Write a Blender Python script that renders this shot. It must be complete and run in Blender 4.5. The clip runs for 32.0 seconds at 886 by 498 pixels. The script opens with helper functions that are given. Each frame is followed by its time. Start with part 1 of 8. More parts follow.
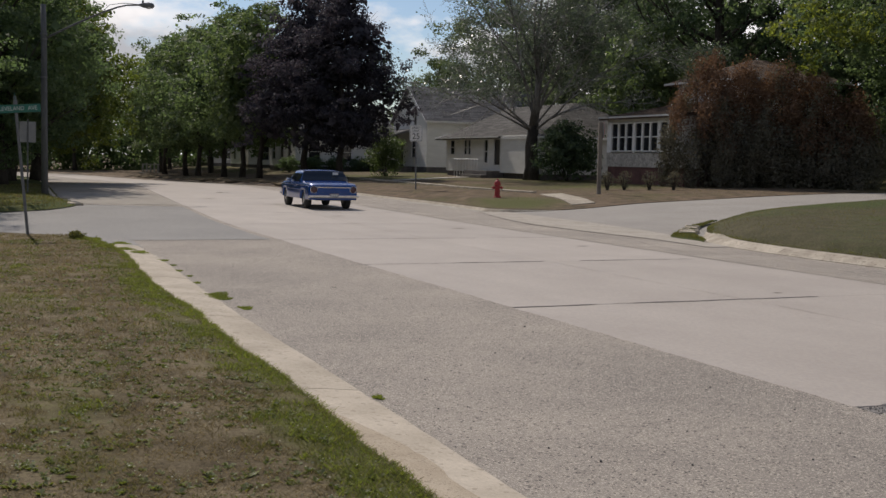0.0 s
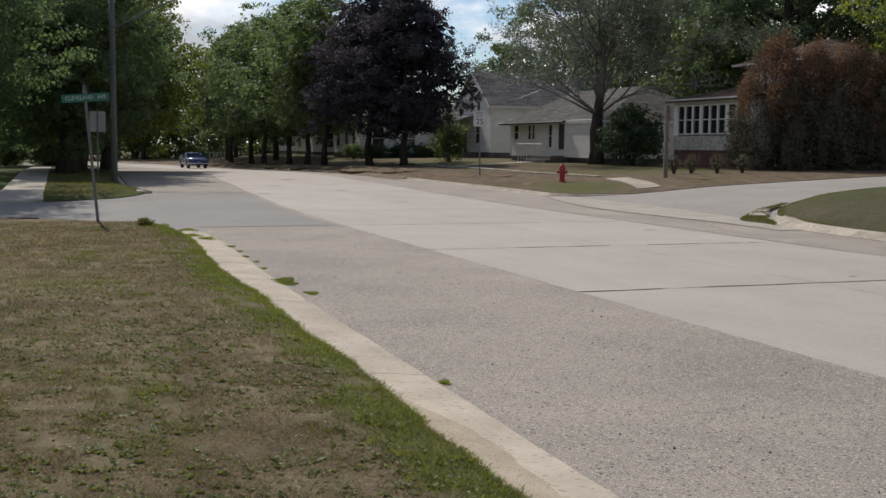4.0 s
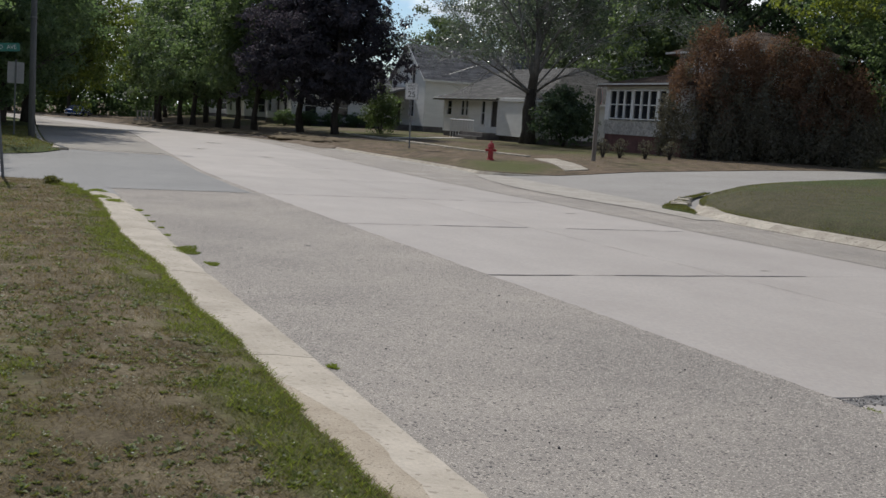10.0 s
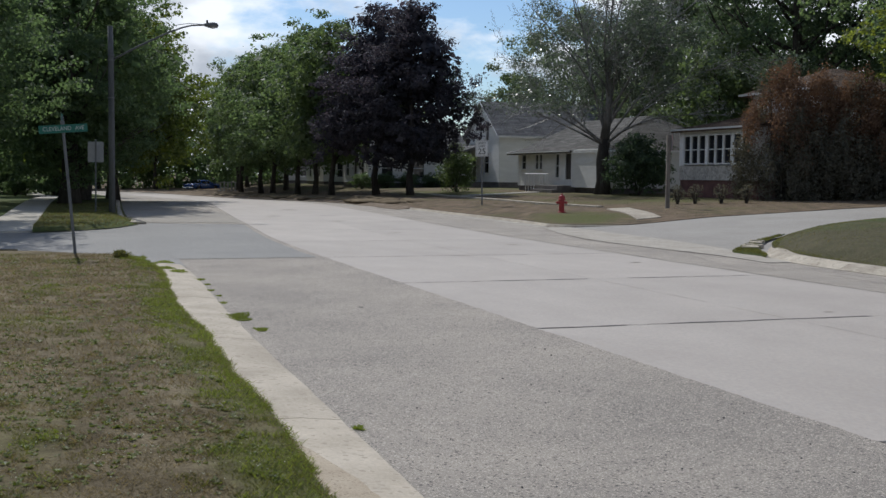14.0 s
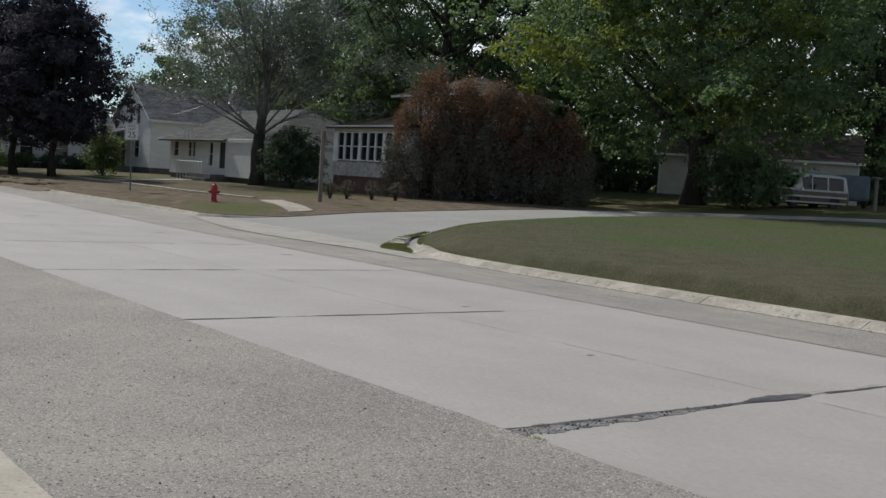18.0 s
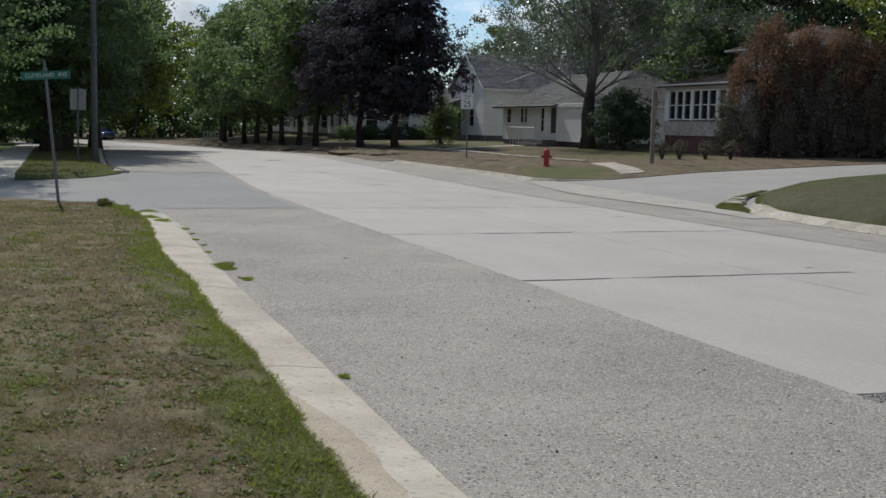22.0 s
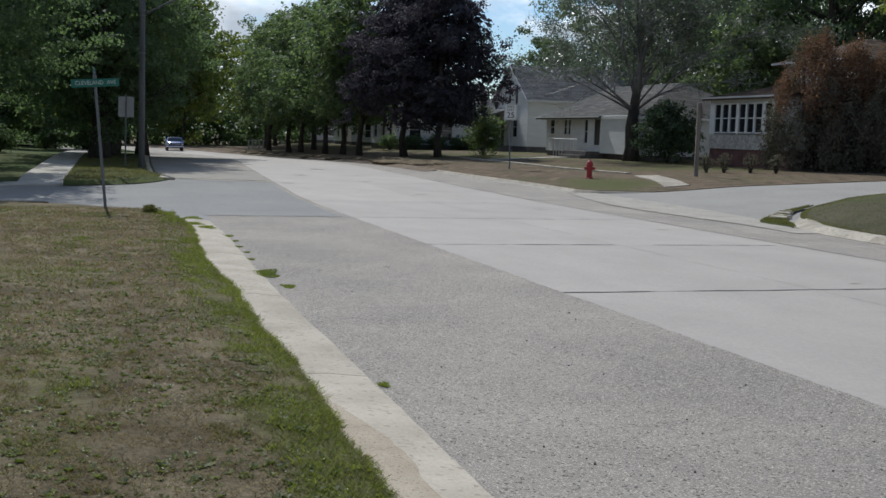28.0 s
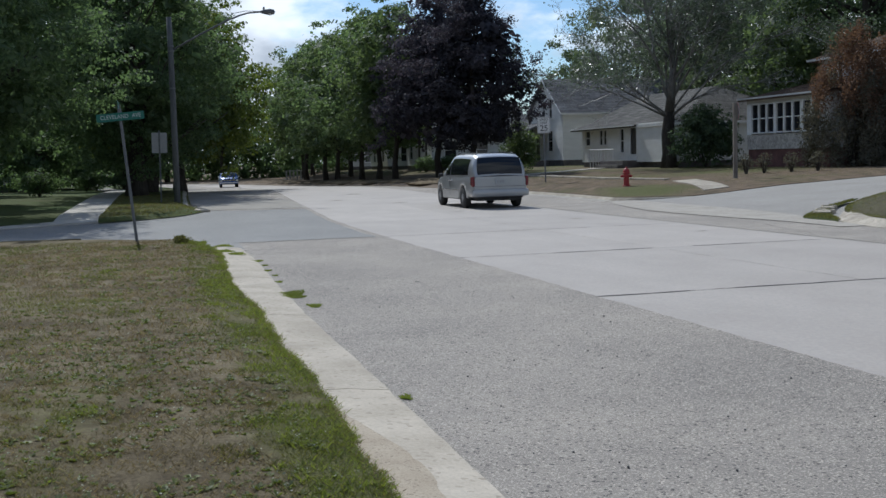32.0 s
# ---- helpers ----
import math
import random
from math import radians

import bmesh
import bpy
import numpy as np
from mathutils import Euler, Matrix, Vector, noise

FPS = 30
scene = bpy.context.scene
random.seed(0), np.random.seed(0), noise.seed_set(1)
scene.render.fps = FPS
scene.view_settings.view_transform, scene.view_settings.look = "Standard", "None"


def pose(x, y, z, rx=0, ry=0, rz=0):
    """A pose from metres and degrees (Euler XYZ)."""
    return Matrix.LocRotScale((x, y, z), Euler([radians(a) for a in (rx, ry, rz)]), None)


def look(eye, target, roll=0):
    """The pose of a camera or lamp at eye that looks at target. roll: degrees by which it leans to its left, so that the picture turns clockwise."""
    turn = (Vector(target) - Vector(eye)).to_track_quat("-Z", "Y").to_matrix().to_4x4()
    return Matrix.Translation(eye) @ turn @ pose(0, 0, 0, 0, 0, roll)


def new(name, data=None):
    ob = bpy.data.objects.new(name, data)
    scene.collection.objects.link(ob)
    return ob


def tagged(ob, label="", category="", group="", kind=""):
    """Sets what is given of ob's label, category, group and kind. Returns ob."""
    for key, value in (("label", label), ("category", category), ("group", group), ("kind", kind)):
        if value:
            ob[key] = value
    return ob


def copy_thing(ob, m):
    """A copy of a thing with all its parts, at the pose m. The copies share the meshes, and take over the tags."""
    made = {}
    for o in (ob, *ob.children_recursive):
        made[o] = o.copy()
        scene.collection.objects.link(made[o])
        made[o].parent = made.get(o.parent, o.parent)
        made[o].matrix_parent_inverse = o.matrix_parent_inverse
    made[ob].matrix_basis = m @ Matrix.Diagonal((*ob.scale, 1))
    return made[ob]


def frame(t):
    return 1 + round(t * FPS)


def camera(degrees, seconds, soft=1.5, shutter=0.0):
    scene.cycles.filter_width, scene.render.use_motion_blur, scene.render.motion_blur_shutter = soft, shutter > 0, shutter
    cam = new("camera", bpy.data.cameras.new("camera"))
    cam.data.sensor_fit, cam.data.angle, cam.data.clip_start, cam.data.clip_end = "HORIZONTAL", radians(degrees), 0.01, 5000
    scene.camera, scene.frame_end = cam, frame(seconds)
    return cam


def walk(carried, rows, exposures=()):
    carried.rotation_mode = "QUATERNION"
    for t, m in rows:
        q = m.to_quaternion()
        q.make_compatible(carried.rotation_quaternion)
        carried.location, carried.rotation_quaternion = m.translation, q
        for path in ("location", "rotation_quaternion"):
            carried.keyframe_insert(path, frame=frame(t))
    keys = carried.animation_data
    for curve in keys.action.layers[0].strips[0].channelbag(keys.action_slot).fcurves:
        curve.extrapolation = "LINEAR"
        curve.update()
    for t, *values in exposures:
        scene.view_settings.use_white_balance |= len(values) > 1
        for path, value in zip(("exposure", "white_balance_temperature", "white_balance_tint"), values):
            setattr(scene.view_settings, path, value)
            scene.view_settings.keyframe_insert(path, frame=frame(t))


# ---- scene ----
from mathutils.bvhtree import BVHTree

cam = camera(43.7, 32.0)
PATH = [
    (0, (-0.203, 0.142, 1.823), (0.585, 1.973, 1.663), 1.3),
    (0.5, (-0.162, 0.33, 1.78), (0.584, 2.179, 1.62), 1.1),
    (1, (-0.181, 0.28, 1.79), (0.534, 2.142, 1.633), 1.0),
    (1.5, (-0.186, 0.255, 1.79), (0.513, 2.122, 1.632), 1.1),
    (2, (-0.186, 0.254, 1.796), (0.51, 2.122, 1.632), 1.1),
    (2.5, (-0.19, 0.238, 1.798), (0.505, 2.106, 1.626), 1.1),
    (3, (-0.189, 0.243, 1.8), (0.496, 2.113, 1.618), 0.7),
    (3.5, (-0.176, 0.264, 1.788), (0.502, 2.136, 1.601), 0.7),
    (5.5, (-0.174, 0.253, 1.799), (0.521, 2.119, 1.613), 0.6),
    (6, (-0.164, 0.256, 1.788), (0.535, 2.121, 1.602), 0.6),
    (6.5, (-0.165, 0.255, 1.795), (0.536, 2.119, 1.61), 0.7),
    (7, (-0.167, 0.256, 1.793), (0.533, 2.12, 1.608), 0.6),
    (7.5, (-0.165, 0.246, 1.798), (0.533, 2.111, 1.614), 0.7),
    (8, (-0.16, 0.265, 1.797), (0.54, 2.13, 1.623), 0.7),
    (8.5, (-0.129, 0.245, 1.785), (0.573, 2.11, 1.617), 0.7),
    (9, (-0.063, 0.238, 1.787), (0.644, 2.101, 1.613), 0.3),
    (9.5, (0.122, 0.466, 1.782), (0.879, 2.306, 1.568), 1.1),
    (10, (0.192, 0.504, 1.824), (0.989, 2.324, 1.593), 3.8),
    (10.5, (0.307, 0.488, 1.83), (1.015, 2.35, 1.661), 2.4),
    (11, (0.5, 0.391, 1.842), (1.126, 2.285, 1.709), 3.6),
    (11.5, (0.581, 0.391, 1.852), (1.214, 2.287, 1.786), 2.8),
    (12, (0.606, 0.331, 1.853), (1.25, 2.224, 1.807), 1.9),
    (12.5, (0.619, 0.342, 1.848), (1.258, 2.236, 1.784), 1.7),
    (13, (0.626, 0.347, 1.84), (1.259, 2.242, 1.742), 1.5),
    (13.5, (0.652, 0.371, 1.834), (1.294, 2.262, 1.714), 0.9),
    (15.5, (0.651, 0.343, 1.836), (1.324, 2.22, 1.677), 1.0),
    (16, (0.671, 0.378, 1.83), (1.36, 2.249, 1.677), 2.0),
    (16.5, (0.696, 0.394, 1.824), (1.439, 2.245, 1.68), 1.9),
    (17, (0.719, 0.392, 1.826), (1.595, 2.185, 1.694), 4.0),
    (17.5, (0.821, 0.543, 1.747), (1.91, 2.217, 1.63), 3.8),
    (18, (0.678, 0.37, 1.837), (1.879, 1.964, 1.711), 3.7),
    (18.5, (0.658, 0.388, 1.809), (1.703, 2.088, 1.673), 2.8),
    (19, (0.633, 0.4, 1.82), (1.504, 2.193, 1.658), 3.1),
    (19.5, (0.618, 0.354, 1.824), (1.362, 2.198, 1.618), 2.3),
    (20, (0.597, 0.323, 1.828), (1.264, 2.198, 1.628), 0.8),
    (20.5, (0.596, 0.341, 1.82), (1.235, 2.226, 1.625), 0.8),
    (21, (0.603, 0.335, 1.821), (1.242, 2.22, 1.623), 1.2),
    (21.5, (0.617, 0.344, 1.812), (1.285, 2.217, 1.602), 1.6),
    (22, (0.616, 0.331, 1.823), (1.295, 2.199, 1.604), 1.4),
    (22.5, (0.609, 0.319, 1.822), (1.287, 2.188, 1.603), 1.7),
    (23, (0.61, 0.328, 1.818), (1.269, 2.204, 1.61), 1.9),
    (23.5, (0.613, 0.311, 1.824), (1.261, 2.191, 1.612), 1.8),
    (24, (0.62, 0.329, 1.816), (1.267, 2.208, 1.595), 1.7),
    (24.5, (0.613, 0.318, 1.828), (1.26, 2.198, 1.607), 1.6),
    (25, (0.614, 0.308, 1.824), (1.258, 2.189, 1.609), 1.5),
    (25.5, (0.61, 0.324, 1.82), (1.24, 2.21, 1.603), 1.5),
    (26, (0.615, 0.319, 1.811), (1.234, 2.208, 1.589), 1.6),
    (26.5, (0.608, 0.289, 1.832), (1.225, 2.179, 1.62), 1.9),
    (28.5, (0.613, 0.309, 1.822), (1.218, 2.205, 1.619), 1.9),
    (29, (0.612, 0.306, 1.829), (1.213, 2.201, 1.613), 1.6),
    (29.5, (0.622, 0.316, 1.822), (1.228, 2.209, 1.602), 1.6),
    (30, (0.617, 0.297, 1.831), (1.226, 2.189, 1.613), 0.9),
    (30.5, (0.627, 0.314, 1.829), (1.237, 2.207, 1.62), 0.6),
    (31, (0.641, 0.297, 1.841), (1.218, 2.203, 1.651), 1.0),
    (31.5, (0.707, 0.416, 1.821), (1.278, 2.325, 1.647), 1.0),
    (32, (0.906, 0.609, 1.655), (1.439, 2.53, 1.491), -1.5),
]
# the picture's brightness and white balance on the way
TONE = [(0, -0.38, 6780, 14), (2, -0.28, 6730, 13), (6, -0.22, 6560, 11), (9, -0.22, 6420, 10), (12, -0.26, 6040, 10), (16, -0.28, 6120, 8), (18, -0.32, 6170, 7), (20, -0.24, 6140, 8), (23, -0.22, 6120, 7), (29, -0.22, 5860, 7), (32, -0.22, 5720, 7)]
walk(cam, [(t, look(eye, target, roll)) for t, eye, target, roll in PATH], TONE)

# ---- light ----
SUN_AZ, SUN_EL = 96.0, 47.0
world = bpy.data.worlds.new("sky")
scene.world = world
world.use_nodes = True
wn, wl = world.node_tree.nodes, world.node_tree.links
wn.clear()
w_out, w_bg = wn.new("ShaderNodeOutputWorld"), wn.new("ShaderNodeBackground")
sky = wn.new("ShaderNodeTexSky")
sky.sky_type, sky.sun_disc = "NISHITA", False
sky.sun_elevation, sky.sun_rotation = radians(SUN_EL), radians(90 - SUN_AZ)
sky.air_density, sky.dust_density = 1.0, 0.6
w_tc, w_map, w_n1, w_ramp, w_mix = wn.new("ShaderNodeTexCoord"), wn.new("ShaderNodeMapping"), wn.new("ShaderNodeTexNoise"), wn.new("ShaderNodeValToRGB"), wn.new("ShaderNodeMix")
w_n2, w_ramp2 = wn.new("ShaderNodeTexNoise"), wn.new("ShaderNodeValToRGB")
w_map.inputs["Scale"].default_value = (1.0, 1.0, 2.2)
w_map.inputs["Location"].default_value = (1.35, 0.4, 0.3)
w_map.inputs["Rotation"].default_value = (0, 0, radians(-13))
w_n1.inputs["Scale"].default_value, w_n1.inputs["Detail"].default_value, w_n1.inputs["Roughness"].default_value = 4.6, 12, 0.56
w_n2.inputs["Scale"].default_value, w_n2.inputs["Detail"].default_value = 8.5, 8
w_ramp.color_ramp.elements[0].position, w_ramp.color_ramp.elements[1].position = 0.415, 0.505
w_ramp2.color_ramp.elements[0].position, w_ramp2.color_ramp.elements[1].position = 0.36, 0.54
w_ramp2.color_ramp.elements[0].color, w_ramp2.color_ramp.elements[1].color = (5.6, 5.9, 6.4, 1), (11.4, 11.5, 11.7, 1)
w_mix.data_type = "RGBA"
wl.new(w_tc.outputs["Generated"], w_map.inputs["Vector"])
wl.new(w_map.outputs[0], w_n1.inputs["Vector"])
wl.new(w_map.outputs[0], w_n2.inputs["Vector"])
w_sep, w_high, w_less = wn.new("ShaderNodeSeparateXYZ"), wn.new("ShaderNodeMapRange"), wn.new("ShaderNodeMath")
wl.new(w_tc.outputs["Generated"], w_sep.inputs[0])
wl.new(w_sep.outputs["Z"], w_high.inputs["Value"])
w_high.inputs["From Min"].default_value, w_high.inputs["From Max"].default_value = 0.3, 0.95
w_high.inputs["To Min"].default_value, w_high.inputs["To Max"].default_value = 0.0, 0.13
w_less.operation = "SUBTRACT"
wl.new(w_n1.outputs["Fac"], w_less.inputs[0])
wl.new(w_high.outputs[0], w_less.inputs[1])
wl.new(w_less.outputs[0], w_ramp.inputs["Fac"])
wl.new(w_n2.outputs["Fac"], w_ramp2.inputs["Fac"])
w_dot, w_shine, w_cloud = wn.new("ShaderNodeVectorMath"), wn.new("ShaderNodeMapRange"), wn.new("ShaderNodeMix")
w_dot.operation = "DOT_PRODUCT"
wl.new(w_tc.outputs["Generated"], w_dot.inputs[0])
w_dot.inputs[1].default_value = (math.cos(radians(SUN_AZ)), math.sin(radians(SUN_AZ)), 0.0)
wl.new(w_dot.outputs["Value"], w_shine.inputs["Value"])
w_shine.inputs["From Min"].default_value, w_shine.inputs["From Max"].default_value = -0.4, 0.7
w_shine.inputs["To Min"].default_value, w_shine.inputs["To Max"].default_value = 0.42, 1.0
w_cloud.data_type, w_cloud.blend_type = "RGBA", "MULTIPLY"
w_cloud.inputs["Factor"].default_value = 1.0
wl.new(w_ramp2.outputs["Color"], w_cloud.inputs["A"])
wl.new(w_shine.outputs[0], w_cloud.inputs["B"])
wl.new(w_ramp.outputs["Color"], w_mix.inputs["Factor"])
w_tint = wn.new("ShaderNodeMix")
w_tint.data_type, w_tint.blend_type = "RGBA", "MULTIPLY"
w_tint.inputs["Factor"].default_value = 1.0
w_tint.inputs["B"].default_value = (0.78, 0.9, 1.05, 1)
wl.new(sky.outputs[0], w_tint.inputs["A"])
wl.new(w_tint.outputs["Result"], w_mix.inputs["A"])
wl.new(w_cloud.outputs["Result"], w_mix.inputs["B"])
wl.new(w_mix.outputs["Result"], w_bg.inputs["Color"])
wl.new(w_bg.outputs[0], w_out.inputs["Surface"])
w_bg.inputs["Strength"].default_value = 0.108

sun = new("sun", bpy.data.lights.new("sun", "SUN"))
sun.data.energy, sun.data.angle, sun.data.color = 3.9, radians(0.55), (1.0, 0.945, 0.86)
SUN_DIR = Vector((math.cos(radians(SUN_AZ)) * math.cos(radians(SUN_EL)), math.sin(radians(SUN_AZ)) * math.cos(radians(SUN_EL)), math.sin(radians(SUN_EL))))
sun.matrix_world = look(SUN_DIR * 60, (0, 0, 0))


# ---- materials ----
def material(name):
    m = bpy.data.materials.new(name)
    m.use_nodes = True
    return m, m.node_tree.nodes, m.node_tree.links, m.node_tree.nodes["Principled BSDF"]


def surf(name, c1, c2, big=1.0, fine=40.0, rough=0.8, bump=0.2, metal=0.0, speck=None, speck_size=90.0, speck_amount=0.3, vary=0.25, random_by="", coat=0.0, stretch=(1, 1, 1), space="Object", spec=0.5, dots=None, dots_amount=0.05):
    """A surface of two colours mixed at a big scale, with fine grain, optional specks and relief."""
    m, n, l, b = material(name)
    tc = n.new("ShaderNodeTexCoord") if space == "Object" else n.new("ShaderNodeNewGeometry")
    mp = n.new("ShaderNodeMapping")
    mp.inputs["Scale"].default_value = stretch
    l.new(tc.outputs["Object" if space == "Object" else "Position"], mp.inputs["Vector"])
    n1, n2 = n.new("ShaderNodeTexNoise"), n.new("ShaderNodeTexNoise")
    n1.inputs["Scale"].default_value, n1.inputs["Detail"].default_value, n1.inputs["Roughness"].default_value = big, 6, 0.6
    n2.inputs["Scale"].default_value, n2.inputs["Detail"].default_value, n2.inputs["Roughness"].default_value = fine, 5, 0.7
    l.new(mp.outputs[0], n1.inputs["Vector"])
    l.new(mp.outputs[0], n2.inputs["Vector"])
    ramp = n.new("ShaderNodeValToRGB")
    ramp.color_ramp.elements[0].position, ramp.color_ramp.elements[1].position = 0.35, 0.65
    ramp.color_ramp.elements[0].color, ramp.color_ramp.elements[1].color = (*c1, 1), (*c2, 1)
    l.new(n1.outputs["Fac"], ramp.inputs["Fac"])
    rng = n.new("ShaderNodeMapRange")
    rng.inputs["From Min"].default_value, rng.inputs["From Max"].default_value = 0.3, 0.7
    rng.inputs["To Min"].default_value, rng.inputs["To Max"].default_value = 1 - vary, 1 + vary
    l.new(n2.outputs["Fac"], rng.inputs["Value"])
    mul = n.new("ShaderNodeMix")
    mul.data_type, mul.blend_type = "RGBA", "MULTIPLY"
    mul.inputs["Factor"].default_value = 1.0
    l.new(ramp.outputs["Color"], mul.inputs["A"])
    l.new(rng.outputs[0], mul.inputs["B"])
    colour = mul.outputs["Result"]
    if random_by:
        src = n.new("ShaderNodeObjectInfo") if random_by == "object" else n.new("ShaderNodeNewGeometry")
        r2 = n.new("ShaderNodeMapRange")
        r2.inputs["To Min"].default_value, r2.inputs["To Max"].default_value = (0.95, 1.05) if random_by == "object" else (0.6, 1.45)
        l.new(src.outputs["Random" if random_by == "object" else "Random Per Island"], r2.inputs["Value"])
        mul2 = n.new("ShaderNodeMix")
        mul2.data_type, mul2.blend_type = "RGBA", "MULTIPLY"
        mul2.inputs["Factor"].default_value = 1.0
        l.new(colour, mul2.inputs["A"])
        l.new(r2.outputs[0], mul2.inputs["B"])
        colour = mul2.outputs["Result"]
    if speck:
        vo = n.new("ShaderNodeTexVoronoi")
        vo.inputs["Scale"].default_value = speck_size
        l.new(mp.outputs[0], vo.inputs["Vector"])
        r3 = n.new("ShaderNodeSeparateColor")
        l.new(vo.outputs["Color"], r3.inputs[0])
        st = n.new("ShaderNodeMapRange")
        st.inputs["From Min"].default_value, st.inputs["From Max"].default_value = 1 - speck_amount, 1.0
        l.new(r3.outputs[0], st.inputs["Value"])
        mx = n.new("ShaderNodeMix")
        mx.data_type = "RGBA"
        l.new(st.outputs[0], mx.inputs["Factor"])
        l.new(colour, mx.inputs["A"])
        mx.inputs["B"].default_value = (*speck, 1)
        colour = mx.outputs["Result"]
    if dots:
        vo2 = n.new("ShaderNodeTexVoronoi")
        vo2.inputs["Scale"].default_value = speck_size * 0.62
        l.new(mp.outputs[0], vo2.inputs["Vector"])
        r4 = n.new("ShaderNodeSeparateColor")
        l.new(vo2.outputs["Color"], r4.inputs[0])
        s4 = n.new("ShaderNodeMapRange")
        s4.inputs["From Min"].default_value, s4.inputs["From Max"].default_value = 1 - dots_amount, 1 - dots_amount * 0.7
        l.new(r4.outputs[1], s4.inputs["Value"])
        m4 = n.new("ShaderNodeMix")
        m4.data_type = "RGBA"
        l.new(s4.outputs[0], m4.inputs["Factor"])
        l.new(colour, m4.inputs["A"])
        m4.inputs["B"].default_value = (*dots, 1)
        colour = m4.outputs["Result"]
    l.new(colour, b.inputs["Base Color"])
    b.inputs["Roughness"].default_value, b.inputs["Metallic"].default_value = rough, metal
    b.inputs["Specular IOR Level"].default_value = spec
    b.inputs["Coat Weight"].default_value = coat
    if bump:
        bp = n.new("ShaderNodeBump")
        bp.inputs["Strength"].default_value, bp.inputs["Distance"].default_value = bump, 0.02
        l.new(n2.outputs["Fac"], bp.inputs["Height"])
        l.new(bp.outputs[0], b.inputs["Normal"])
    return m


def plain(name, c, rough=0.5, metal=0.0, coat=0.0):
    return surf(name, tuple(v * 0.92 for v in c), tuple(min(1, v * 1.06) for v in c), 3.0, 60.0, rough, 0.04, metal, vary=0.08, coat=coat)


def leaf_mat(name, c1, c2, through_colour, translucent=0.35, rough=0.55, spec=0.22):
    """Leaves: island by island colour, dull gloss, light coming through."""
    m, n, l, b = material(name)
    g = n.new("ShaderNodeNewGeometry")
    ramp = n.new("ShaderNodeValToRGB")
    ramp.color_ramp.elements[0].color, ramp.color_ramp.elements[1].color = (*c1, 1), (*c2, 1)
    l.new(g.outputs["Random Per Island"], ramp.inputs["Fac"])
    no = n.new("ShaderNodeTexNoise")
    no.inputs["Scale"].default_value, no.inputs["Detail"].default_value = 0.45, 3
    tc = n.new("ShaderNodeTexCoord")
    l.new(tc.outputs["Object"], no.inputs["Vector"])
    rg = n.new("ShaderNodeMapRange")
    rg.inputs["From Min"].default_value, rg.inputs["From Max"].default_value = 0.3, 0.7
    rg.inputs["To Min"].default_value, rg.inputs["To Max"].default_value = 0.8, 1.2
    l.new(no.outputs["Fac"], rg.inputs["Value"])
    mul = n.new("ShaderNodeMix")
    mul.data_type, mul.blend_type = "RGBA", "MULTIPLY"
    mul.inputs["Factor"].default_value = 1.0
    l.new(ramp.outputs["Color"], mul.inputs["A"])
    l.new(rg.outputs[0], mul.inputs["B"])
    l.new(mul.outputs["Result"], b.inputs["Base Color"])
    b.inputs["Roughness"].default_value = rough
    b.inputs["Specular IOR Level"].default_value = spec
    tr = n.new("ShaderNodeBsdfTranslucent")
    mul2 = n.new("ShaderNodeMix")
    mul2.data_type, mul2.blend_type = "RGBA", "MULTIPLY"
    mul2.inputs["Factor"].default_value = 1.0
    l.new(mul.outputs["Result"], mul2.inputs["A"])
    mul2.inputs["B"].default_value = (*through_colour, 1)
    l.new(mul2.outputs["Result"], tr.inputs["Color"])
    ms = n.new("ShaderNodeMixShader")
    ms.inputs[0].default_value = translucent
    out = n["Material Output"]
    l.new(b.outputs[0], ms.inputs[1])
    l.new(tr.outputs[0], ms.inputs[2])
    l.new(ms.outputs[0], out.inputs["Surface"])
    return m


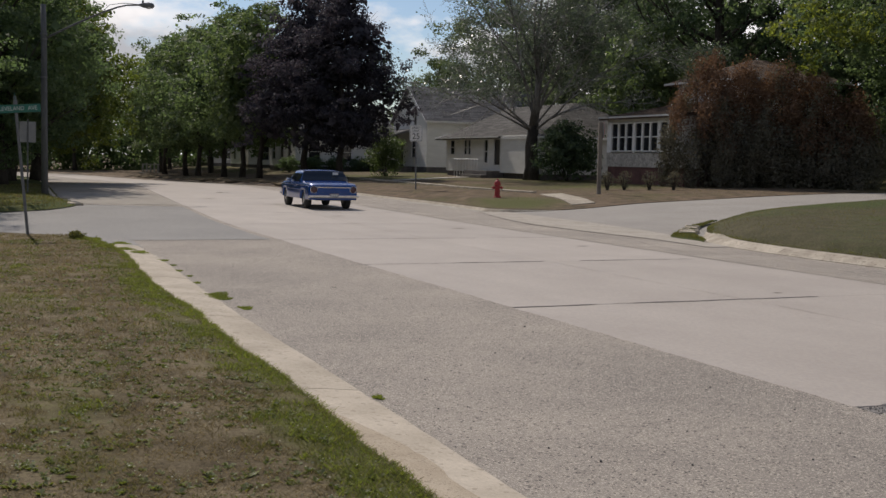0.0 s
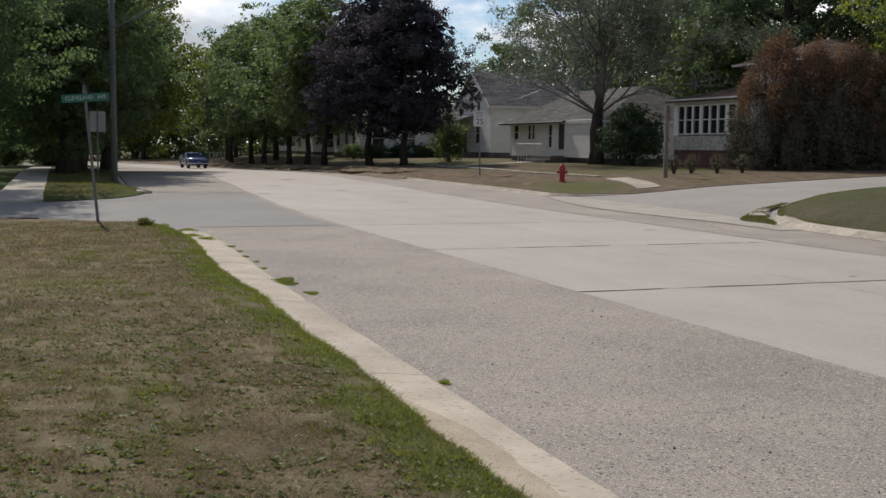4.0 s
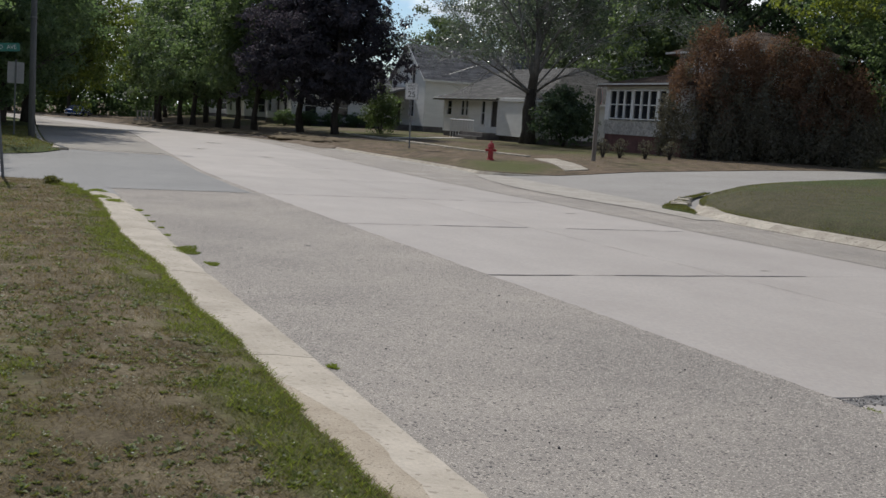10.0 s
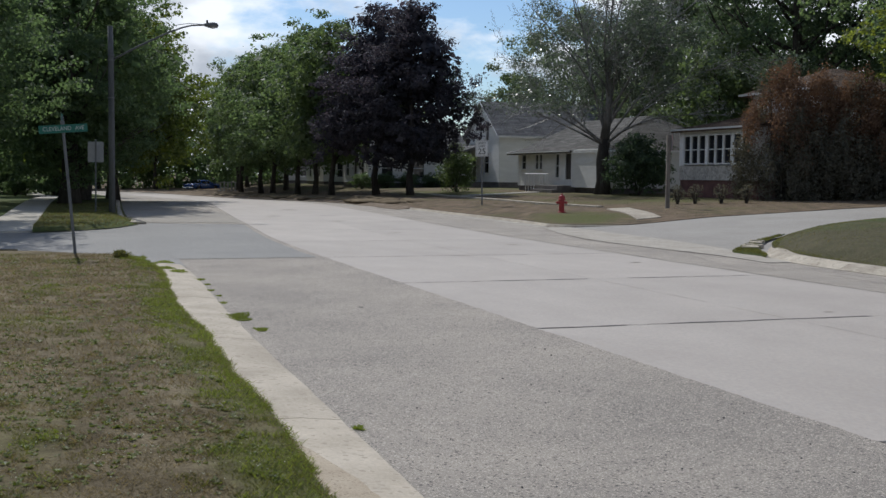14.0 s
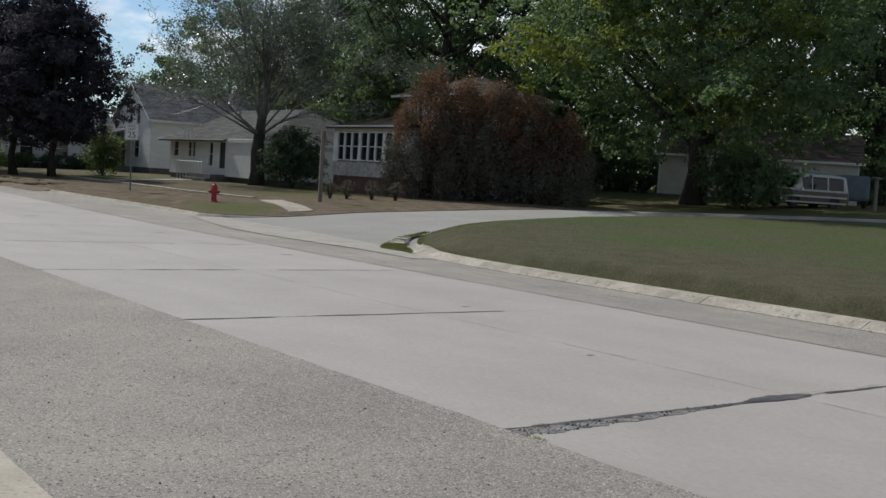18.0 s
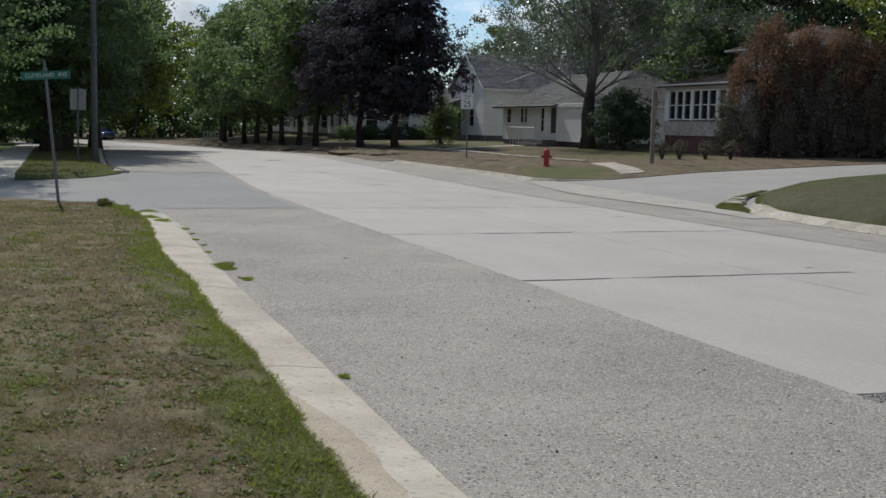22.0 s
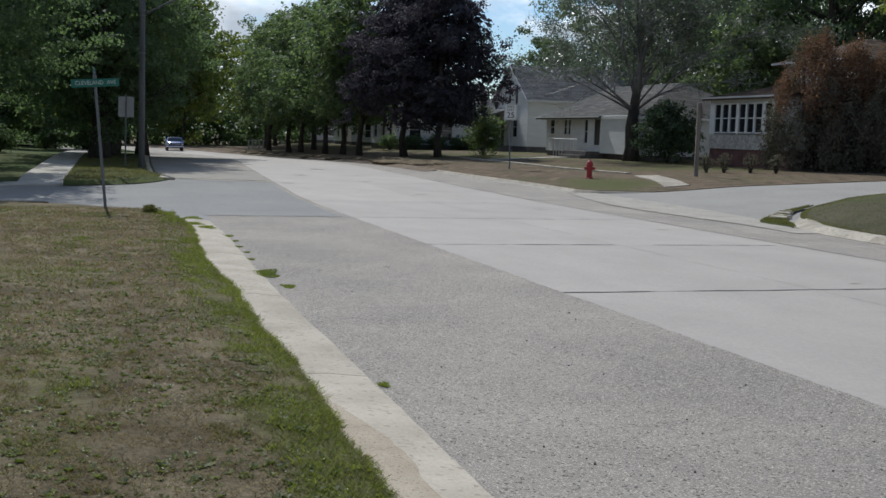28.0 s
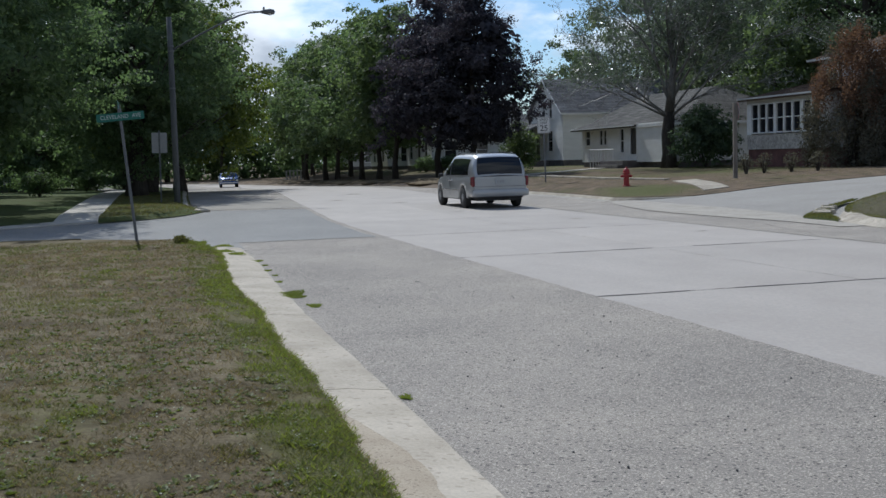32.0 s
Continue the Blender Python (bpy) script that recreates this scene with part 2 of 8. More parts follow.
def turf_mat(name, dry, dry2, green):
    """Lawn soil and thatch: bare, straw and green patches by the mesh's own turf value."""
    m, n, l, b = material(name)
    g = n.new("ShaderNodeNewGeometry")
    at = n.new("ShaderNodeAttribute")
    at.attribute_name = "turf"
    n1, n2 = n.new("ShaderNodeTexNoise"), n.new("ShaderNodeTexNoise")
    n1.inputs["Scale"].default_value, n1.inputs["Detail"].default_value, n1.inputs["Roughness"].default_value = 1.6, 8, 0.65
    n2.inputs["Scale"].default_value, n2.inputs["Detail"].default_value, n2.inputs["Roughness"].default_value = 28, 6, 0.75
    for q in (n1, n2):
        l.new(g.outputs["Position"], q.inputs["Vector"])
    r1 = n.new("ShaderNodeValToRGB")
    r1.color_ramp.elements[0].position, r1.color_ramp.elements[1].position = 0.38, 0.62
    r1.color_ramp.elements[0].color, r1.color_ramp.elements[1].color = (*dry, 1), (*dry2, 1)
    l.new(n1.outputs["Fac"], r1.inputs["Fac"])
    add = n.new("ShaderNodeMath")
    add.operation = "MULTIPLY_ADD"
    l.new(n2.outputs["Fac"], add.inputs[0])
    add.inputs[1].default_value = 0.9
    l.new(at.outputs["Fac"], add.inputs[2])
    st = n.new("ShaderNodeMapRange")
    st.inputs["From Min"].default_value, st.inputs["From Max"].default_value = 0.62, 1.05
    l.new(add.outputs[0], st.inputs["Value"])
    mx = n.new("ShaderNodeMix")
    mx.data_type = "RGBA"
    l.new(st.outputs[0], mx.inputs["Factor"])
    l.new(r1.outputs["Color"], mx.inputs["A"])
    mx.inputs["B"].default_value = (*green, 1)
    rg = n.new("ShaderNodeMapRange")
    rg.inputs["From Min"].default_value, rg.inputs["From Max"].default_value = 0.3, 0.7
    rg.inputs["To Min"].default_value, rg.inputs["To Max"].default_value = 0.45, 1.5
    l.new(n2.outputs["Fac"], rg.inputs["Value"])
    mul = n.new("ShaderNodeMix")
    mul.data_type, mul.blend_type = "RGBA", "MULTIPLY"
    mul.inputs["Factor"].default_value = 1.0
    l.new(mx.outputs["Result"], mul.inputs["A"])
    l.new(rg.outputs[0], mul.inputs["B"])
    l.new(mul.outputs["Result"], b.inputs["Base Color"])
    b.inputs["Roughness"].default_value = 0.95
    b.inputs["Specular IOR Level"].default_value = 0.1
    bp = n.new("ShaderNodeBump")
    bp.inputs["Strength"].default_value, bp.inputs["Distance"].default_value = 0.7, 0.03
    l.new(n2.outputs["Fac"], bp.inputs["Height"])
    l.new(bp.outputs[0], b.inputs["Normal"])
    return m


def glass_mat(name, tint, rough=0.03, spec=0.35):
    """Dark window glass: glossy over a dim interior tint."""
    m, n, l, b = material(name)
    b.inputs["Base Color"].default_value = (*tint, 1)
    b.inputs["Roughness"].default_value = rough
    b.inputs["Specular IOR Level"].default_value = spec
    b.inputs["Coat Weight"].default_value = 0.05
    return m


ASPHALT = surf("asphalt_worn", (0.255, 0.23, 0.202), (0.358, 0.32, 0.274), 0.45, 110, 0.9, 0.6, speck=(0.62, 0.55, 0.465), speck_size=110, speck_amount=0.28, vary=0.4, space="Position", spec=0.25, dots=(0.12, 0.11, 0.1), dots_amount=0.065)
ASPHALT_DARK = surf("asphalt_side", (0.236, 0.232, 0.22), (0.294, 0.286, 0.27), 0.25, 70, 0.9, 0.4, speck=(0.36, 0.34, 0.315), speck_size=90, speck_amount=0.3, vary=0.25, space="Position", spec=0.25, dots=(0.15, 0.14, 0.13), dots_amount=0.08)
CONCRETE = surf("concrete_slab", (0.366, 0.326, 0.288), (0.414, 0.372, 0.33), 0.75, 24, 0.78, 0.15, speck=(0.35, 0.325, 0.297), speck_size=70, speck_amount=0.2, vary=0.08, random_by="object", space="Position", spec=0.34, stretch=(1, 0.6, 1))
KERB = surf("kerb_concrete", (0.4, 0.348, 0.274), (0.53, 0.468, 0.378), 1.3, 40, 0.9, 0.2, speck=(0.33, 0.285, 0.225), speck_size=30, speck_amount=0.12, vary=0.13, random_by="object", space="Position", spec=0.25)
SIDE_PALE = surf("asphalt_bleached", (0.275, 0.258, 0.234), (0.34, 0.32, 0.29), 0.25, 60, 0.9, 0.4, speck=(0.43, 0.4, 0.36), speck_size=80, speck_amount=0.3, vary=0.22, space="Position", spec=0.2)
GUTTER = surf("gutter_concrete", (0.27, 0.245, 0.21), (0.46, 0.425, 0.365), 2.2, 30, 0.92, 0.4, vary=0.2, space="Position", spec=0.2)
WALK = surf("sidewalk_concrete", (0.42, 0.39, 0.34), (0.52, 0.485, 0.43), 0.9, 50, 0.9, 0.2, vary=0.16, random_by="object", space="Position", spec=0.25)
PAN = surf("pan_concrete", (0.345, 0.312, 0.265), (0.44, 0.4, 0.345), 1.4, 30, 0.92, 0.3, speck=(0.27, 0.245, 0.21), speck_size=14, speck_amount=0.12, vary=0.16, space="Position", spec=0.2)
RUBBLE = surf("broken_concrete_gravel", (0.15, 0.142, 0.135), (0.34, 0.32, 0.295), 9, 60, 0.9, 0.9, vary=0.5, space="Position", spec=0.2)
TAR = surf("tar_filler", (0.055, 0.053, 0.053), (0.14, 0.134, 0.132), 5, 60, 0.85, 0.5, space="Position", spec=0.2)
GRIT = surf("pale_grit", (0.29, 0.268, 0.236), (0.36, 0.33, 0.285), 1.2, 60, 0.95, 0.4, vary=0.25, speck=(0.45, 0.41, 0.35), speck_size=90, speck_amount=0.25, space="Position", spec=0.15)
SAND = surf("gutter_sand", (0.4, 0.334, 0.25), (0.48, 0.41, 0.315), 2.6, 90, 0.95, 0.4, vary=0.2, speck=(0.25, 0.21, 0.16), speck_size=80, speck_amount=0.12, space="Position", spec=0.1)
DIRT = surf("dirt_verge", (0.13, 0.1, 0.072), (0.25, 0.2, 0.15), 0.8, 30, 0.95, 0.6, vary=0.35, space="Position", spec=0.1)
TURF_NEAR = turf_mat("turf_dry", (0.105, 0.083, 0.05), (0.22, 0.18, 0.113), (0.118, 0.118, 0.046))
TURF_FAR = turf_mat("turf_far", (0.21, 0.155, 0.108), (0.1, 0.08, 0.055), (0.11, 0.115, 0.046))
BANK = surf("bank_thatch", (0.115, 0.088, 0.056), (0.2, 0.158, 0.1), 1.3, 18, 0.95, 0.9, vary=0.5, space="Position", spec=0.1)
TURF_LAWN = turf_mat("turf_mown", (0.112, 0.1, 0.062), (0.08, 0.076, 0.044), (0.074, 0.1, 0.037))
TURF_SHADE = turf_mat("turf_shaded", (0.105, 0.1, 0.048), (0.08, 0.082, 0.04), (0.08, 0.112, 0.036))
KERB_OLD = surf("kerb_stained", (0.33, 0.288, 0.23), (0.5, 0.448, 0.365), 1.9, 25, 0.92, 0.4, speck=(0.22, 0.19, 0.155), speck_size=22, speck_amount=0.14, vary=0.2, random_by="object", space="Position", spec=0.2)
BARK = surf("bark", (0.045, 0.04, 0.035), (0.09, 0.08, 0.07), 1.5, 14, 0.95, 0.8, vary=0.4, stretch=(1, 1, 0.25), spec=0.1)
BARK_LIMB = surf("bark_limb", (0.09, 0.086, 0.08), (0.25, 0.242, 0.228), 1.2, 12, 0.7, 0.6, vary=0.4, stretch=(1, 1, 0.3), spec=0.3)
BARK_GREY = surf("bark_grey", (0.16, 0.155, 0.147), (0.4, 0.388, 0.37), 1.5, 14, 0.42, 0.6, vary=0.4, stretch=(1, 1, 0.25), spec=0.35)
LEAF_GREEN = leaf_mat("leaf_green", (0.085, 0.124, 0.072), (0.165, 0.215, 0.115), (1.45, 1.55, 0.95), 0.52)
LEAF_MID = leaf_mat("leaf_mid_green", (0.0858, 0.1210, 0.0616), (0.1562, 0.2024, 0.1012), (1.35, 1.42, 0.85), 0.45)
LEAF_DEEP = leaf_mat("leaf_deep_green", (0.084, 0.12, 0.072), (0.138, 0.184, 0.104), (1.45, 1.6, 0.95), 0.52, 0.65)
LEAF_SUNNY = leaf_mat("leaf_sunny_green", (0.074, 0.106, 0.04), (0.145, 0.178, 0.062), (1.6, 1.6, 0.6), 0.5)
LEAF_TALL = leaf_mat("leaf_tall_green", (0.06, 0.09, 0.058), (0.115, 0.155, 0.092), (1.4, 1.55, 1.0), 0.44, 0.65)
# also holds the sunlight painted into the corner maple's near boughs
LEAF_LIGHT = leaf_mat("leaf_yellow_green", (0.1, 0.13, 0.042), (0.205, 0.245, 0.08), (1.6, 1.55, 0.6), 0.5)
LEAF_PURPLE = leaf_mat("leaf_purple", (0.047, 0.05, 0.061), (0.09, 0.086, 0.1), (1.3, 1.08, 1.1), 0.36, 0.75)
LEAF_BROWN = leaf_mat("leaf_dead_cedar", (0.122, 0.08, 0.058), (0.205, 0.14, 0.1), (1.4, 1.15, 0.85), 0.4, 0.95)
LEAF_CEDAR = leaf_mat("leaf_cedar_green", (0.112, 0.11, 0.09), (0.195, 0.188, 0.148), (1.3, 1.2, 0.85), 0.35, 0.95)
LEAF_SPARSE = leaf_mat("leaf_sparse", (0.07, 0.092, 0.068), (0.145, 0.175, 0.135), (1.4, 1.5, 1.05), 0.42, 0.32, 0.6)
LEAF_HAZE = leaf_mat("leaf_grey_green", (0.095, 0.122, 0.082), (0.175, 0.208, 0.138), (1.45, 1.5, 1.1), 0.5)
GRASS_DRY = leaf_mat("grass_dry", (0.115, 0.094, 0.052), (0.3, 0.25, 0.15), (1.3, 1.2, 0.8), 0.4, 0.8)
GRASS_GREEN = leaf_mat("grass_green", (0.08, 0.084, 0.032), (0.2, 0.198, 0.074), (1.4, 1.4, 0.65), 0.4, 0.8)
GRASS_LUSH = leaf_mat("grass_lush", (0.125, 0.16, 0.04), (0.255, 0.286, 0.082), (1.45, 1.5, 0.6), 0.42, 0.75)
CLOVER = leaf_mat("clover_pale", (0.3, 0.31, 0.2), (0.52, 0.51, 0.4), (1.1, 1.2, 0.8), 0.2, 0.7)
CLOVER_GREEN = leaf_mat("plantain_green", (0.062, 0.084, 0.024), (0.2, 0.222, 0.066), (1.4, 1.5, 0.6), 0.35, 0.55, 0.3)
GALV = surf("galvanised_steel", (0.125, 0.132, 0.138), (0.19, 0.197, 0.205), 4, 50, 0.65, 0.1, 0.15, vary=0.15, spec=0.3)
POLE_GREY = surf("weathered_pole", (0.1, 0.105, 0.11), (0.155, 0.16, 0.165), 2, 18, 0.85, 0.4, vary=0.25, stretch=(1, 1, 0.15), spec=0.2)
WOOD_POST = surf("weathered_wood_post", (0.15, 0.132, 0.114), (0.26, 0.235, 0.205), 2.5, 22, 0.9, 0.5, vary=0.25, stretch=(1, 1, 0.12), spec=0.2)
SIGN_GREEN = plain("sign_green", (0.008, 0.13, 0.095), 0.45)
SIGN_WHITE = plain("sign_white", (0.68, 0.68, 0.67), 0.5)
SIGN_BLACK = plain("sign_black", (0.02, 0.02, 0.02), 0.5)
SIGN_BACK = plain("sign_back", (0.33, 0.33, 0.34), 0.5, 0.5)
SIGN_RED = plain("sign_red", (0.4, 0.02, 0.02), 0.45)
HYDRANT_RED = surf("hydrant_red", (0.3, 0.02, 0.025), (0.42, 0.035, 0.04), 6, 50, 0.5, 0.1, vary=0.12)
SIDING = surf("white_siding", (0.76, 0.76, 0.74), (0.85, 0.85, 0.83), 0.7, 25, 0.75, 0.05, vary=0.05, stretch=(1, 1, 4))
SIDING_GREY = surf("grey_siding", (0.5, 0.5, 0.49), (0.6, 0.6, 0.58), 0.7, 25, 0.75, 0.05, vary=0.06, stretch=(1, 1, 4))
SIDING_TAN = surf("tan_siding", (0.4, 0.375, 0.33), (0.5, 0.47, 0.42), 0.7, 25, 0.8, 0.05, vary=0.08, stretch=(1, 1, 4))
SIDING_CREAM = surf("cream_siding", (0.56, 0.53, 0.47), (0.68, 0.645, 0.575), 0.7, 25, 0.8, 0.05, vary=0.08, stretch=(1, 1, 4))
TRIM = plain("white_trim", (0.78, 0.78, 0.77), 0.5)
SHINGLE = surf("grey_shingles", (0.1, 0.1, 0.106), (0.165, 0.165, 0.168), 1.2, 20, 0.95, 0.5, vary=0.3, random_by="island")
SHINGLE_LIGHT = surf("light_grey_shingles", (0.08, 0.076, 0.07), (0.12, 0.115, 0.107), 1.2, 20, 0.95, 0.5, vary=0.22, random_by="island")
SHINGLE_BROWN = surf("brown_shingles", (0.1, 0.075, 0.06), (0.165, 0.125, 0.1), 1.2, 20, 0.95, 0.5, vary=0.3, random_by="island", spec=0.15)
BRICK = surf("dark_brick", (0.095, 0.046, 0.042), (0.15, 0.074, 0.066), 1.5, 30, 0.9, 0.4, vary=0.3)
STONE = surf("pale_stone", (0.32, 0.3, 0.27), (0.5, 0.47, 0.43), 2.5, 9, 0.9, 0.6, vary=0.5)
PANE = glass_mat("window_pane", (0.02, 0.022, 0.026))
DARK_WOOD = plain("dark_door", (0.05, 0.045, 0.045), 0.5)
FOUNDATION = surf("foundation", (0.11, 0.1, 0.1), (0.18, 0.17, 0.16), 2, 20, 0.9, 0.3)
RUBBER = surf("tyre_rubber", (0.02, 0.02, 0.02), (0.04, 0.04, 0.038), 8, 60, 0.85, 0.2)
CHROME = plain("chrome", (0.75, 0.75, 0.76), 0.12, 1.0)
ALLOY = plain("alloy_rim", (0.4, 0.4, 0.4), 0.45, 0.35)
SIGN_LETTER = plain("sign_letter", (0.5, 0.55, 0.53), 0.5)
LENS_DARK = plain("dark_red_lens", (0.05, 0.012, 0.02), 0.25, 0.0, 0.5)
PLATE_GREY = plain("grey_plate", (0.36, 0.38, 0.39), 0.5)
CAR_BLUE = surf("metallic_blue", (0.002, 0.045, 0.22), (0.003, 0.055, 0.26), 2, 200, 0.26, 0.0, 0.2, vary=0.1, coat=0.6)
CAR_SILVER = surf("silver_paint", (0.385, 0.39, 0.395), (0.43, 0.435, 0.44), 2, 200, 0.33, 0.0, 0.42, vary=0.06, coat=0.6)
CAR_TAN = surf("tan_paint", (0.085, 0.058, 0.044), (0.11, 0.076, 0.058), 2, 200, 0.4, 0.0, 0.2, vary=0.06, coat=0.2)
CAR_CREAM = surf("cream_paint", (0.5, 0.48, 0.44), (0.58, 0.56, 0.52), 2, 200, 0.4, 0.0, 0.0, vary=0.06, coat=0.3)
TRAILER_BLUE = surf("faded_blue_paint", (0.1, 0.135, 0.165), (0.15, 0.185, 0.215), 2, 60, 0.5, 0.0, 0.0, vary=0.1)
CAR_GLASS = glass_mat("car_glass", (0.012, 0.014, 0.018), 0.02, 0.55)
LENS_RED = plain("red_lens", (0.13, 0.006, 0.014), 0.22, 0.0, 0.4)
LENS_CLEAR = plain("clear_lens", (0.7, 0.7, 0.68), 0.15, 0.0, 0.6)
PLASTIC_DARK = plain("dark_plastic", (0.03, 0.03, 0.032), 0.55)


# ---- mesh helpers ----
def bm_obj(name, bm, mat, parent=None, label="", smooth=False):
    me = bpy.data.meshes.new(name)
    bm.normal_update()
    bm.to_mesh(me)
    bm.free()
    for one in mat if isinstance(mat, (list, tuple)) else (mat,):
        me.materials.append(one)
    if smooth:
        me.polygons.foreach_set("use_smooth", [True] * len(me.polygons))
    ob = new(name, me)
    if parent:
        ob.parent = parent
    if label:
        ob["label"] = label
    return ob


def part(name, bm, material_, parent, label="", smooth=False):
    return bm_obj(name, bm, material_, parent, label, smooth)


def arrays_obj(name, verts, faces, mat, parent=None, smooth=False):
    """One mesh from arrays: verts (n, 3), faces (m, 3 or 4)."""
    verts, faces = np.asarray(verts, np.float32), np.asarray(faces, np.int32)
    me = bpy.data.meshes.new(name)
    me.vertices.add(len(verts))
    me.vertices.foreach_set("co", verts.ravel())
    k = faces.shape[1]
    me.loops.add(faces.size)
    me.loops.foreach_set("vertex_index", faces.ravel())
    me.polygons.add(len(faces))
    me.polygons.foreach_set("loop_start", np.arange(0, faces.size, k, dtype=np.int32))
    me.update(calc_edges=True)
    me.materials.append(mat)
    if smooth:
        me.polygons.foreach_set("use_smooth", np.ones(len(faces), bool))
    ob = new(name, me)
    if parent:
        ob.parent = parent
    return ob


def box(bm, x0, y0, z0, x1, y1, z1, bevel=0.0):
    made = bmesh.ops.create_cube(bm, size=1.0)["verts"]
    for v in made:
        v.co = Vector((x0 + (v.co.x + 0.5) * (x1 - x0), y0 + (v.co.y + 0.5) * (y1 - y0), z0 + (v.co.z + 0.5) * (z1 - z0)))
    if bevel:
        edges = list({e for v in made for e in v.link_edges})
        bmesh.ops.bevel(bm, geom=edges, offset=bevel, segments=2, affect="EDGES", profile=0.6)
    return made


def box_bm(*args, **kw):
    bm = bmesh.new()
    box(bm, *args, **kw)
    return bm


def tube(bm, pts, radii, sides=8, cap=True):
    """A tube along points with a radius at each."""
    rings, last = [], None
    for i, p in enumerate(pts):
        a, b = Vector(pts[max(0, i - 1)]), Vector(pts[min(len(pts) - 1, i + 1)])
        d = (b - a).normalized()
        side = d.orthogonal().normalized() if last is None else (last - d * last.dot(d)).normalized()
        last = side
        up = d.cross(side)
        r = radii[i] if isinstance(radii, (list, tuple)) else radii
        rings.append([bm.verts.new(Vector(p) + side * (r * math.cos(2 * math.pi * k / sides)) + up * (r * math.sin(2 * math.pi * k / sides))) for k in range(sides)])
    for r0, r1 in zip(rings, rings[1:]):
        for k in range(sides):
            bm.faces.new((r0[k], r0[(k + 1) % sides], r1[(k + 1) % sides], r1[k]))
    if cap:
        bm.faces.new(rings[0][::-1])
        bm.faces.new(rings[-1])
    return rings


def tube_bm(pts, radii, sides=8):
    bm = bmesh.new()
    tube(bm, pts, radii, sides)
    return bm


def lathe_bm(profile, sides=16, axis="z", centre=(0, 0, 0)):
    """A turned body from (radius, height) pairs."""
    bm = bmesh.new()
    c = Vector(centre)
    rings = []
    for r, h in profile:
        ring = []
        for k in range(sides):
            a = 2 * math.pi * k / sides
            u, v = r * math.cos(a), r * math.sin(a)
            ring.append(bm.verts.new(c + (Vector((u, v, h)) if axis == "z" else Vector((h, u, v)) if axis == "x" else Vector((u, h, v)))))
        rings.append(ring)
    for r0, r1 in zip(rings, rings[1:]):
        for k in range(sides):
            bm.faces.new((r0[k], r0[(k + 1) % sides], r1[(k + 1) % sides], r1[k]))
    bm.faces.new(rings[0][::-1])
    bm.faces.new(rings[-1])
    bmesh.ops.recalc_face_normals(bm, faces=bm.faces)
    return bm


def empty(name, m=None):
    ob = new(name)
    ob.empty_display_size = 0.2
    if m is not None:
        ob.matrix_basis = m
    return ob


def text_part(name, words, size, mat, parent, m, depth=0.002):
    cu = bpy.data.curves.new(name, "FONT")
    cu.body, cu.size, cu.extrude = words, size, depth
    cu.align_x, cu.align_y = "CENTER", "CENTER"
    tmp = new("tmp_text", cu)
    me = bpy.data.meshes.new_from_object(tmp.evaluated_get(bpy.context.evaluated_depsgraph_get()))
    bpy.data.objects.remove(tmp)
    bpy.data.curves.remove(cu)
    me.materials.clear()
    me.materials.append(mat)
    ob = new(name, me)
    ob.parent, ob.matrix_basis = parent, m
    return ob


def resample(poly, n):
    p = np.array(poly, float)
    s = np.r_[0, np.cumsum(np.hypot(*np.diff(p, axis=0).T))]
    return np.stack([np.interp(np.linspace(0, s[-1], n), s, p[:, k]) for k in range(2)], 1)


def smooth_line(poly, n):
    """A smooth curve through the points (Catmull-Rom), n samples."""
    p = [Vector(q) for q in poly]
    p = [p[0] * 2 - p[1]] + p + [p[-1] * 2 - p[-2]]
    out = []
    for i in range(1, len(p) - 2):
        for k in range(12):
            t = k / 12
            out.append(0.5 * ((2 * p[i]) + (p[i + 1] - p[i - 1]) * t + (2 * p[i - 1] - 5 * p[i] + 4 * p[i + 1] - p[i + 2]) * t * t + (3 * p[i] - p[i - 1] - 3 * p[i + 1] + p[i + 2]) * t ** 3))
    out.append(p[-2])
    return resample([tuple(q) for q in out], n)


def strip(name, a, b, nu, nv, height, mat, kind="structure", label="", turf=None, skirt=0.0, power=1.0):
    """A ground sheet between two lines a and b; height(x, y, u, v) gives z, turf(x, y) the share of green."""
    la, lb = (resample(q, nu) if len(q) != nu else np.array(q) for q in (a, b))
    verts, grid = [], []
    for i in range(nu):
        row = []
        for j in range(nv):
            v = (j / (nv - 1)) ** power
            x, y = la[i] * (1 - v) + lb[i] * v
            row.append(len(verts))
            verts.append((x, y, height(x, y, i / (nu - 1), v)))
        if skirt:
            row.insert(0, len(verts))
            verts.append((*la[i], verts[row[1]][2] - skirt))
        grid.append(row)
    faces = [(grid[i][j], grid[i + 1][j], grid[i + 1][j + 1], grid[i][j + 1]) for i in range(nu - 1) for j in range(len(grid[0]) - 1)]
    va = np.array(verts)
    e1, e2 = va[faces[-1][1]] - va[faces[-1][0]], va[faces[-1][3]] - va[faces[-1][0]]
    if np.cross(e1, e2)[2] < 0:
        faces = [f[::-1] for f in faces]
    ob = arrays_obj(name, verts, faces, mat, smooth=True)
    if turf:
        at = ob.data.attributes.new("turf", "FLOAT", "POINT")
        at.data.foreach_set("value", np.array([turf(x, y) for x, y, _ in verts], np.float32))
    return tagged(ob, label, kind=kind)


def nz(x, y, s, seed=0.0):
    return noise.noise(Vector((x * s + seed, y * s - seed, seed * 0.37)))


# ---- the lie of the land ----
def clamp(v, a=0.0, b=1.0):
    return max(a, min(b, v))


def soft(v):
    v = clamp(v)
    return v * v * (3 - 2 * v)


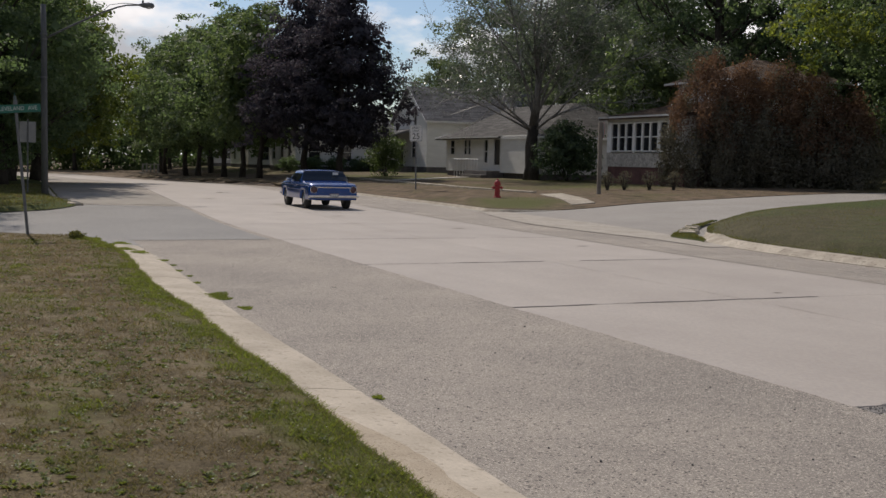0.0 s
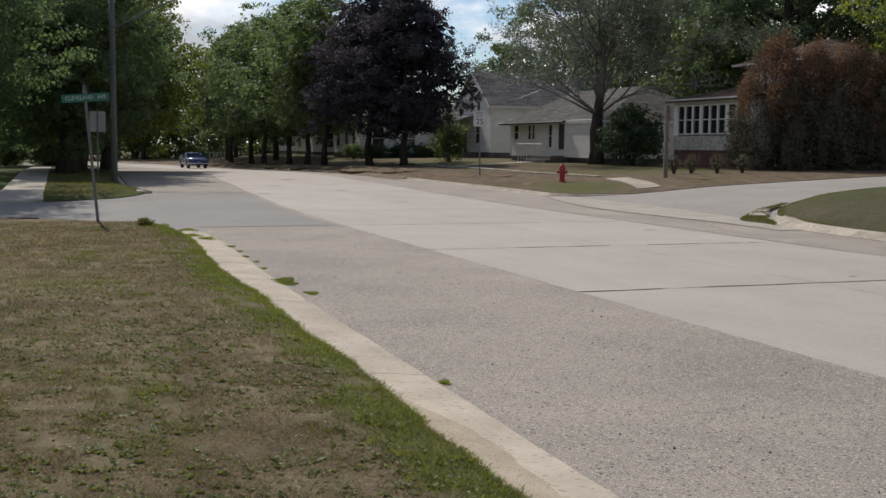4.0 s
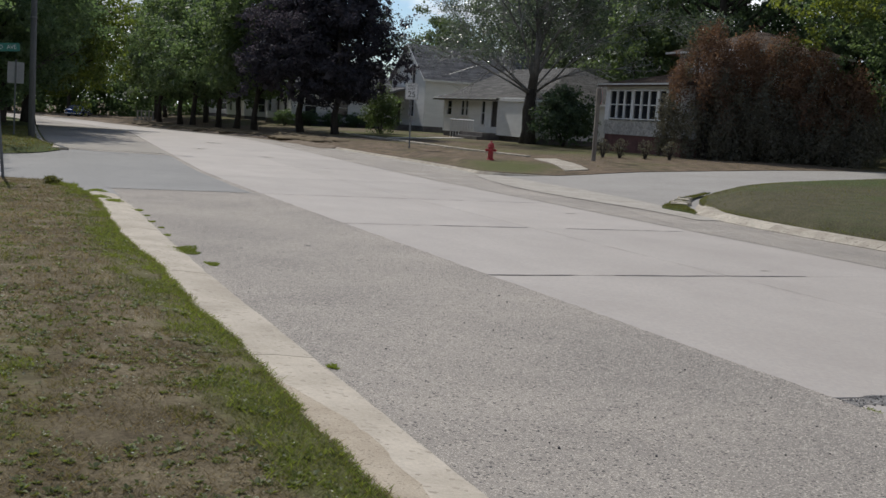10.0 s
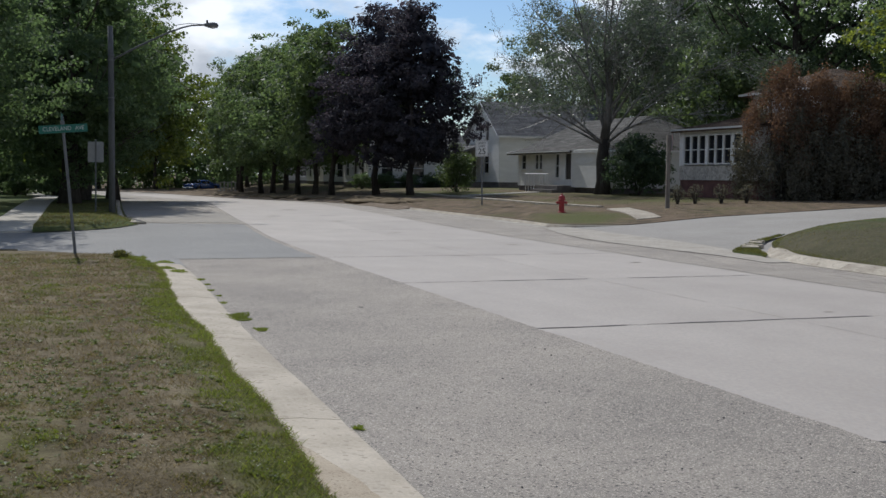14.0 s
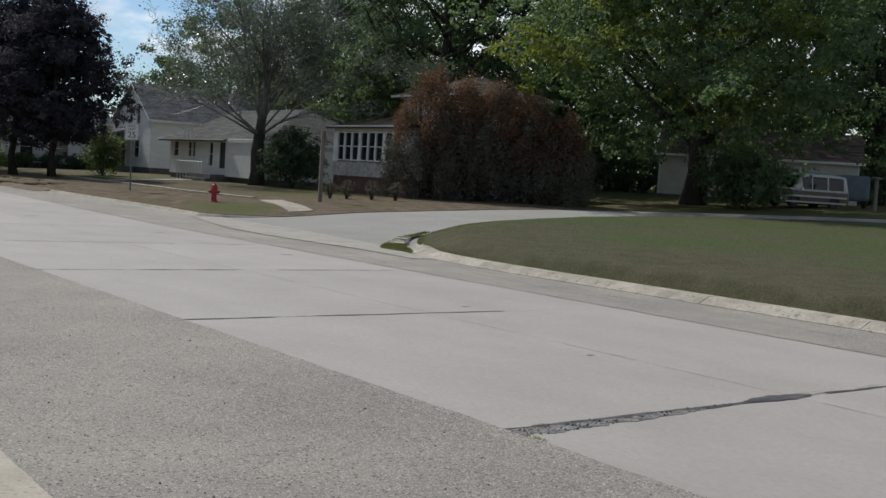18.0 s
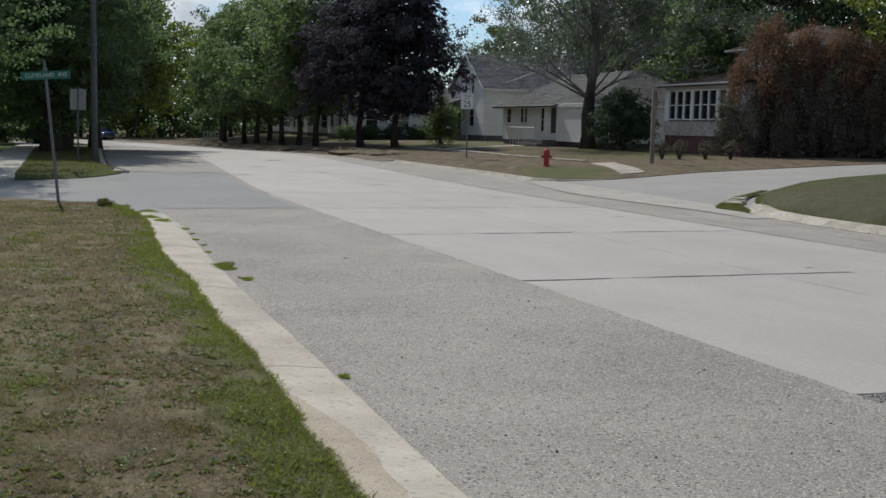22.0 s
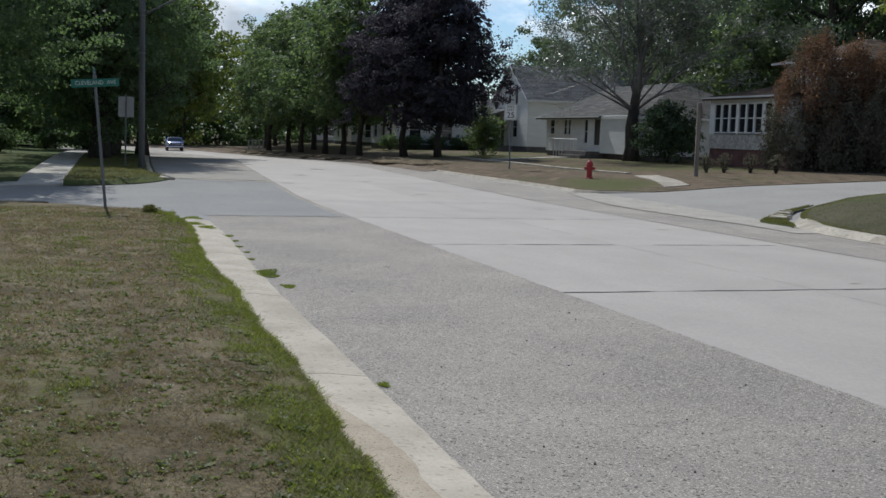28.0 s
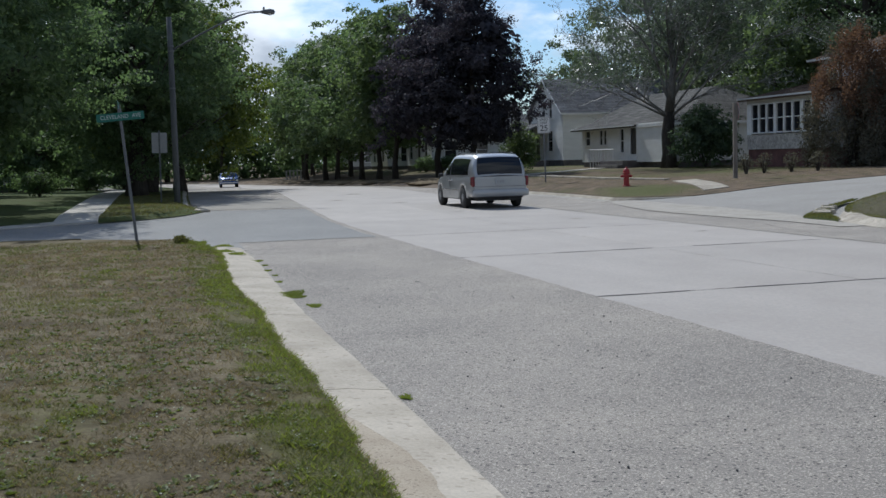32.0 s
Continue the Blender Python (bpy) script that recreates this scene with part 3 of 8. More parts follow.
def land(x):
    """Height of the ground on the far side of the road, rising gently away from it."""
    return 0.3 + 0.021 * (x - 17) + 0.5 * soft((x - 42) / 16)


def dip(x, y):
    """How far the street and its verges sink as they run away to the bend."""
    return -0.55 * soft((y - 58) / 52) * soft((28 - x) / 9)


def side_street_z(x):
    return (land(x) - 0.1) * soft((x - 15.5) / 9.0)


NEAR_GRASS = smooth_line([(1.6, -12), (1.85, -4), (1.96, 3), (2.0, 6.5), (2.07, 8.6), (2.04, 10.4), (2.11, 12.8), (2.05, 15.0), (2.14, 17.5), (2.27, 20), (2.22, 22.2), (1.9, 23.6), (0.9, 24.6), (-0.8, 25.6), (-6, 26.8), (-60, 34)], 220)
NEAR_KERB = smooth_line([(2.4, -12.23), (2.5, -4), (2.55, 3), (2.6, 8), (2.64, 12), (2.73, 16), (2.85, 19.6), (2.86, 22.5)], 80)
CONC_L = smooth_line([(5.97, -30), (5.98, 0), (5.985, 12), (6.02, 24), (6.2, 31), (6.85, 40), (7.9, 54), (8.9, 67), (9.5, 80), (9.2, 94), (7.8, 108), (5.2, 120), (0.5, 131), (-8, 142), (-30, 158)], 160)
CONC_R = smooth_line([(13.2, -30), (13.2, 0), (13.2, 12), (13.15, 24), (13.25, 31), (13.7, 40), (14.6, 54), (15.2, 67), (15.4, 80), (14.9, 94), (13.0, 108), (10.4, 120), (5.5, 132), (-3.5, 145), (-28, 166)], 160)
FAR_KERB = smooth_line([(17.0, 36.2), (17.35, 42), (17.35, 48), (17.6, 58), (17.7, 70), (17.5, 80), (16.9, 90), (15.9, 100), (13.9, 110), (11.2, 121), (6.5, 133), (-2.5, 146), (-27, 168)], 120)
LEFT_EDGE = smooth_line([(3.35, 41.0), (3.05, 44.5), (3.2, 50), (3.6, 60), (4.1, 71), (4.6, 85), (4.9, 100), (4.0, 112), (1.0, 124), (-5, 134), (-14, 144), (-34, 154)], 100)
SIDE_FAR = smooth_line([(17.0, 36.2), (18.0, 35.3), (20.8, 35.5), (25.2, 37.0), (30.0, 39.0), (35.0, 40.9), (40.0, 41.9), (44.0, 41.2), (47.5, 38.2), (50.5, 33.5), (54, 26), (60, 12), (70, -10), (85, -40)], 110)
SIDE_NEAR = smooth_line([(16.1, 18.5), (16.35, 20.6), (17.2, 23.2), (19.3, 26.2), (22.2, 28.6), (26.3, 31.2), (31.0, 33.2), (36.0, 34.6), (40.5, 34.7), (44.0, 33.4), (46.6, 30.5), (49.0, 25.5), (54, 13), (63, -8), (76, -38)], 110)

ground = tagged(strip("ground", [(-900, -900), (900, -900)], [(-900, 1500), (900, 1500)], 40, 40, lambda x, y, u, v: -0.85, TURF_FAR, turf=lambda x, y: 0.2 + 0.2 * nz(x, y, 0.01)), "dry grassland reaching to the horizon under everything")


# roads
def at_y(line, y):
    return float(np.interp(y, line[:, 1], line[:, 0]))


road = strip("road", [(2.0, -380), (2.0, -30), (2.35, 3), (2.45, 24), (-2, 26), (-2, 36), (2.9, 43), (2.9, 60), (4.0, 85), (4.4, 102), (2.5, 114), (-6, 132), (-40, 150)],
             [(16.6, -380), (16.6, -30), (16.6, 3), (16.6, 24), (17.2, 30), (17.2, 36), (17.6, 48), (17.9, 70), (17.6, 82), (16.2, 99), (11.6, 121), (-2, 147), (-25, 168)], 160, 14,
             lambda x, y, u, v: -0.002 + 0.003 * nz(x, y, 0.5), ASPHALT, label="worn grey asphalt shoulders of the main road")
strip("side_road_west", [(2.9, 22), (2.0, 23.4), (0.9, 24.3), (-0.8, 25.2), (-6, 26.2), (-60, 33.2)], [(3.4, 41.2), (2.4, 37.2), (1.0, 35.3), (-0.6, 34.4), (-6, 34.7), (-60, 42.2)], 60, 8,
                  lambda x, y, u, v: 0.001 + 0.002 * nz(x, y, 0.6), ASPHALT_DARK, label="grey asphalt side road with a patched mouth")
side = strip("side_road_east", resample(SIDE_NEAR, 110), resample(SIDE_FAR, 110), 110, 8, lambda x, y, u, v: side_street_z(x) - 0.003 + 0.004 * nz(x, y, 0.5), SIDE_PALE, label="pale asphalt side street climbing gently")
mouth = strip("patched_mouth", [(2.86, 23.95), (2.86, 30), (2.9, 37.5), (3.3, 40.5)], [(6.0, 23.9), (6.1, 30), (6.55, 37.0), (6.7, 39.2)], 24, 6, lambda x, y, u, v: 0.0045 + 0.0015 * nz(x, y, 0.6), ASPHALT_DARK, label="darker patched asphalt across the side road mouth")
strip("shoulder_dirt", [(3.3, 41.2), (3.3, 46), (3.4, 52)], [(6.9, 40.3), (7.2, 44.5), (7.4, 50)], 20, 6, lambda x, y, u, v: 0.007 + 0.002 * nz(x, y, 0.6), GRIT, label="thin pale grit spread over the shoulder")
strip("driveway", [(9.8, 120.6), (16, 119.8), (26, 119)], [(8.6, 125.2), (16, 124.8), (26, 124)], 12, 4, lambda x, y, u, v: 0.02 + 0.3 * soft((x - 12) / 6), ASPHALT_DARK, label="short driveway between the far trees")


# ---- lawns ----
def near_turf(x, y):
    """Green along the kerb and in scattered patches, bare along the worn line."""
    edge = at_y(NEAR_GRASS, min(y, 22)) - x
    g = 0.13 + 0.26 * nz(x, y, 0.55, 3.1) + 0.24 * nz(x, y, 1.9, 7.7)
    g += 0.4 * soft((0.62 - edge) / 0.4) * (0.8 + 1.0 * nz(x, y, 0.8, 1.3))
    g += 0.4 * math.exp(-((x - 1.82) ** 2 / 0.06 + (y - 6.9) ** 2 / 0.7)) + 0.35 * math.exp(-((x - 1.9) ** 2 / 0.05 + (y - 5.2) ** 2 / 0.2))
    g -= 0.34 * math.exp(-((edge - 0.95) ** 2) / 0.1) * (0.8 + 0.6 * nz(x, y, 0.8, 5.5))
    g -= 0.25 * math.exp(-((x + 0.3) ** 2 / 0.5 + (y - 19.5) ** 2 / 8.0))
    return g


def near_z(x, y, u=0, v=1):
    edge = at_y(NEAR_GRASS, min(y, 22)) - x
    return 0.058 + 0.045 * soft(edge / 0.5) + 0.03 * nz(x, y, 0.4, 2.0) * soft(edge) + 0.012 * nz(x, y, 2.5)


lawn_near = strip("lawn_near", [(p[0] + 0.035, p[1]) for p in NEAR_GRASS], [(-60, -12 + 46 * i / 219) for i in range(220)], 220, 90,
                  lambda x, y, u, v: near_z(x, y), TURF_NEAR, label="patchy dry lawn with green strip along the kerb", turf=near_turf, skirt=0.12, power=1.6)


def far_lumps(x, y, v):
    """Trodden lumps and hollows along the bank of the far verge."""
    return (0.06 * nz(x, y, 0.9, 3.0) + 0.045 * nz(x, y, 2.2, 6.0)) * soft(v * 60) * soft((27 - x) / 5) * (1 - math.exp(-((x - 24.2) / 4.2) ** 4 - ((y - 40.6) / 4.6) ** 4))


lawn_far = strip("lawn_far", [tuple(p) for p in np.vstack([SIDE_FAR[::-1][:-3], FAR_KERB + (0.28, 0)])], [(150 - 190 * i / 160, 64 + 190 * (i / 160) ** 0.8) for i in range(161)], 240, 60,
                 lambda x, y, u, v: (0.12 + (land(x) - 0.12) * soft(v * 14) + far_lumps(x, y, v)) if y > 48 or x < 18.5 else max(side_street_z(x) + 0.02, 0.12) + (land(x) - max(side_street_z(x) + 0.02, 0.12)) * soft(v * 30) + 0.02 * nz(x, y, 0.4) + far_lumps(x, y, v),
                 TURF_FAR, label="dry brown verge and front lawns", turf=lambda x, y: 0.08 + 0.6 * math.exp(-((x - 20.4) ** 2 / 1.6 + (y - 39.0) ** 2 / 9)) + 0.6 * math.exp(-((x - 18.8) ** 2 / 1.2 + (y - 38.4) ** 2 / 5)) + 0.5 * math.exp(-((x - 18.3) ** 2 / 0.6 + (y - 43.5) ** 2 / 8)) + 0.4 * nz(x, y, 0.13, 5.0) + 0.28 * nz(x, y, 0.55, 2.0) + 0.18 * nz(x, y, 1.7, 8.0) + 0.3 * soft((y - 47) / 6) * soft((x - 21) / 4) + 0.42 * soft((x - 38) / 6) * soft((60 - y) / 8), skirt=0.35, power=1.9)
KERB_E = [tuple(p) for p in np.vstack([[(16.1, -30), (16.1, 0)], SIDE_NEAR])]
lawn_east = strip("lawn_east", KERB_E, [(17.2 + 57.5 * i / 60, -38.5) for i in range(61)], 200, 50,
                  lambda x, y, u, v: max(0.11, side_street_z(x) + 0.05) + (land(x) + 0.12 - max(0.11, side_street_z(x) + 0.05)) * soft(v * 45) + 0.02 * nz(x, y, 0.4),
                  TURF_LAWN, label="mown olive green corner lawn", turf=lambda x, y: 0.1 + 0.3 * soft((x - 17 - 0.2 * max(0, y - 20)) / 8) + 0.35 * nz(x, y, 0.3, 9.0) + 0.3 * nz(x, y, 1.1, 2.0), skirt=0.3, power=1.6)
WALK_L, WALK_R = [(-1.45, 34.4), (-1.2, 60), (-0.75, 90), (-3, 112), (-36, 140)], [(-0.15, 34.6), (0.15, 60), (0.55, 90), (-1.5, 113), (-35, 142)]
verge = strip("verge_west", [tuple(p) for p in np.vstack([[(-0.15, 34.3), (0.8, 35.0), (2.2, 36.6), (3.05, 39.0)], LEFT_EDGE])], [(-0.15, 34.5), (-0.15, 36), (-0.12, 40), (0.15, 60), (0.55, 90), (-1.5, 113), (-35, 142)], 140, 16,
              lambda x, y, u, v: 0.03 + 0.13 * soft(v * 5) + 0.02 * nz(x, y, 0.6), TURF_SHADE, label="grass verge under the street trees", turf=lambda x, y: 0.42 + 0.3 * nz(x, y, 0.4, 4.0))
lawn_west = strip("lawn_west", [(-60, 42.2), (-6, 34.8), (-1.45, 34.5), (-1.2, 60), (-0.75, 90), (-3, 112), (-36, 140)], [(-80, 60), (-70, 80), (-70, 120), (-60, 170)], 120, 30,
                  lambda x, y, u, v: 0.05 + 0.12 * soft(v * 10) + 0.2 * v, TURF_SHADE, label="shaded front lawns beyond the sidewalk", turf=lambda x, y: 0.45 + 0.3 * nz(x, y, 0.3, 6.0))

# loose dirt along the far gutter, sand beside the worn kerb
strip("far_gutter", [tuple(p) for p in FAR_KERB[:16]], [tuple(p - (0.5 + 0.15 * nz(p[0], p[1], 0.6), 0)) for p in FAR_KERB[:16]], 16, 4, lambda x, y, u, v: 0.004 + 0.02 * (1 - v) + 0.004 * nz(x, y, 1.5), GUTTER, label="pale gritty gutter under the far kerb")
strip("gutter_dirt", [tuple(p + (0.3, 0)) for p in FAR_KERB[15:80]], [tuple(p - (0.7 + 0.35 * nz(p[0], p[1], 0.5), 0)) for p in FAR_KERB[15:80]], 65, 6, lambda x, y, u, v: 0.006 + 0.14 * (1 - v) ** 2 + 0.015 * nz(x, y, 1.5), DIRT, label="brown dirt washed from the bank over the road edge")
SAND_A = smooth_line([(1.8, 1.0), (1.86, 3.0), (1.93, 5.0), (1.98, 6.5), (2.03, 7.9)], 40)
SAND_B = [(x + 0.03 * nz(x, y, 3.0, 7.0), y) for x, y in smooth_line([(2.1, 1.0), (2.15, 3.0), (2.26, 5.0), (2.31, 6.3), (2.2, 7.2), (2.06, 8.0)], 40)]
strip("kerb_sand", [tuple(p) for p in SAND_A], [tuple(p) for p in SAND_B], 40, 8, lambda x, y, u, v: 0.046 + 0.006 * (1 - v) - 0.012 * v ** 6 + 0.003 * nz(x, y, 3.0), SAND, label="pale sand lying over the worn kerb edge")


# lumps of the eroded bank under the street trees
rng = np.random.default_rng(17)
lump_bm = bmesh.new()
bmesh.ops.create_icosphere(lump_bm, subdivisions=3, radius=1)
lv = np.array([tuple(v.co) for v in lump_bm.verts])
lf = np.array([[v.index for v in fc.verts] for fc in lump_bm.faces])
lump_bm.free()
allv, allf = [], []
for k in range(70):
    y = 60 + 50 * (k + rng.random()) / 70
    x = at_y(FAR_KERB, y) + 1.1 + rng.normal() * 0.25 + (0.8 if k % 3 == 0 else 0)
    s = rng.uniform(0.6, 1.15)
    d = 1 + np.array([0.16 * nz(q[0] * 2 + k, q[1] * 2 + q[2], 1.3, 2.0) + 0.12 * nz(q[0] * 5, q[1] * 5 + k, 1.0, 4.0) for q in lv])
    allv.append(lv * d[:, None] * np.array([s * 0.8, s * 1.5, 0.13 + 0.12 * rng.random()]) + np.array([x, y, 0.15 + (0.09 if k % 3 == 0 else 0)]))
    allf.append(lf + len(lv) * k)
tagged(arrays_obj("eroded_bank", np.concatenate(allv), np.concatenate(allf), BANK, smooth=True), "bare eroded earth lumps of the verge bank", kind="stuff")


# ---- concrete slabs of the carriageway ----
carriageway = tagged(empty("carriageway"), "pale concrete carriageway in jointed slabs", kind="structure")
JOINTS = [-28.5, -22.7, -16.9, -11.0, -5.2, 0.68, 6.53, 12.38, 18.0, 23.75, 29.4, 35.2, 41.0, 46.8, 52.6, 58.4, 64.2, 70.0, 75.8, 81.6, 87.4, 93.2, 99.0, 104.8, 110.6, 116.4]


def lane_x(y, lane):
    a, b = at_y(CONC_L, y), at_y(CONC_R, y)
    return a + (b - a) * lane / 2


def slab(y0, y1, lane):
    bm = bmesh.new()
    gap, z = 0.003, 0.009
    n = 7
    top, low = [], []
    for i in range(n):
        y = y0 + gap + (y1 - y0 - 2 * gap) * i / (n - 1)
        x0, x1 = lane_x(y, lane) + (0.0 if lane == 0 else 0.0015), lane_x(y, lane + 1) - (0.0015 if lane == 0 else 0.0)
        top.append((bm.verts.new((x0, y, z + 0.004 * nz(x0, y, 0.3))), bm.verts.new((x1, y, z + 0.004 * nz(x1, y, 0.3)))))
        low.append((bm.verts.new((x0, y, -0.1)), bm.verts.new((x1, y, -0.1))))
    for i in range(n - 1):
        bm.faces.new((top[i][0], top[i][1], top[i + 1][1], top[i + 1][0]))
        bm.faces.new((low[i][0], top[i][0], top[i + 1][0], low[i + 1][0]))
        bm.faces.new((top[i][1], low[i][1], low[i + 1][1], top[i + 1][1]))
    bm.faces.new((low[0][0], low[0][1], top[0][1], top[0][0]))
    bm.faces.new((top[-1][0], top[-1][1], low[-1][1], low[-1][0]))
    bmesh.ops.recalc_face_normals(bm, faces=bm.faces)
    return part("slab", bm, CONCRETE, carriageway)


for y0, y1 in zip(JOINTS, JOINTS[1:]):
    for lane in (0, 1):
        slab(y0, y1, lane)
tail = strip("carriageway_bend", [tuple(p) for p in CONC_L[126:]], [tuple(p) for p in CONC_R[126:]], 34, 4, lambda x, y, u, v: 0.015, CONCRETE, label="pale concrete road bending away under the trees")


def crack(pts, widths, z=0.0135):
    bm = bmesh.new()
    left, right = [], []
    for i, (p, w) in enumerate(zip(pts, widths)):
        a, b = Vector(pts[max(0, i - 1)]), Vector(pts[min(len(pts) - 1, i + 1)])
        d = (b - a).normalized()
        nrm = Vector((-d.y, d.x))
        left.append(bm.verts.new((p[0] + nrm.x * w, p[1] + nrm.y * w, z)))
        right.append(bm.verts.new((p[0] - nrm.x * w, p[1] - nrm.y * w, z)))
    for i in range(len(pts) - 1):
        bm.faces.new((left[i], right[i], right[i + 1], left[i + 1]))
    for f in bm.faces:
        if f.normal.z < 0:
            f.normal_flip()
    bmesh.ops.recalc_face_normals(bm, faces=bm.faces)
    if next(iter(bm.faces)).normal.z < 0:
        bmesh.ops.reverse_faces(bm, faces=bm.faces)
    return bm


def cross_crack(name, x0, x1, y, w, seed, slope=0.0, label=""):
    n = max(8, int((x1 - x0) * 9))
    pts = [(x0 + (x1 - x0) * i / n, y + slope * (x1 - x0) * i / n + 0.03 * nz(x0 + (x1 - x0) * i / n, y, 1.3, seed) + 0.015 * nz(x0 + (x1 - x0) * i / n, y, 6, seed)) for i in range(n + 1)]
    ws = [max(0.0025, w * (0.62 + 0.75 * nz(p[0], y, 1.9, seed + 5) + 0.5 * nz(p[0], y, 7, seed))) for p in pts]
    ob = part(name, crack(pts, ws), TAR, carriageway, label)
    return ob


for j, (y, w) in enumerate(((0.68, 0.03), (6.53, 0.05), (12.38, 0.034), (18.0, 0.05), (23.75, 0.024), (29.4, 0.012), (35.2, 0.02), (41.0, 0.012), (46.8, 0.015), (52.6, 0.01))):
    cross_crack("joint_seal", lane_x(y, 0) + 0.02, lane_x(y, 1) + (1.2, 0.2, 1.3, -0.1)[j % 4], y, w, 1.0 + j)
    if j != 2:
        cross_crack("joint_seal", lane_x(y, 1) + (1.6, 0.5, 1.0, 0.7)[j % 4], lane_x(y, 2) - 0.3, y + 0.03, w * 0.8, 20.0 + j)
# the broken near joint, patched with tar
pts = [(8.85 + 1.0 * i / 14, 6.57 + 0.07 * nz(i, 0, 0.5, 8)) for i in range(15)]
part("tar_patch", crack(pts, [0.015 + 0.085 * math.sin(math.pi * i / 14) for i in range(15)], 0.0155), TAR, carriageway, "black tar patch in the broken joint")
pts = [(6.0 + 2.7 * i / 40, 6.4 + 0.13 * i / 40 + 0.035 * nz(i, 2, 0.6, 3)) for i in range(41)]
part("spall", crack(pts, [(0.17 - 0.14 * i / 40) * (0.75 + 0.45 * nz(i, 1, 0.5, 4) + 0.35 * nz(i, 7, 1.7, 2)) for i in range(41)], 0.0128), RUBBLE, carriageway, "crumbled slab corner filled with gravel")
chip_bm, chip = bmesh.new(), random.Random(5)
for k in range(170):
    i = chip.random() ** 1.5 * 40
    m = Matrix.LocRotScale((6.0 + 2.7 * i / 40, 6.4 + 0.13 * i / 40 + chip.uniform(-0.75, 0.75) * (0.17 - 0.14 * i / 40), 0.014), Euler((chip.random() * 3, chip.random() * 3, chip.random() * 3)), Vector((1, 0.75, 0.45)) * chip.uniform(0.006, 0.017))
    bmesh.ops.create_icosphere(chip_bm, subdivisions=1, radius=1, matrix=m)
part("rubble", chip_bm, RUBBLE, carriageway, "loose gravel in the broken slab corner")["kind"] = "stuff"
pts = [(9.7 + 3.4 * i / 30, 6.62 + 0.03 * nz(i, 5, 0.5, 3) + 0.012 * i / 30) for i in range(31)]
part("spall", crack(pts, [0.035 + 0.03 * abs(nz(i, 1, 0.6, 7)) for i in range(31)], 0.0132), GUTTER, carriageway, "gravel-filled break in the joint")
# cracks of the far shoulder
for x0, y0, n, dx, dy in ((14.5, 9.0, 40, 0.1, 0.16), (14.0, 13.0, 34, 0.5, 0.14), (15.0, 16.5, 30, -0.3, 0.15), (13.6, 19.5, 30, 0.8, 0.1), (14.6, 24.0, 36, 0.4, 0.18)):
    part("edge_crack", crack([(x0 + dx * i / n + 0.12 * nz(i, x0, 0.16, y0), y0 + dy * i + 0.08 * nz(i, y0, 0.4, x0)) for i in range(n)], [0.004 + 0.012 * abs(nz(i, x0, 0.35, 3)) for i in range(n)], 0.006), TAR, carriageway)
# small scars and patches in the slabs
for x, y, lx, ly in ((10.6, 12.9, 0.16, 0.05), (9.3, 9.0, 0.12, 0.04), (10.4, 33.2, 0.5, 0.28), (11.9, 27.2, 0.45, 0.2), (10.6, 41.5, 0.7, 0.5), (9.0, 46.2, 0.6, 0.6), (12.2, 21.2, 0.3, 0.1), (11.2, 54.0, 0.8, 0.9)):
    part("slab_scar", crack([(x + lx * (i / 10 - 0.5), y + 0.3 * ly * nz(i, x, 0.7, y)) for i in range(11)], [0.01 + ly * 0.5 * math.sin(math.pi * i / 10) * (0.8 + 0.5 * nz(i, y, 0.9, x)) for i in range(11)], 0.0152), GUTTER, carriageway)
# the longitudinal joint
n = 90
for a in np.arange(1.0, 34.0, 1.9):
    ys_ = np.linspace(a, a + 1.9 * (0.6 + 0.38 * abs(nz(a, 1, 0.7, 2.0))), 12)
    part("centre_joint", crack([(lane_x(y, 1) + 0.008 * nz(0, y, 0.9, 4) + 0.004 * nz(0, y, 9, 4), y) for y in ys_], [0.004 + 0.007 * abs(nz(1, y, 2.1, 9)) for y in ys_], 0.0138), GUTTER, carriageway)
# asphalt crumbled over the slab's edge
for side_, line, n in ((1, CONC_L, 420), (-1, CONC_R, 300)):
    ys_ = np.linspace(0.5, 42, n)
    bm = bmesh.new()
    rows_ = []
    for y in ys_:
        x, w = at_y(line, y), 0.03 + 0.03 * nz(0, y, 2.5, 1.0) + 0.025 * nz(0, y, 8.0, 3.0)
        rows_.append([bm.verts.new((x + side_ * d, y, z)) for d, z in ((-0.35, -0.006), (-0.02, 0.0105), (w, 0.0145))])
    for r0, r1 in zip(rows_, rows_[1:]):
        for k in range(2):
            bm.faces.new((r0[k], r0[k + 1], r1[k + 1], r1[k])[::side_])
    part("asphalt_edge", bm, ASPHALT, carriageway, "ragged asphalt edge against the slabs")
part("edge_crack", crack([(2.9 + 3.0 * i / 40, 23.9 + 0.28 * nz(i, 0, 0.16, 6)) for i in range(41)], [0.001 + 0.005 * abs(nz(i, 3, 0.4, 2)) for i in range(41)], 0.0075), GUTTER, carriageway, "dark seam between shoulder and side road")
part("edge_crack", crack([(3.9 + 2.1 * i / 30, 12.1 + 0.08 * nz(i, 0, 0.3, 7)) for i in range(31)], [0.002 + 0.004 * abs(nz(i, 3, 0.4, 3)) for i in range(31)], 0.006), TAR, carriageway)


part("edge_crack", crack([(3.0 + 2.2 * i / 24, 41.6 - 3.2 * i / 24 + 0.15 * nz(i, 0, 0.3, 5)) for i in range(25)], [0.02 + 0.03 * abs(nz(i, 3, 0.4, 3)) for i in range(25)], 0.013), TAR, carriageway, "dark tarred seam from the kerb end")


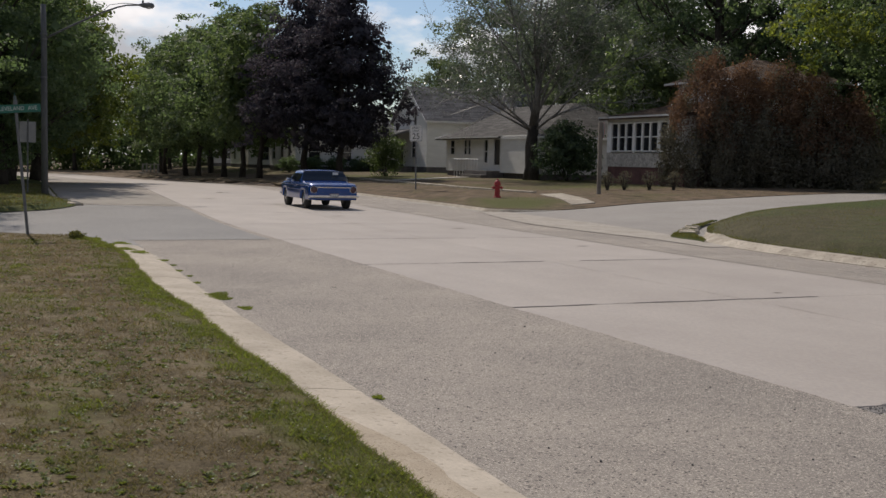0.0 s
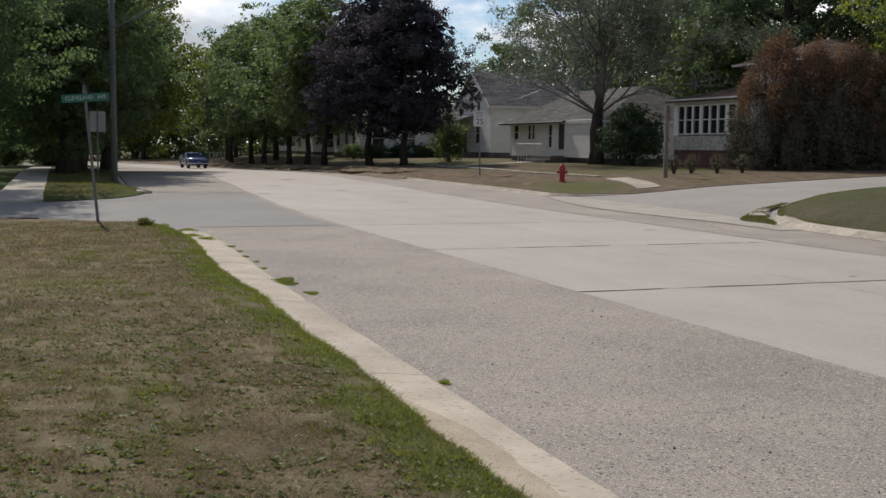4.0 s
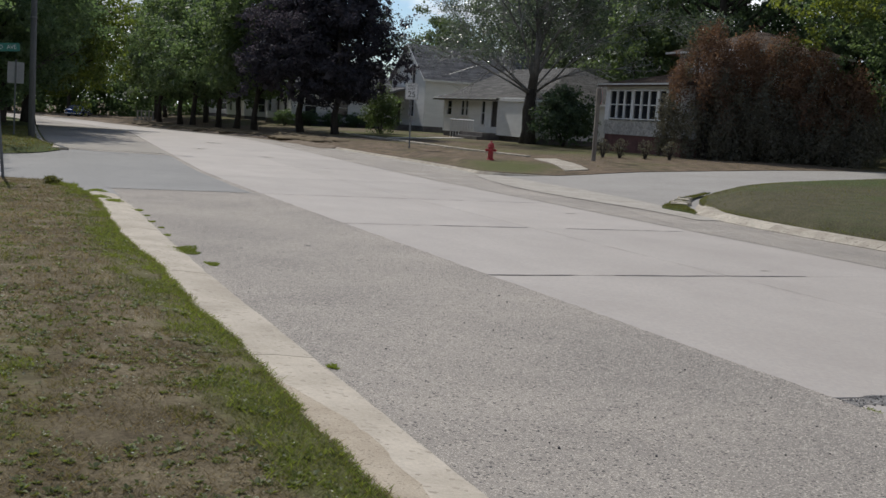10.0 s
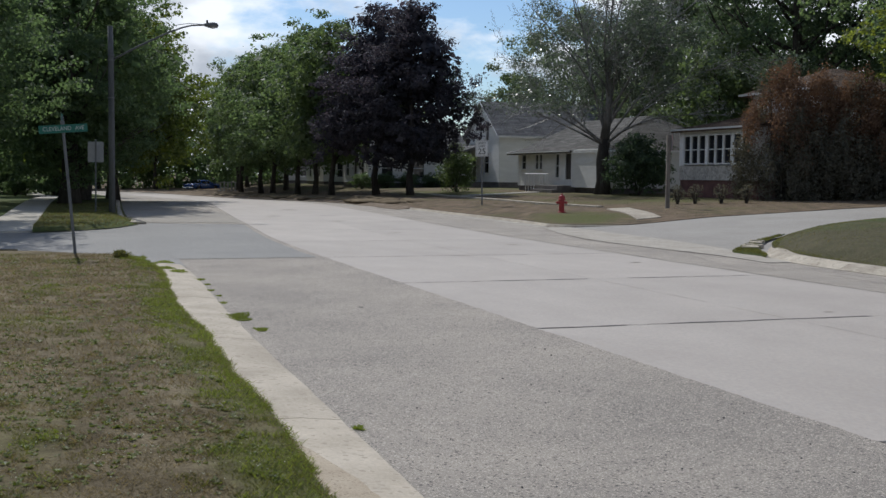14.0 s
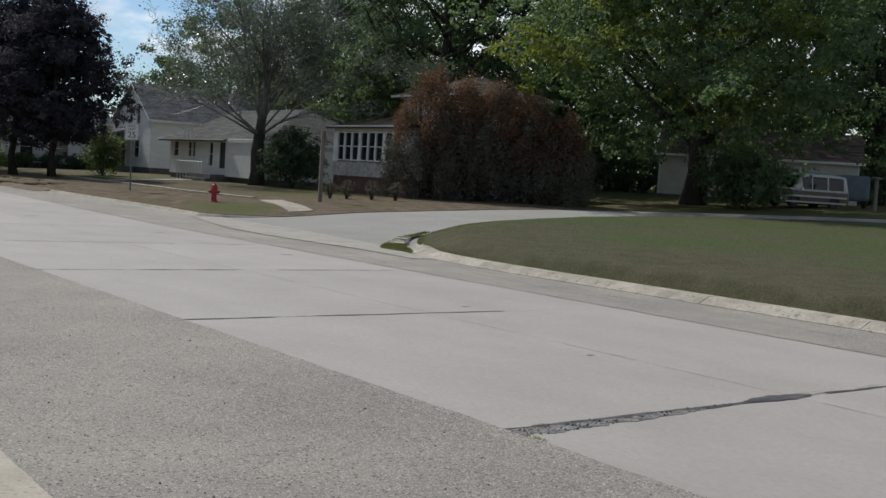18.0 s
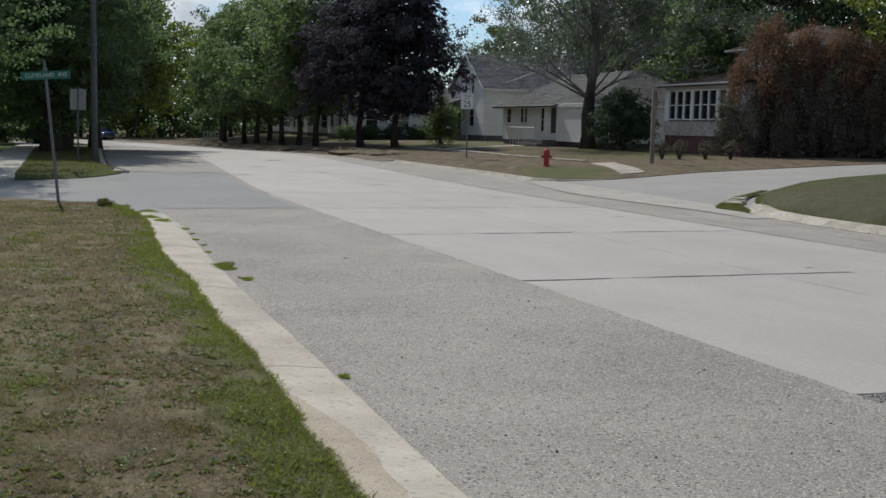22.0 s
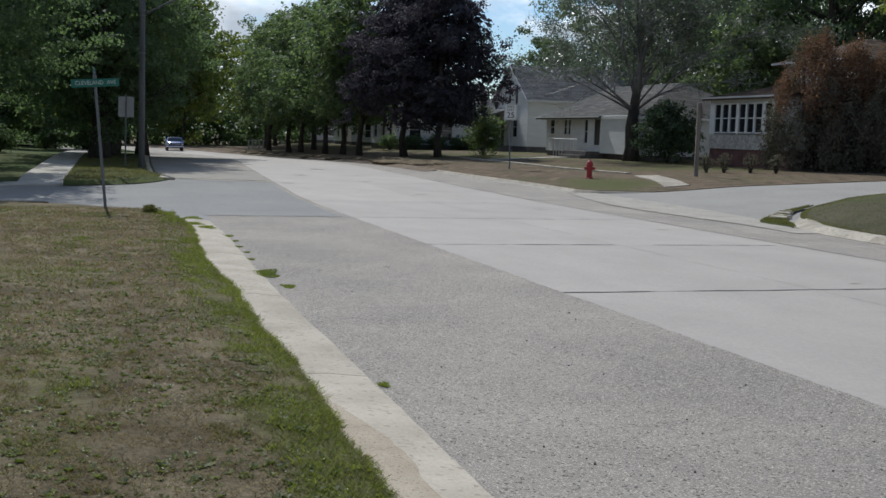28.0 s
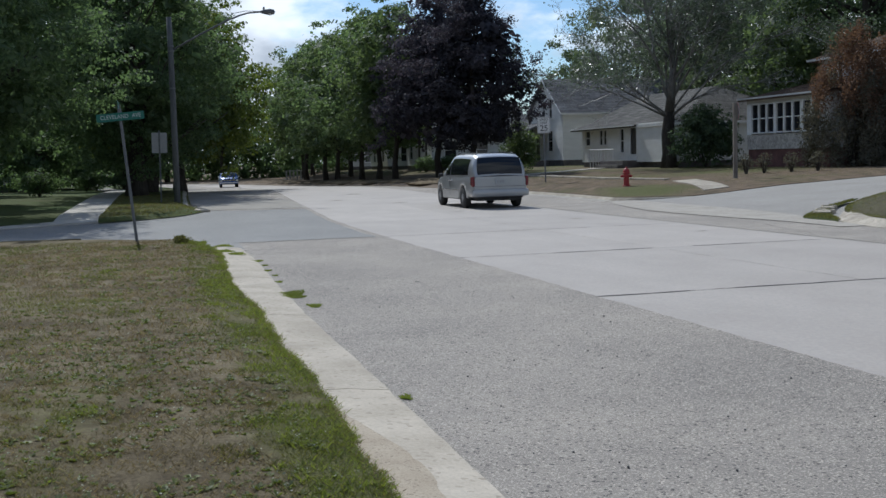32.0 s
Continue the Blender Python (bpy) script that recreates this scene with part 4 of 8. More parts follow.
# ---- kerbs ----
def kerb_run(name, line, joints, width_in, height, label, mat=KERB, lip=0.012):
    """A kerb in cast lengths along a line; the top runs inwards by width_in on the given side."""
    thing = tagged(empty(name), label, kind="structure")
    s = np.r_[0, np.cumsum(np.hypot(*np.diff(line, axis=0).T))]
    marks = np.arange(0, s[-1], joints)
    for a, b in zip(marks, np.r_[marks[1:], s[-1]]):
        if b - a < 0.3:
            continue
        bm = bmesh.new()
        n = 22
        rows = []
        for i in range(n):
            t = a + 0.008 + (b - a - 0.016) * i / (n - 1)
            p = Vector((np.interp(t, s, line[:, 0]), np.interp(t, s, line[:, 1])))
            q = Vector((np.interp(min(s[-1], t + 0.2), s, line[:, 0]), np.interp(min(s[-1], t + 0.2), s, line[:, 1]))) - Vector((np.interp(max(0, t - 0.2), s, line[:, 0]), np.interp(max(0, t - 0.2), s, line[:, 1])))
            q.normalize()
            nrm = Vector((-q.y, q.x)) * (1 if width_in > 0 else -1)
            w = abs(width_in)
            hz = height(p.x, p.y)
            wob = 0.014 * nz(p.x, p.y, 1.5, 2.2) + 0.012 * nz(p.x, p.y, 5.0, 4.4)
            prof = [(-0.01 + wob, -0.08), (0.0 + wob, lip), (w * 0.08, lip + 0.006), (w * 0.3, lip + (hz - lip) * 0.5), (w * 0.5, hz * 0.9), (w * 0.9, hz), (w + wob, hz - 0.012), (w + wob, -0.08)]
            rows.append([bm.verts.new((p.x + nrm.x * d, p.y + nrm.y * d, z + 0.003 * nz(p.x, p.y, 4))) for d, z in prof])
        for r0, r1 in zip(rows, rows[1:]):
            for k in range(len(r0) - 1):
                bm.faces.new((r0[k], r0[k + 1], r1[k + 1], r1[k]))
        bm.faces.new(rows[0])
        bm.faces.new(rows[-1][::-1])
        bmesh.ops.recalc_face_normals(bm, faces=bm.faces)
        part("kerb_stone", bm, mat, thing)
    return thing


kerb_run("kerb_near", NEAR_KERB, 4.1, 0.6, lambda x, y: 0.042, "low cast kerb, sandy and chipped along the lawn", lip=0.004)
kerb_run("kerb_east", smooth_line([(15.5, -30), (15.5, 0), (15.46, 14), (15.42, 17.5), (15.6, 20.1), (16.1, 21.9), (17.15, 23.6), (18.8, 25.7), (20.6, 27.3)], 140), 3.05, -0.55, lambda x, y: 0.13 + (land(x) - 0.3) * soft((x - 17) / 3), "cracked pale kerb round the corner lawn", KERB_OLD)
kerb_run("kerb_far", np.vstack([smooth_line([(19.9, 35.32), (18.4, 35.3), (17.45, 35.72), (17.0, 36.5)], 16), FAR_KERB[2:16]]), 3.05, -0.2, lambda x, y: 0.11, "worn low kerb along the far verge", KERB_OLD)
kerb_run("kerb_west", LEFT_EDGE[:40], 3.05, 0.3, lambda x, y: 0.1, "worn kerb under the street trees")
strip("gutter_pan", smooth_line([(15.1, 20.6), (15.25, 23), (15.05, 25.4), (15.05, 29.1), (15.7, 32.6), (16.7, 36.1)], 40), smooth_line([(15.75, 20.6), (16.2, 22.6), (16.85, 25.3), (17.25, 29.0), (17.35, 32), (17.5, 35.5)], 40), 40, 6,
      lambda x, y, u, v: max(0.004, side_street_z(x)) + 0.008 + 0.004 * nz(x, y, 1.2), PAN, label="pale concrete gutter crossing the street mouth")
bm = bmesh.new()
box(bm, 2.7, 39.6, 0.0, 3.4, 41.1, 0.09, 0.02)
tagged(bm_obj("corner_block", bm, KERB), "pale concrete kerb end at the side road corner", kind="structure")


# ---- sidewalks ----
def walk_slabs(name, a, b, n, z, label, mat=None):
    thing = tagged(empty(name), label, kind="structure")
    la, lb = resample(a, n + 1), resample(b, n + 1)
    for i in range(n):
        bm = bmesh.new()
        q = [la[i] * 0.985 + la[i + 1] * 0.015, lb[i] * 0.985 + lb[i + 1] * 0.015, lb[i + 1] * 0.985 + lb[i] * 0.015, la[i + 1] * 0.985 + la[i] * 0.015]
        tip = 0.012 * nz(i, 0, 0.7, 3)
        up = [bm.verts.new((x, y, z(x, y) + 0.012 + (tip if k in (0, 1) else -tip))) for k, (x, y) in enumerate(q)]
        dn = [bm.verts.new((v.co.x, v.co.y, v.co.z - 0.1)) for v in up]
        bm.faces.new(up)
        for k in range(4):
            bm.faces.new((up[k], dn[k], dn[(k + 1) % 4], up[(k + 1) % 4]))
        bmesh.ops.recalc_face_normals(bm, faces=bm.faces)
        part("paving_slab", bm, mat or WALK, thing)
    return thing


walk_slabs("sidewalk_west", WALK_L[:4], WALK_R[:4], 52, lambda x, y: 0.16 - 0.13 * soft((37.5 - y) / 3.5), "pale concrete sidewalk along the shaded lawns")
walk_slabs("sidewalk_ramp", [(-3.6, 33.6), (-1.45, 35.6)], [(-2.2, 33.2), (-0.15, 35.2)], 3, lambda x, y: 0.025 + 0.02 * soft((y - 33.5) / 2), "pale concrete ramp down to the side road")
walk_slabs("sidewalk_strip", [(23.2, 44.6), (22.95, 51), (23.3, 58), (24.4, 76)], [(23.55, 44.7), (23.3, 51), (23.75, 58), (24.9, 76)], 22, lambda x, y: land(x) + 0.06, "half-buried strip of old sidewalk in the verge", KERB_OLD)
walk_slabs("front_path", [(25.6, 66.6), (33.0, 72.6)], [(25.1, 67.6), (32.4, 73.6)], 7, lambda x, y: land(x) + 0.03, "short concrete path to the low house")


# ---- trees ----
def leaf_cloud(rng, blobs, per_m2, size, k=26, up=0.45, tall=0.62):
    """Leaves in small clumps over overlapping blobs (cx, cy, cz, rx, ry, rz); each leaf turned outwards from its clump."""
    cs, ds = [], []
    for cx, cy, cz, rx, ry, rz in blobs:
        area = 4 * math.pi * ((rx * ry) ** 1.6 / 3 + (rx * rz) ** 1.6 / 3 + (ry * rz) ** 1.6 / 3) ** (1 / 1.6)
        n = max(5, int(area * per_m2 * 9 / k))
        d = rng.normal(size=(n, 3))
        d /= np.linalg.norm(d, axis=1)[:, None]
        r = 1.04 - 0.5 * rng.random(n) ** 1.6
        lump = 1 + 0.14 * np.sin(d[:, 0] * 5 + cx) * np.cos(d[:, 2] * 6 + cz) + 0.12 * rng.normal(size=n)
        cs.append(np.array([cx, cy, cz]) + d * (r * lump)[:, None] * np.array([rx, ry, rz]))
        ds.append(d)
    c, d = np.repeat(np.concatenate(cs), k, axis=0), np.repeat(np.concatenate(ds), k, axis=0)
    n = len(c)
    e = rng.normal(size=(n, 3))
    e /= np.linalg.norm(e, axis=1)[:, None]
    spread = size * np.repeat(rng.uniform(1.5, 4.0, n // k), k)
    p = c + e * (spread * rng.random(n) ** 0.45)[:, None] * np.array([1.15, 1.15, tall])
    nrm = 0.55 * e + 0.45 * d + np.array([0, 0, up]) + 0.5 * rng.normal(size=(n, 3))
    nrm /= np.linalg.norm(nrm, axis=1)[:, None]
    u = np.cross(nrm, rng.normal(size=(n, 3)))
    u /= np.linalg.norm(u, axis=1)[:, None]
    v = np.cross(nrm, u)
    s = size * rng.uniform(0.5, 1.2, n)[:, None]
    verts = np.stack([p - u * s * 0.6, p + v * s * 0.45, p + u * s * 0.72, p - v * s * 0.45], 1).reshape(-1, 3)
    return verts, np.arange(4 * n, dtype=np.int32).reshape(-1, 4)


def cards(rng, p, size, flat=0.5):
    n = len(p)
    s = size * rng.uniform(0.55, 1.25, n)[:, None]
    u = rng.normal(size=(n, 3)) * np.array([1, 1, flat])
    u /= np.linalg.norm(u, axis=1)[:, None]
    w = rng.normal(size=(n, 3))
    v = np.cross(u, w)
    v /= np.linalg.norm(v, axis=1)[:, None]
    a, b, c, d = p - u * s * 0.6, p + v * s * 0.42, p + u * s * 0.75, p - v * s * 0.42
    verts = np.stack([a, b, c, d], 1).reshape(-1, 3)
    faces = np.arange(4 * n, dtype=np.int32).reshape(-1, 4)
    return verts, faces


def limbs(bm, rng, base, top, r0, count, spread, start=0.3, twigs=2, sides=7):
    """A tapered trunk that forks into limbs and twigs; returns the limb tips."""
    base, top = Vector(base), Vector(top)
    n = 7
    trunk = [base + (top - base) * (i / n) + Vector((rng.normal() * 0.1, rng.normal() * 0.1, 0)) * (0 if i == 0 else 1) for i in range(n + 1)]
    rad = [r0 * (1.35 if i == 0 else 1 - 0.82 * i / n) for i in range(n + 1)]
    tube(bm, trunk, rad, sides + 2)
    tips = []
    for k in range(count):
        f = start + (0.95 - start) * (k + 0.5) / count
        i = min(n - 1, int(f * n))
        o = trunk[i].lerp(trunk[i + 1], f * n - i)
        az = k * 2.4 + rng.normal() * 0.3
        length = spread * (1.15 - 0.55 * f) * rng.uniform(0.8, 1.15)
        d = Vector((math.cos(az), math.sin(az), rng.uniform(0.35, 0.9)))
        d.normalize()
        r = r0 * (1 - 0.75 * f) * 0.5
        pts = [o + d * length * t + Vector((rng.normal() * 0.12, rng.normal() * 0.12, 0.35 * length * t * t * 0.5)) * (0 if t == 0 else 1) for t in (0, 0.3, 0.6, 1.0)]
        tube(bm, pts, [r, r * 0.7, r * 0.42, r * 0.12], sides - 2)
        tips.append(pts[-1])
        for q in range(twigs):
            t = rng.uniform(0.35, 0.9)
            o2 = pts[1].lerp(pts[3], t)
            d2 = (d + Vector((rng.normal() * 0.7, rng.normal() * 0.7, rng.uniform(0, 0.8)))).normalized()
            l2 = length * rng.uniform(0.3, 0.55)
            mid = o2 + d2 * l2 * 0.5 + Vector((rng.normal() * 0.08, rng.normal() * 0.08, 0.06))
            tube(bm, [o2, mid, o2 + d2 * l2 + Vector((0, 0, 0.15 * l2))], [r * 0.35, r * 0.2, r * 0.05], 4)
            tips.append(o2 + d2 * l2)
    return tips


def crown_blobs(rng, height, base, r, shape, squash=1.0, n=36, gap=0.0):
    """Boughs that fill a crown: 'round', 'tall', 'egg' (broad low, pointed above) or 'open' (separate boughs); returns boughs and inner shade."""
    def prof(h):
        if shape == "egg":
            return max(math.sin(math.pi * min(1, h + 0.02) ** 0.6) ** 0.75, 0.5 if h < 0.12 else 0)
        if shape == "dome":
            return max(0.12, (1 - abs(1.55 * h - 0.42) ** 2.1)) ** 0.62 if h > 0.08 else 0.72
        if shape == "tall":
            return max(math.sin(math.pi * min(1, h + 0.02) ** 0.78) ** 0.6, 0.55 if h < 0.15 else 0)
        return math.sqrt(max(0.05, 1 - (1.86 * h - 0.9) ** 2))

    out, core, span = [], [], height - base
    for k in range(n):
        h = (k + 0.5) / n
        az = k * 2.39996 + rng.normal() * 0.3
        big = prof(h)
        s = r * rng.uniform(0.13, 0.3) * (0.6 + 0.4 * big)
        d = max(0.0, r * big * rng.uniform(0.62, 1.1) - s * 0.7)
        if rng.random() < gap:
            continue
        x, y, z = math.cos(az) * d, math.sin(az) * d * squash, base + h * span * 0.97 + rng.normal() * 0.3
        out.append((x, y, z, s * 1.25, s * 1.25, s * 0.72))
        out.append((x * 1.1 + rng.normal() * s, y * 1.1 + rng.normal() * s, z + rng.normal() * s * 0.8, s * 0.6, s * 0.6, s * 0.4))
    if shape != "open":
        for h in (0.14, 0.32, 0.5, 0.68, 0.84):
            q = prof(h) * r * 0.7
            core.append((0, 0, base + h * span, q, q * squash, span * 0.14))
    return out, core


def tree(name, m, height, crown_r, crown_base, leaf, seed, label, trunk_r=0.3, leaf_size=0.19, density=2.6, bark=BARK, squash=1.0, shape="round", gap=0.0, n=36, boughs=14, core_leaf=1.0):
    rng = np.random.default_rng(seed)
    thing = tagged(empty(name, m), label, "tree")
    bm = bmesh.new()
    limbs(bm, rng, (0, 0, -0.3), (0, 0, height * 0.82), trunk_r, boughs, crown_r * 0.85, crown_base / height * 1.05)
    part("trunk", bm, bark, thing, smooth=True)
    out, core = crown_blobs(rng, height, crown_base, crown_r, shape, squash, n, gap)
    v, f = leaf_cloud(rng, out, density * 0.58, leaf_size * 1.16)
    if core:
        v2, f2 = leaf_cloud(rng, core, min(0.6, density * 0.2) / core_leaf, max(0.44, leaf_size * 2.7) * core_leaf)
        v, f = np.concatenate([v, v2]), np.concatenate([f, f2 + len(v)])
    arrays_obj("crown", v, f, leaf, thing)
    return thing


maple = tree("street_tree", pose(20.5, 90.5, 0.3), 13.8, 5.2, 2.9, LEAF_GREEN, 11, "green maple street tree on the far verge", 0.24, 0.18, 2.4, shape="tall", n=46)
maple["group"] = "street trees along the far verge"
lighter = tree("street_tree", pose(18.9, 101, 0.3), 13.3, 5.0, 2.9, LEAF_MID, 12, "lighter green maple street tree on the far verge", 0.24, 0.18, 2.4, shape="tall", n=44)
lighter["group"] = "street trees along the far verge"
for k, (x, y, turn) in enumerate(((20.4, 84.0, 40), (20.2, 96, 110), (18.9, 107, 200), (18.2, 115, 80), (19.8, 128, 300), (22.2, 112, 20), (11.5, 139, 150), (5.0, 147, 30), (24.0, 121, 260), (22, 135, 100))):
    copy_thing(maple if k % 3 else lighter, pose(x, y, 0.3, 0, 0, turn))
tree("purple_maple", pose(22.3, 77.8, 0.42), 13.0, 4.9, 2.8, LEAF_PURPLE, 21, "dark purple-leaved maple on the far verge", 0.26, 0.14, 5.2, shape="dome", n=76)
tree("purple_maple", pose(23.6, 73.8, 0.45), 13.2, 4.45, 2.6, LEAF_PURPLE, 22, "dark purple-leaved maple with a low skirted crown", 0.25, 0.14, 5.6, shape="dome", n=84)
tree("shade_tree", pose(1.0, 58.5, 0.12), 12.2, 5.1, 2.0, LEAF_DEEP, 31, "broad dark green shade tree beside the sidewalk", 0.5, 0.12, 6.2, n=84)
west = tree("shade_tree", pose(-5.7, 39.8, 0.1), 12.8, 6.6, 2.3, LEAF_DEEP, 33, "dark green shade tree over the west lawns", 0.42, 0.112, 6.4, n=92, core_leaf=0.6)
tree("shade_tree", pose(3.8, 75, 0.12), 11.6, 6.3, 2.4, LEAF_SUNNY, 32, "green shade tree hanging over the road from the west verge", 0.4, 0.16, 4.6, n=74)
back = tree("shade_tree", pose(1.7, 66.5, 0.15), 11.6, 5.0, 2.2, LEAF_DEEP, 34, "dark green shade tree further up the west verge", 0.42, 0.2, 2.6, n=60, core_leaf=0.7)
for x, y, turn in ((-7, 52, 60), (-10, 72, 140), (-6, 92, 210), (-16, 60, 20), (0.4, 100, 250), (-8, 114, 300)):
    copy_thing(back, pose(x, y, 0.15, 0, 0, turn))
tree("tall_tree", pose(53, 71, 1.2), 27, 10.0, 6, LEAF_TALL, 41, "tall dark green tree behind the houses", 0.6, 0.165, 3.4, n=96, gap=0.3, shape="open", boughs=30)
big = tree("tall_tree", pose(66, 88, land(66)), 26, 10.0, 6, LEAF_TALL, 42, "tall dark green tree in the back yards", 0.6, 0.27, 1.2, n=84, gap=0.22, shape="open", boughs=22)
for x, y, turn in ((90, 52, 60), (78, 56, 280), (63, 71, 40), (68, 60, 170), (88, 38, 220), (74, 46, 130)):
    copy_thing(big, pose(x, y, land(x), 0, 0, turn))
haze = tree("back_tree", pose(50, 103, 0.9), 17, 7.0, 3, LEAF_HAZE, 43, "grey-green tree with sky between its boughs behind the low house", 0.4, 0.22, 2.0, n=84, gap=0.15, shape="open", boughs=18)
for x, y, turn in ((55, 98, 120), (61, 95, 220), (52, 86, 300)):
    copy_thing(haze, pose(x, y, 0.9, 0, 0, turn))
mid_tree = tree("yard_tree", pose(45.5, 69.5, 0.8), 11.2, 4.0, 2.0, LEAF_MID, 51, "round green tree between the houses", 0.25, 0.18, 2.4, n=40)
copy_thing(mid_tree, pose(31.5, 112, 0.6, 0, 0, 70))
copy_thing(mid_tree, pose(44.3, 104, 0.8, 0, 0, 160))
copy_thing(mid_tree, pose(56, 61, 1.1, 0, 0, 250))
RT = Vector((50.9, 43.2))
right_tree = tree("corner_tree", pose(RT.x, RT.y, land(RT.x)), 19.0, 11.0, 3.4, LEAF_GREEN, 61, "spreading green maple beside the garage, its near boughs coloured as sunlit", 0.66, 0.17, 1.9, n=120, shape="open", gap=0.18, boughs=24)
# near-side boughs in a lighter leaf colour, standing in for sunlight on them
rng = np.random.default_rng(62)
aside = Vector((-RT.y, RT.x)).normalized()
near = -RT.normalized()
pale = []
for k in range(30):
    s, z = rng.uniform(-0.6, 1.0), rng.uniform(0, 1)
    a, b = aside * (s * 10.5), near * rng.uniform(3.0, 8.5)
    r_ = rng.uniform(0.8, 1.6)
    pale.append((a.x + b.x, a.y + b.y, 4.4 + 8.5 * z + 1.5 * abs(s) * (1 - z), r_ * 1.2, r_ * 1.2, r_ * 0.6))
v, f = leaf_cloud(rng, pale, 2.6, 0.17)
arrays_obj("pale_foliage", v, f, LEAF_LIGHT, right_tree)["label"] = "boughs with sunlight put into their yellow-green leaf colour"

# far woodland that closes the view
rng = np.random.default_rng(71)
blobs = []
for k in range(70):
    a = radians(8 + 168 * k / 69)
    d = 165 + 25 * rng.random()
    r = rng.uniform(3.6, 5.2) if 60 < math.degrees(a) < 120 else rng.uniform(6, 8)
    blobs.append((d * math.cos(a), 20 + d * math.sin(a), r * 0.9, r, r, r * rng.uniform(1.0, 1.4)))
v, f = leaf_cloud(rng, blobs, 0.11, 1.25)
tagged(arrays_obj("far_woods", v, f, LEAF_DEEP), "dark band of distant trees", kind="stuff")
rng = np.random.default_rng(72)
blobs = [(14 - 5 * k + rng.normal(), 146 + 3 * k + rng.normal(), 4.5, 3.6, 3.6, 4.6) for k in range(9)] + [(34 + 5 * k, 122 + rng.normal() * 3, 4, 4, 4, 4) for k in range(7)]
blobs += [(-46 + 5 * k + rng.normal(), 150 - 1.5 * k + rng.normal() * 3, 3, 3.4, 3.4, 3.6) for k in range(10)] + [(-26 + rng.normal(), 62 + 8 * k, 3, 3.4, 3.4, 3.4) for k in range(9)]
blobs += [(-13 + 1.5 * k, 98 + 6 * k, 1.6, 2.2, 2.2, 1.8) for k in range(5)] + [(15 + 3 * k + rng.normal(), 143 + rng.normal() * 2, 2.6, 3.2, 3.2, 3.2) for k in range(8)]
blobs += [(3 + 2.3 * k + rng.normal(), 149 + rng.normal() * 1.5, 5.0, 3.4, 3.4, 5.4) for k in range(9)]
blobs += [(60 + 4.5 * k + rng.normal(), 66 - 3.0 * k + rng.normal() * 2, 3.4, 3, 3, 3.4) for k in range(9)] + [(49 + 3 * k, 66 + rng.normal(), 3, 2.4, 2.4, 3.2) for k in range(6)] + [(67 + 3 * k, 50 - 2.2 * k + rng.normal(), 3.6, 2.8, 2.8, 3.6) for k in range(7)] + [(58 + 2.5 * k, 63 - 1.0 * k + rng.normal(), 3.4, 2.4, 2.4, 3.0) for k in range(5)]
blobs += [(62 + 4.2 * k + rng.normal(), 86 - 3.4 * k + rng.normal() * 2, 6, 4.6, 4.6, 6.5) for k in range(14)]
v, f = leaf_cloud(rng, blobs, 0.9, 0.38)
tagged(arrays_obj("woodland_edge", v, f, LEAF_GREEN), "trees closing the end of the street", kind="stuff")


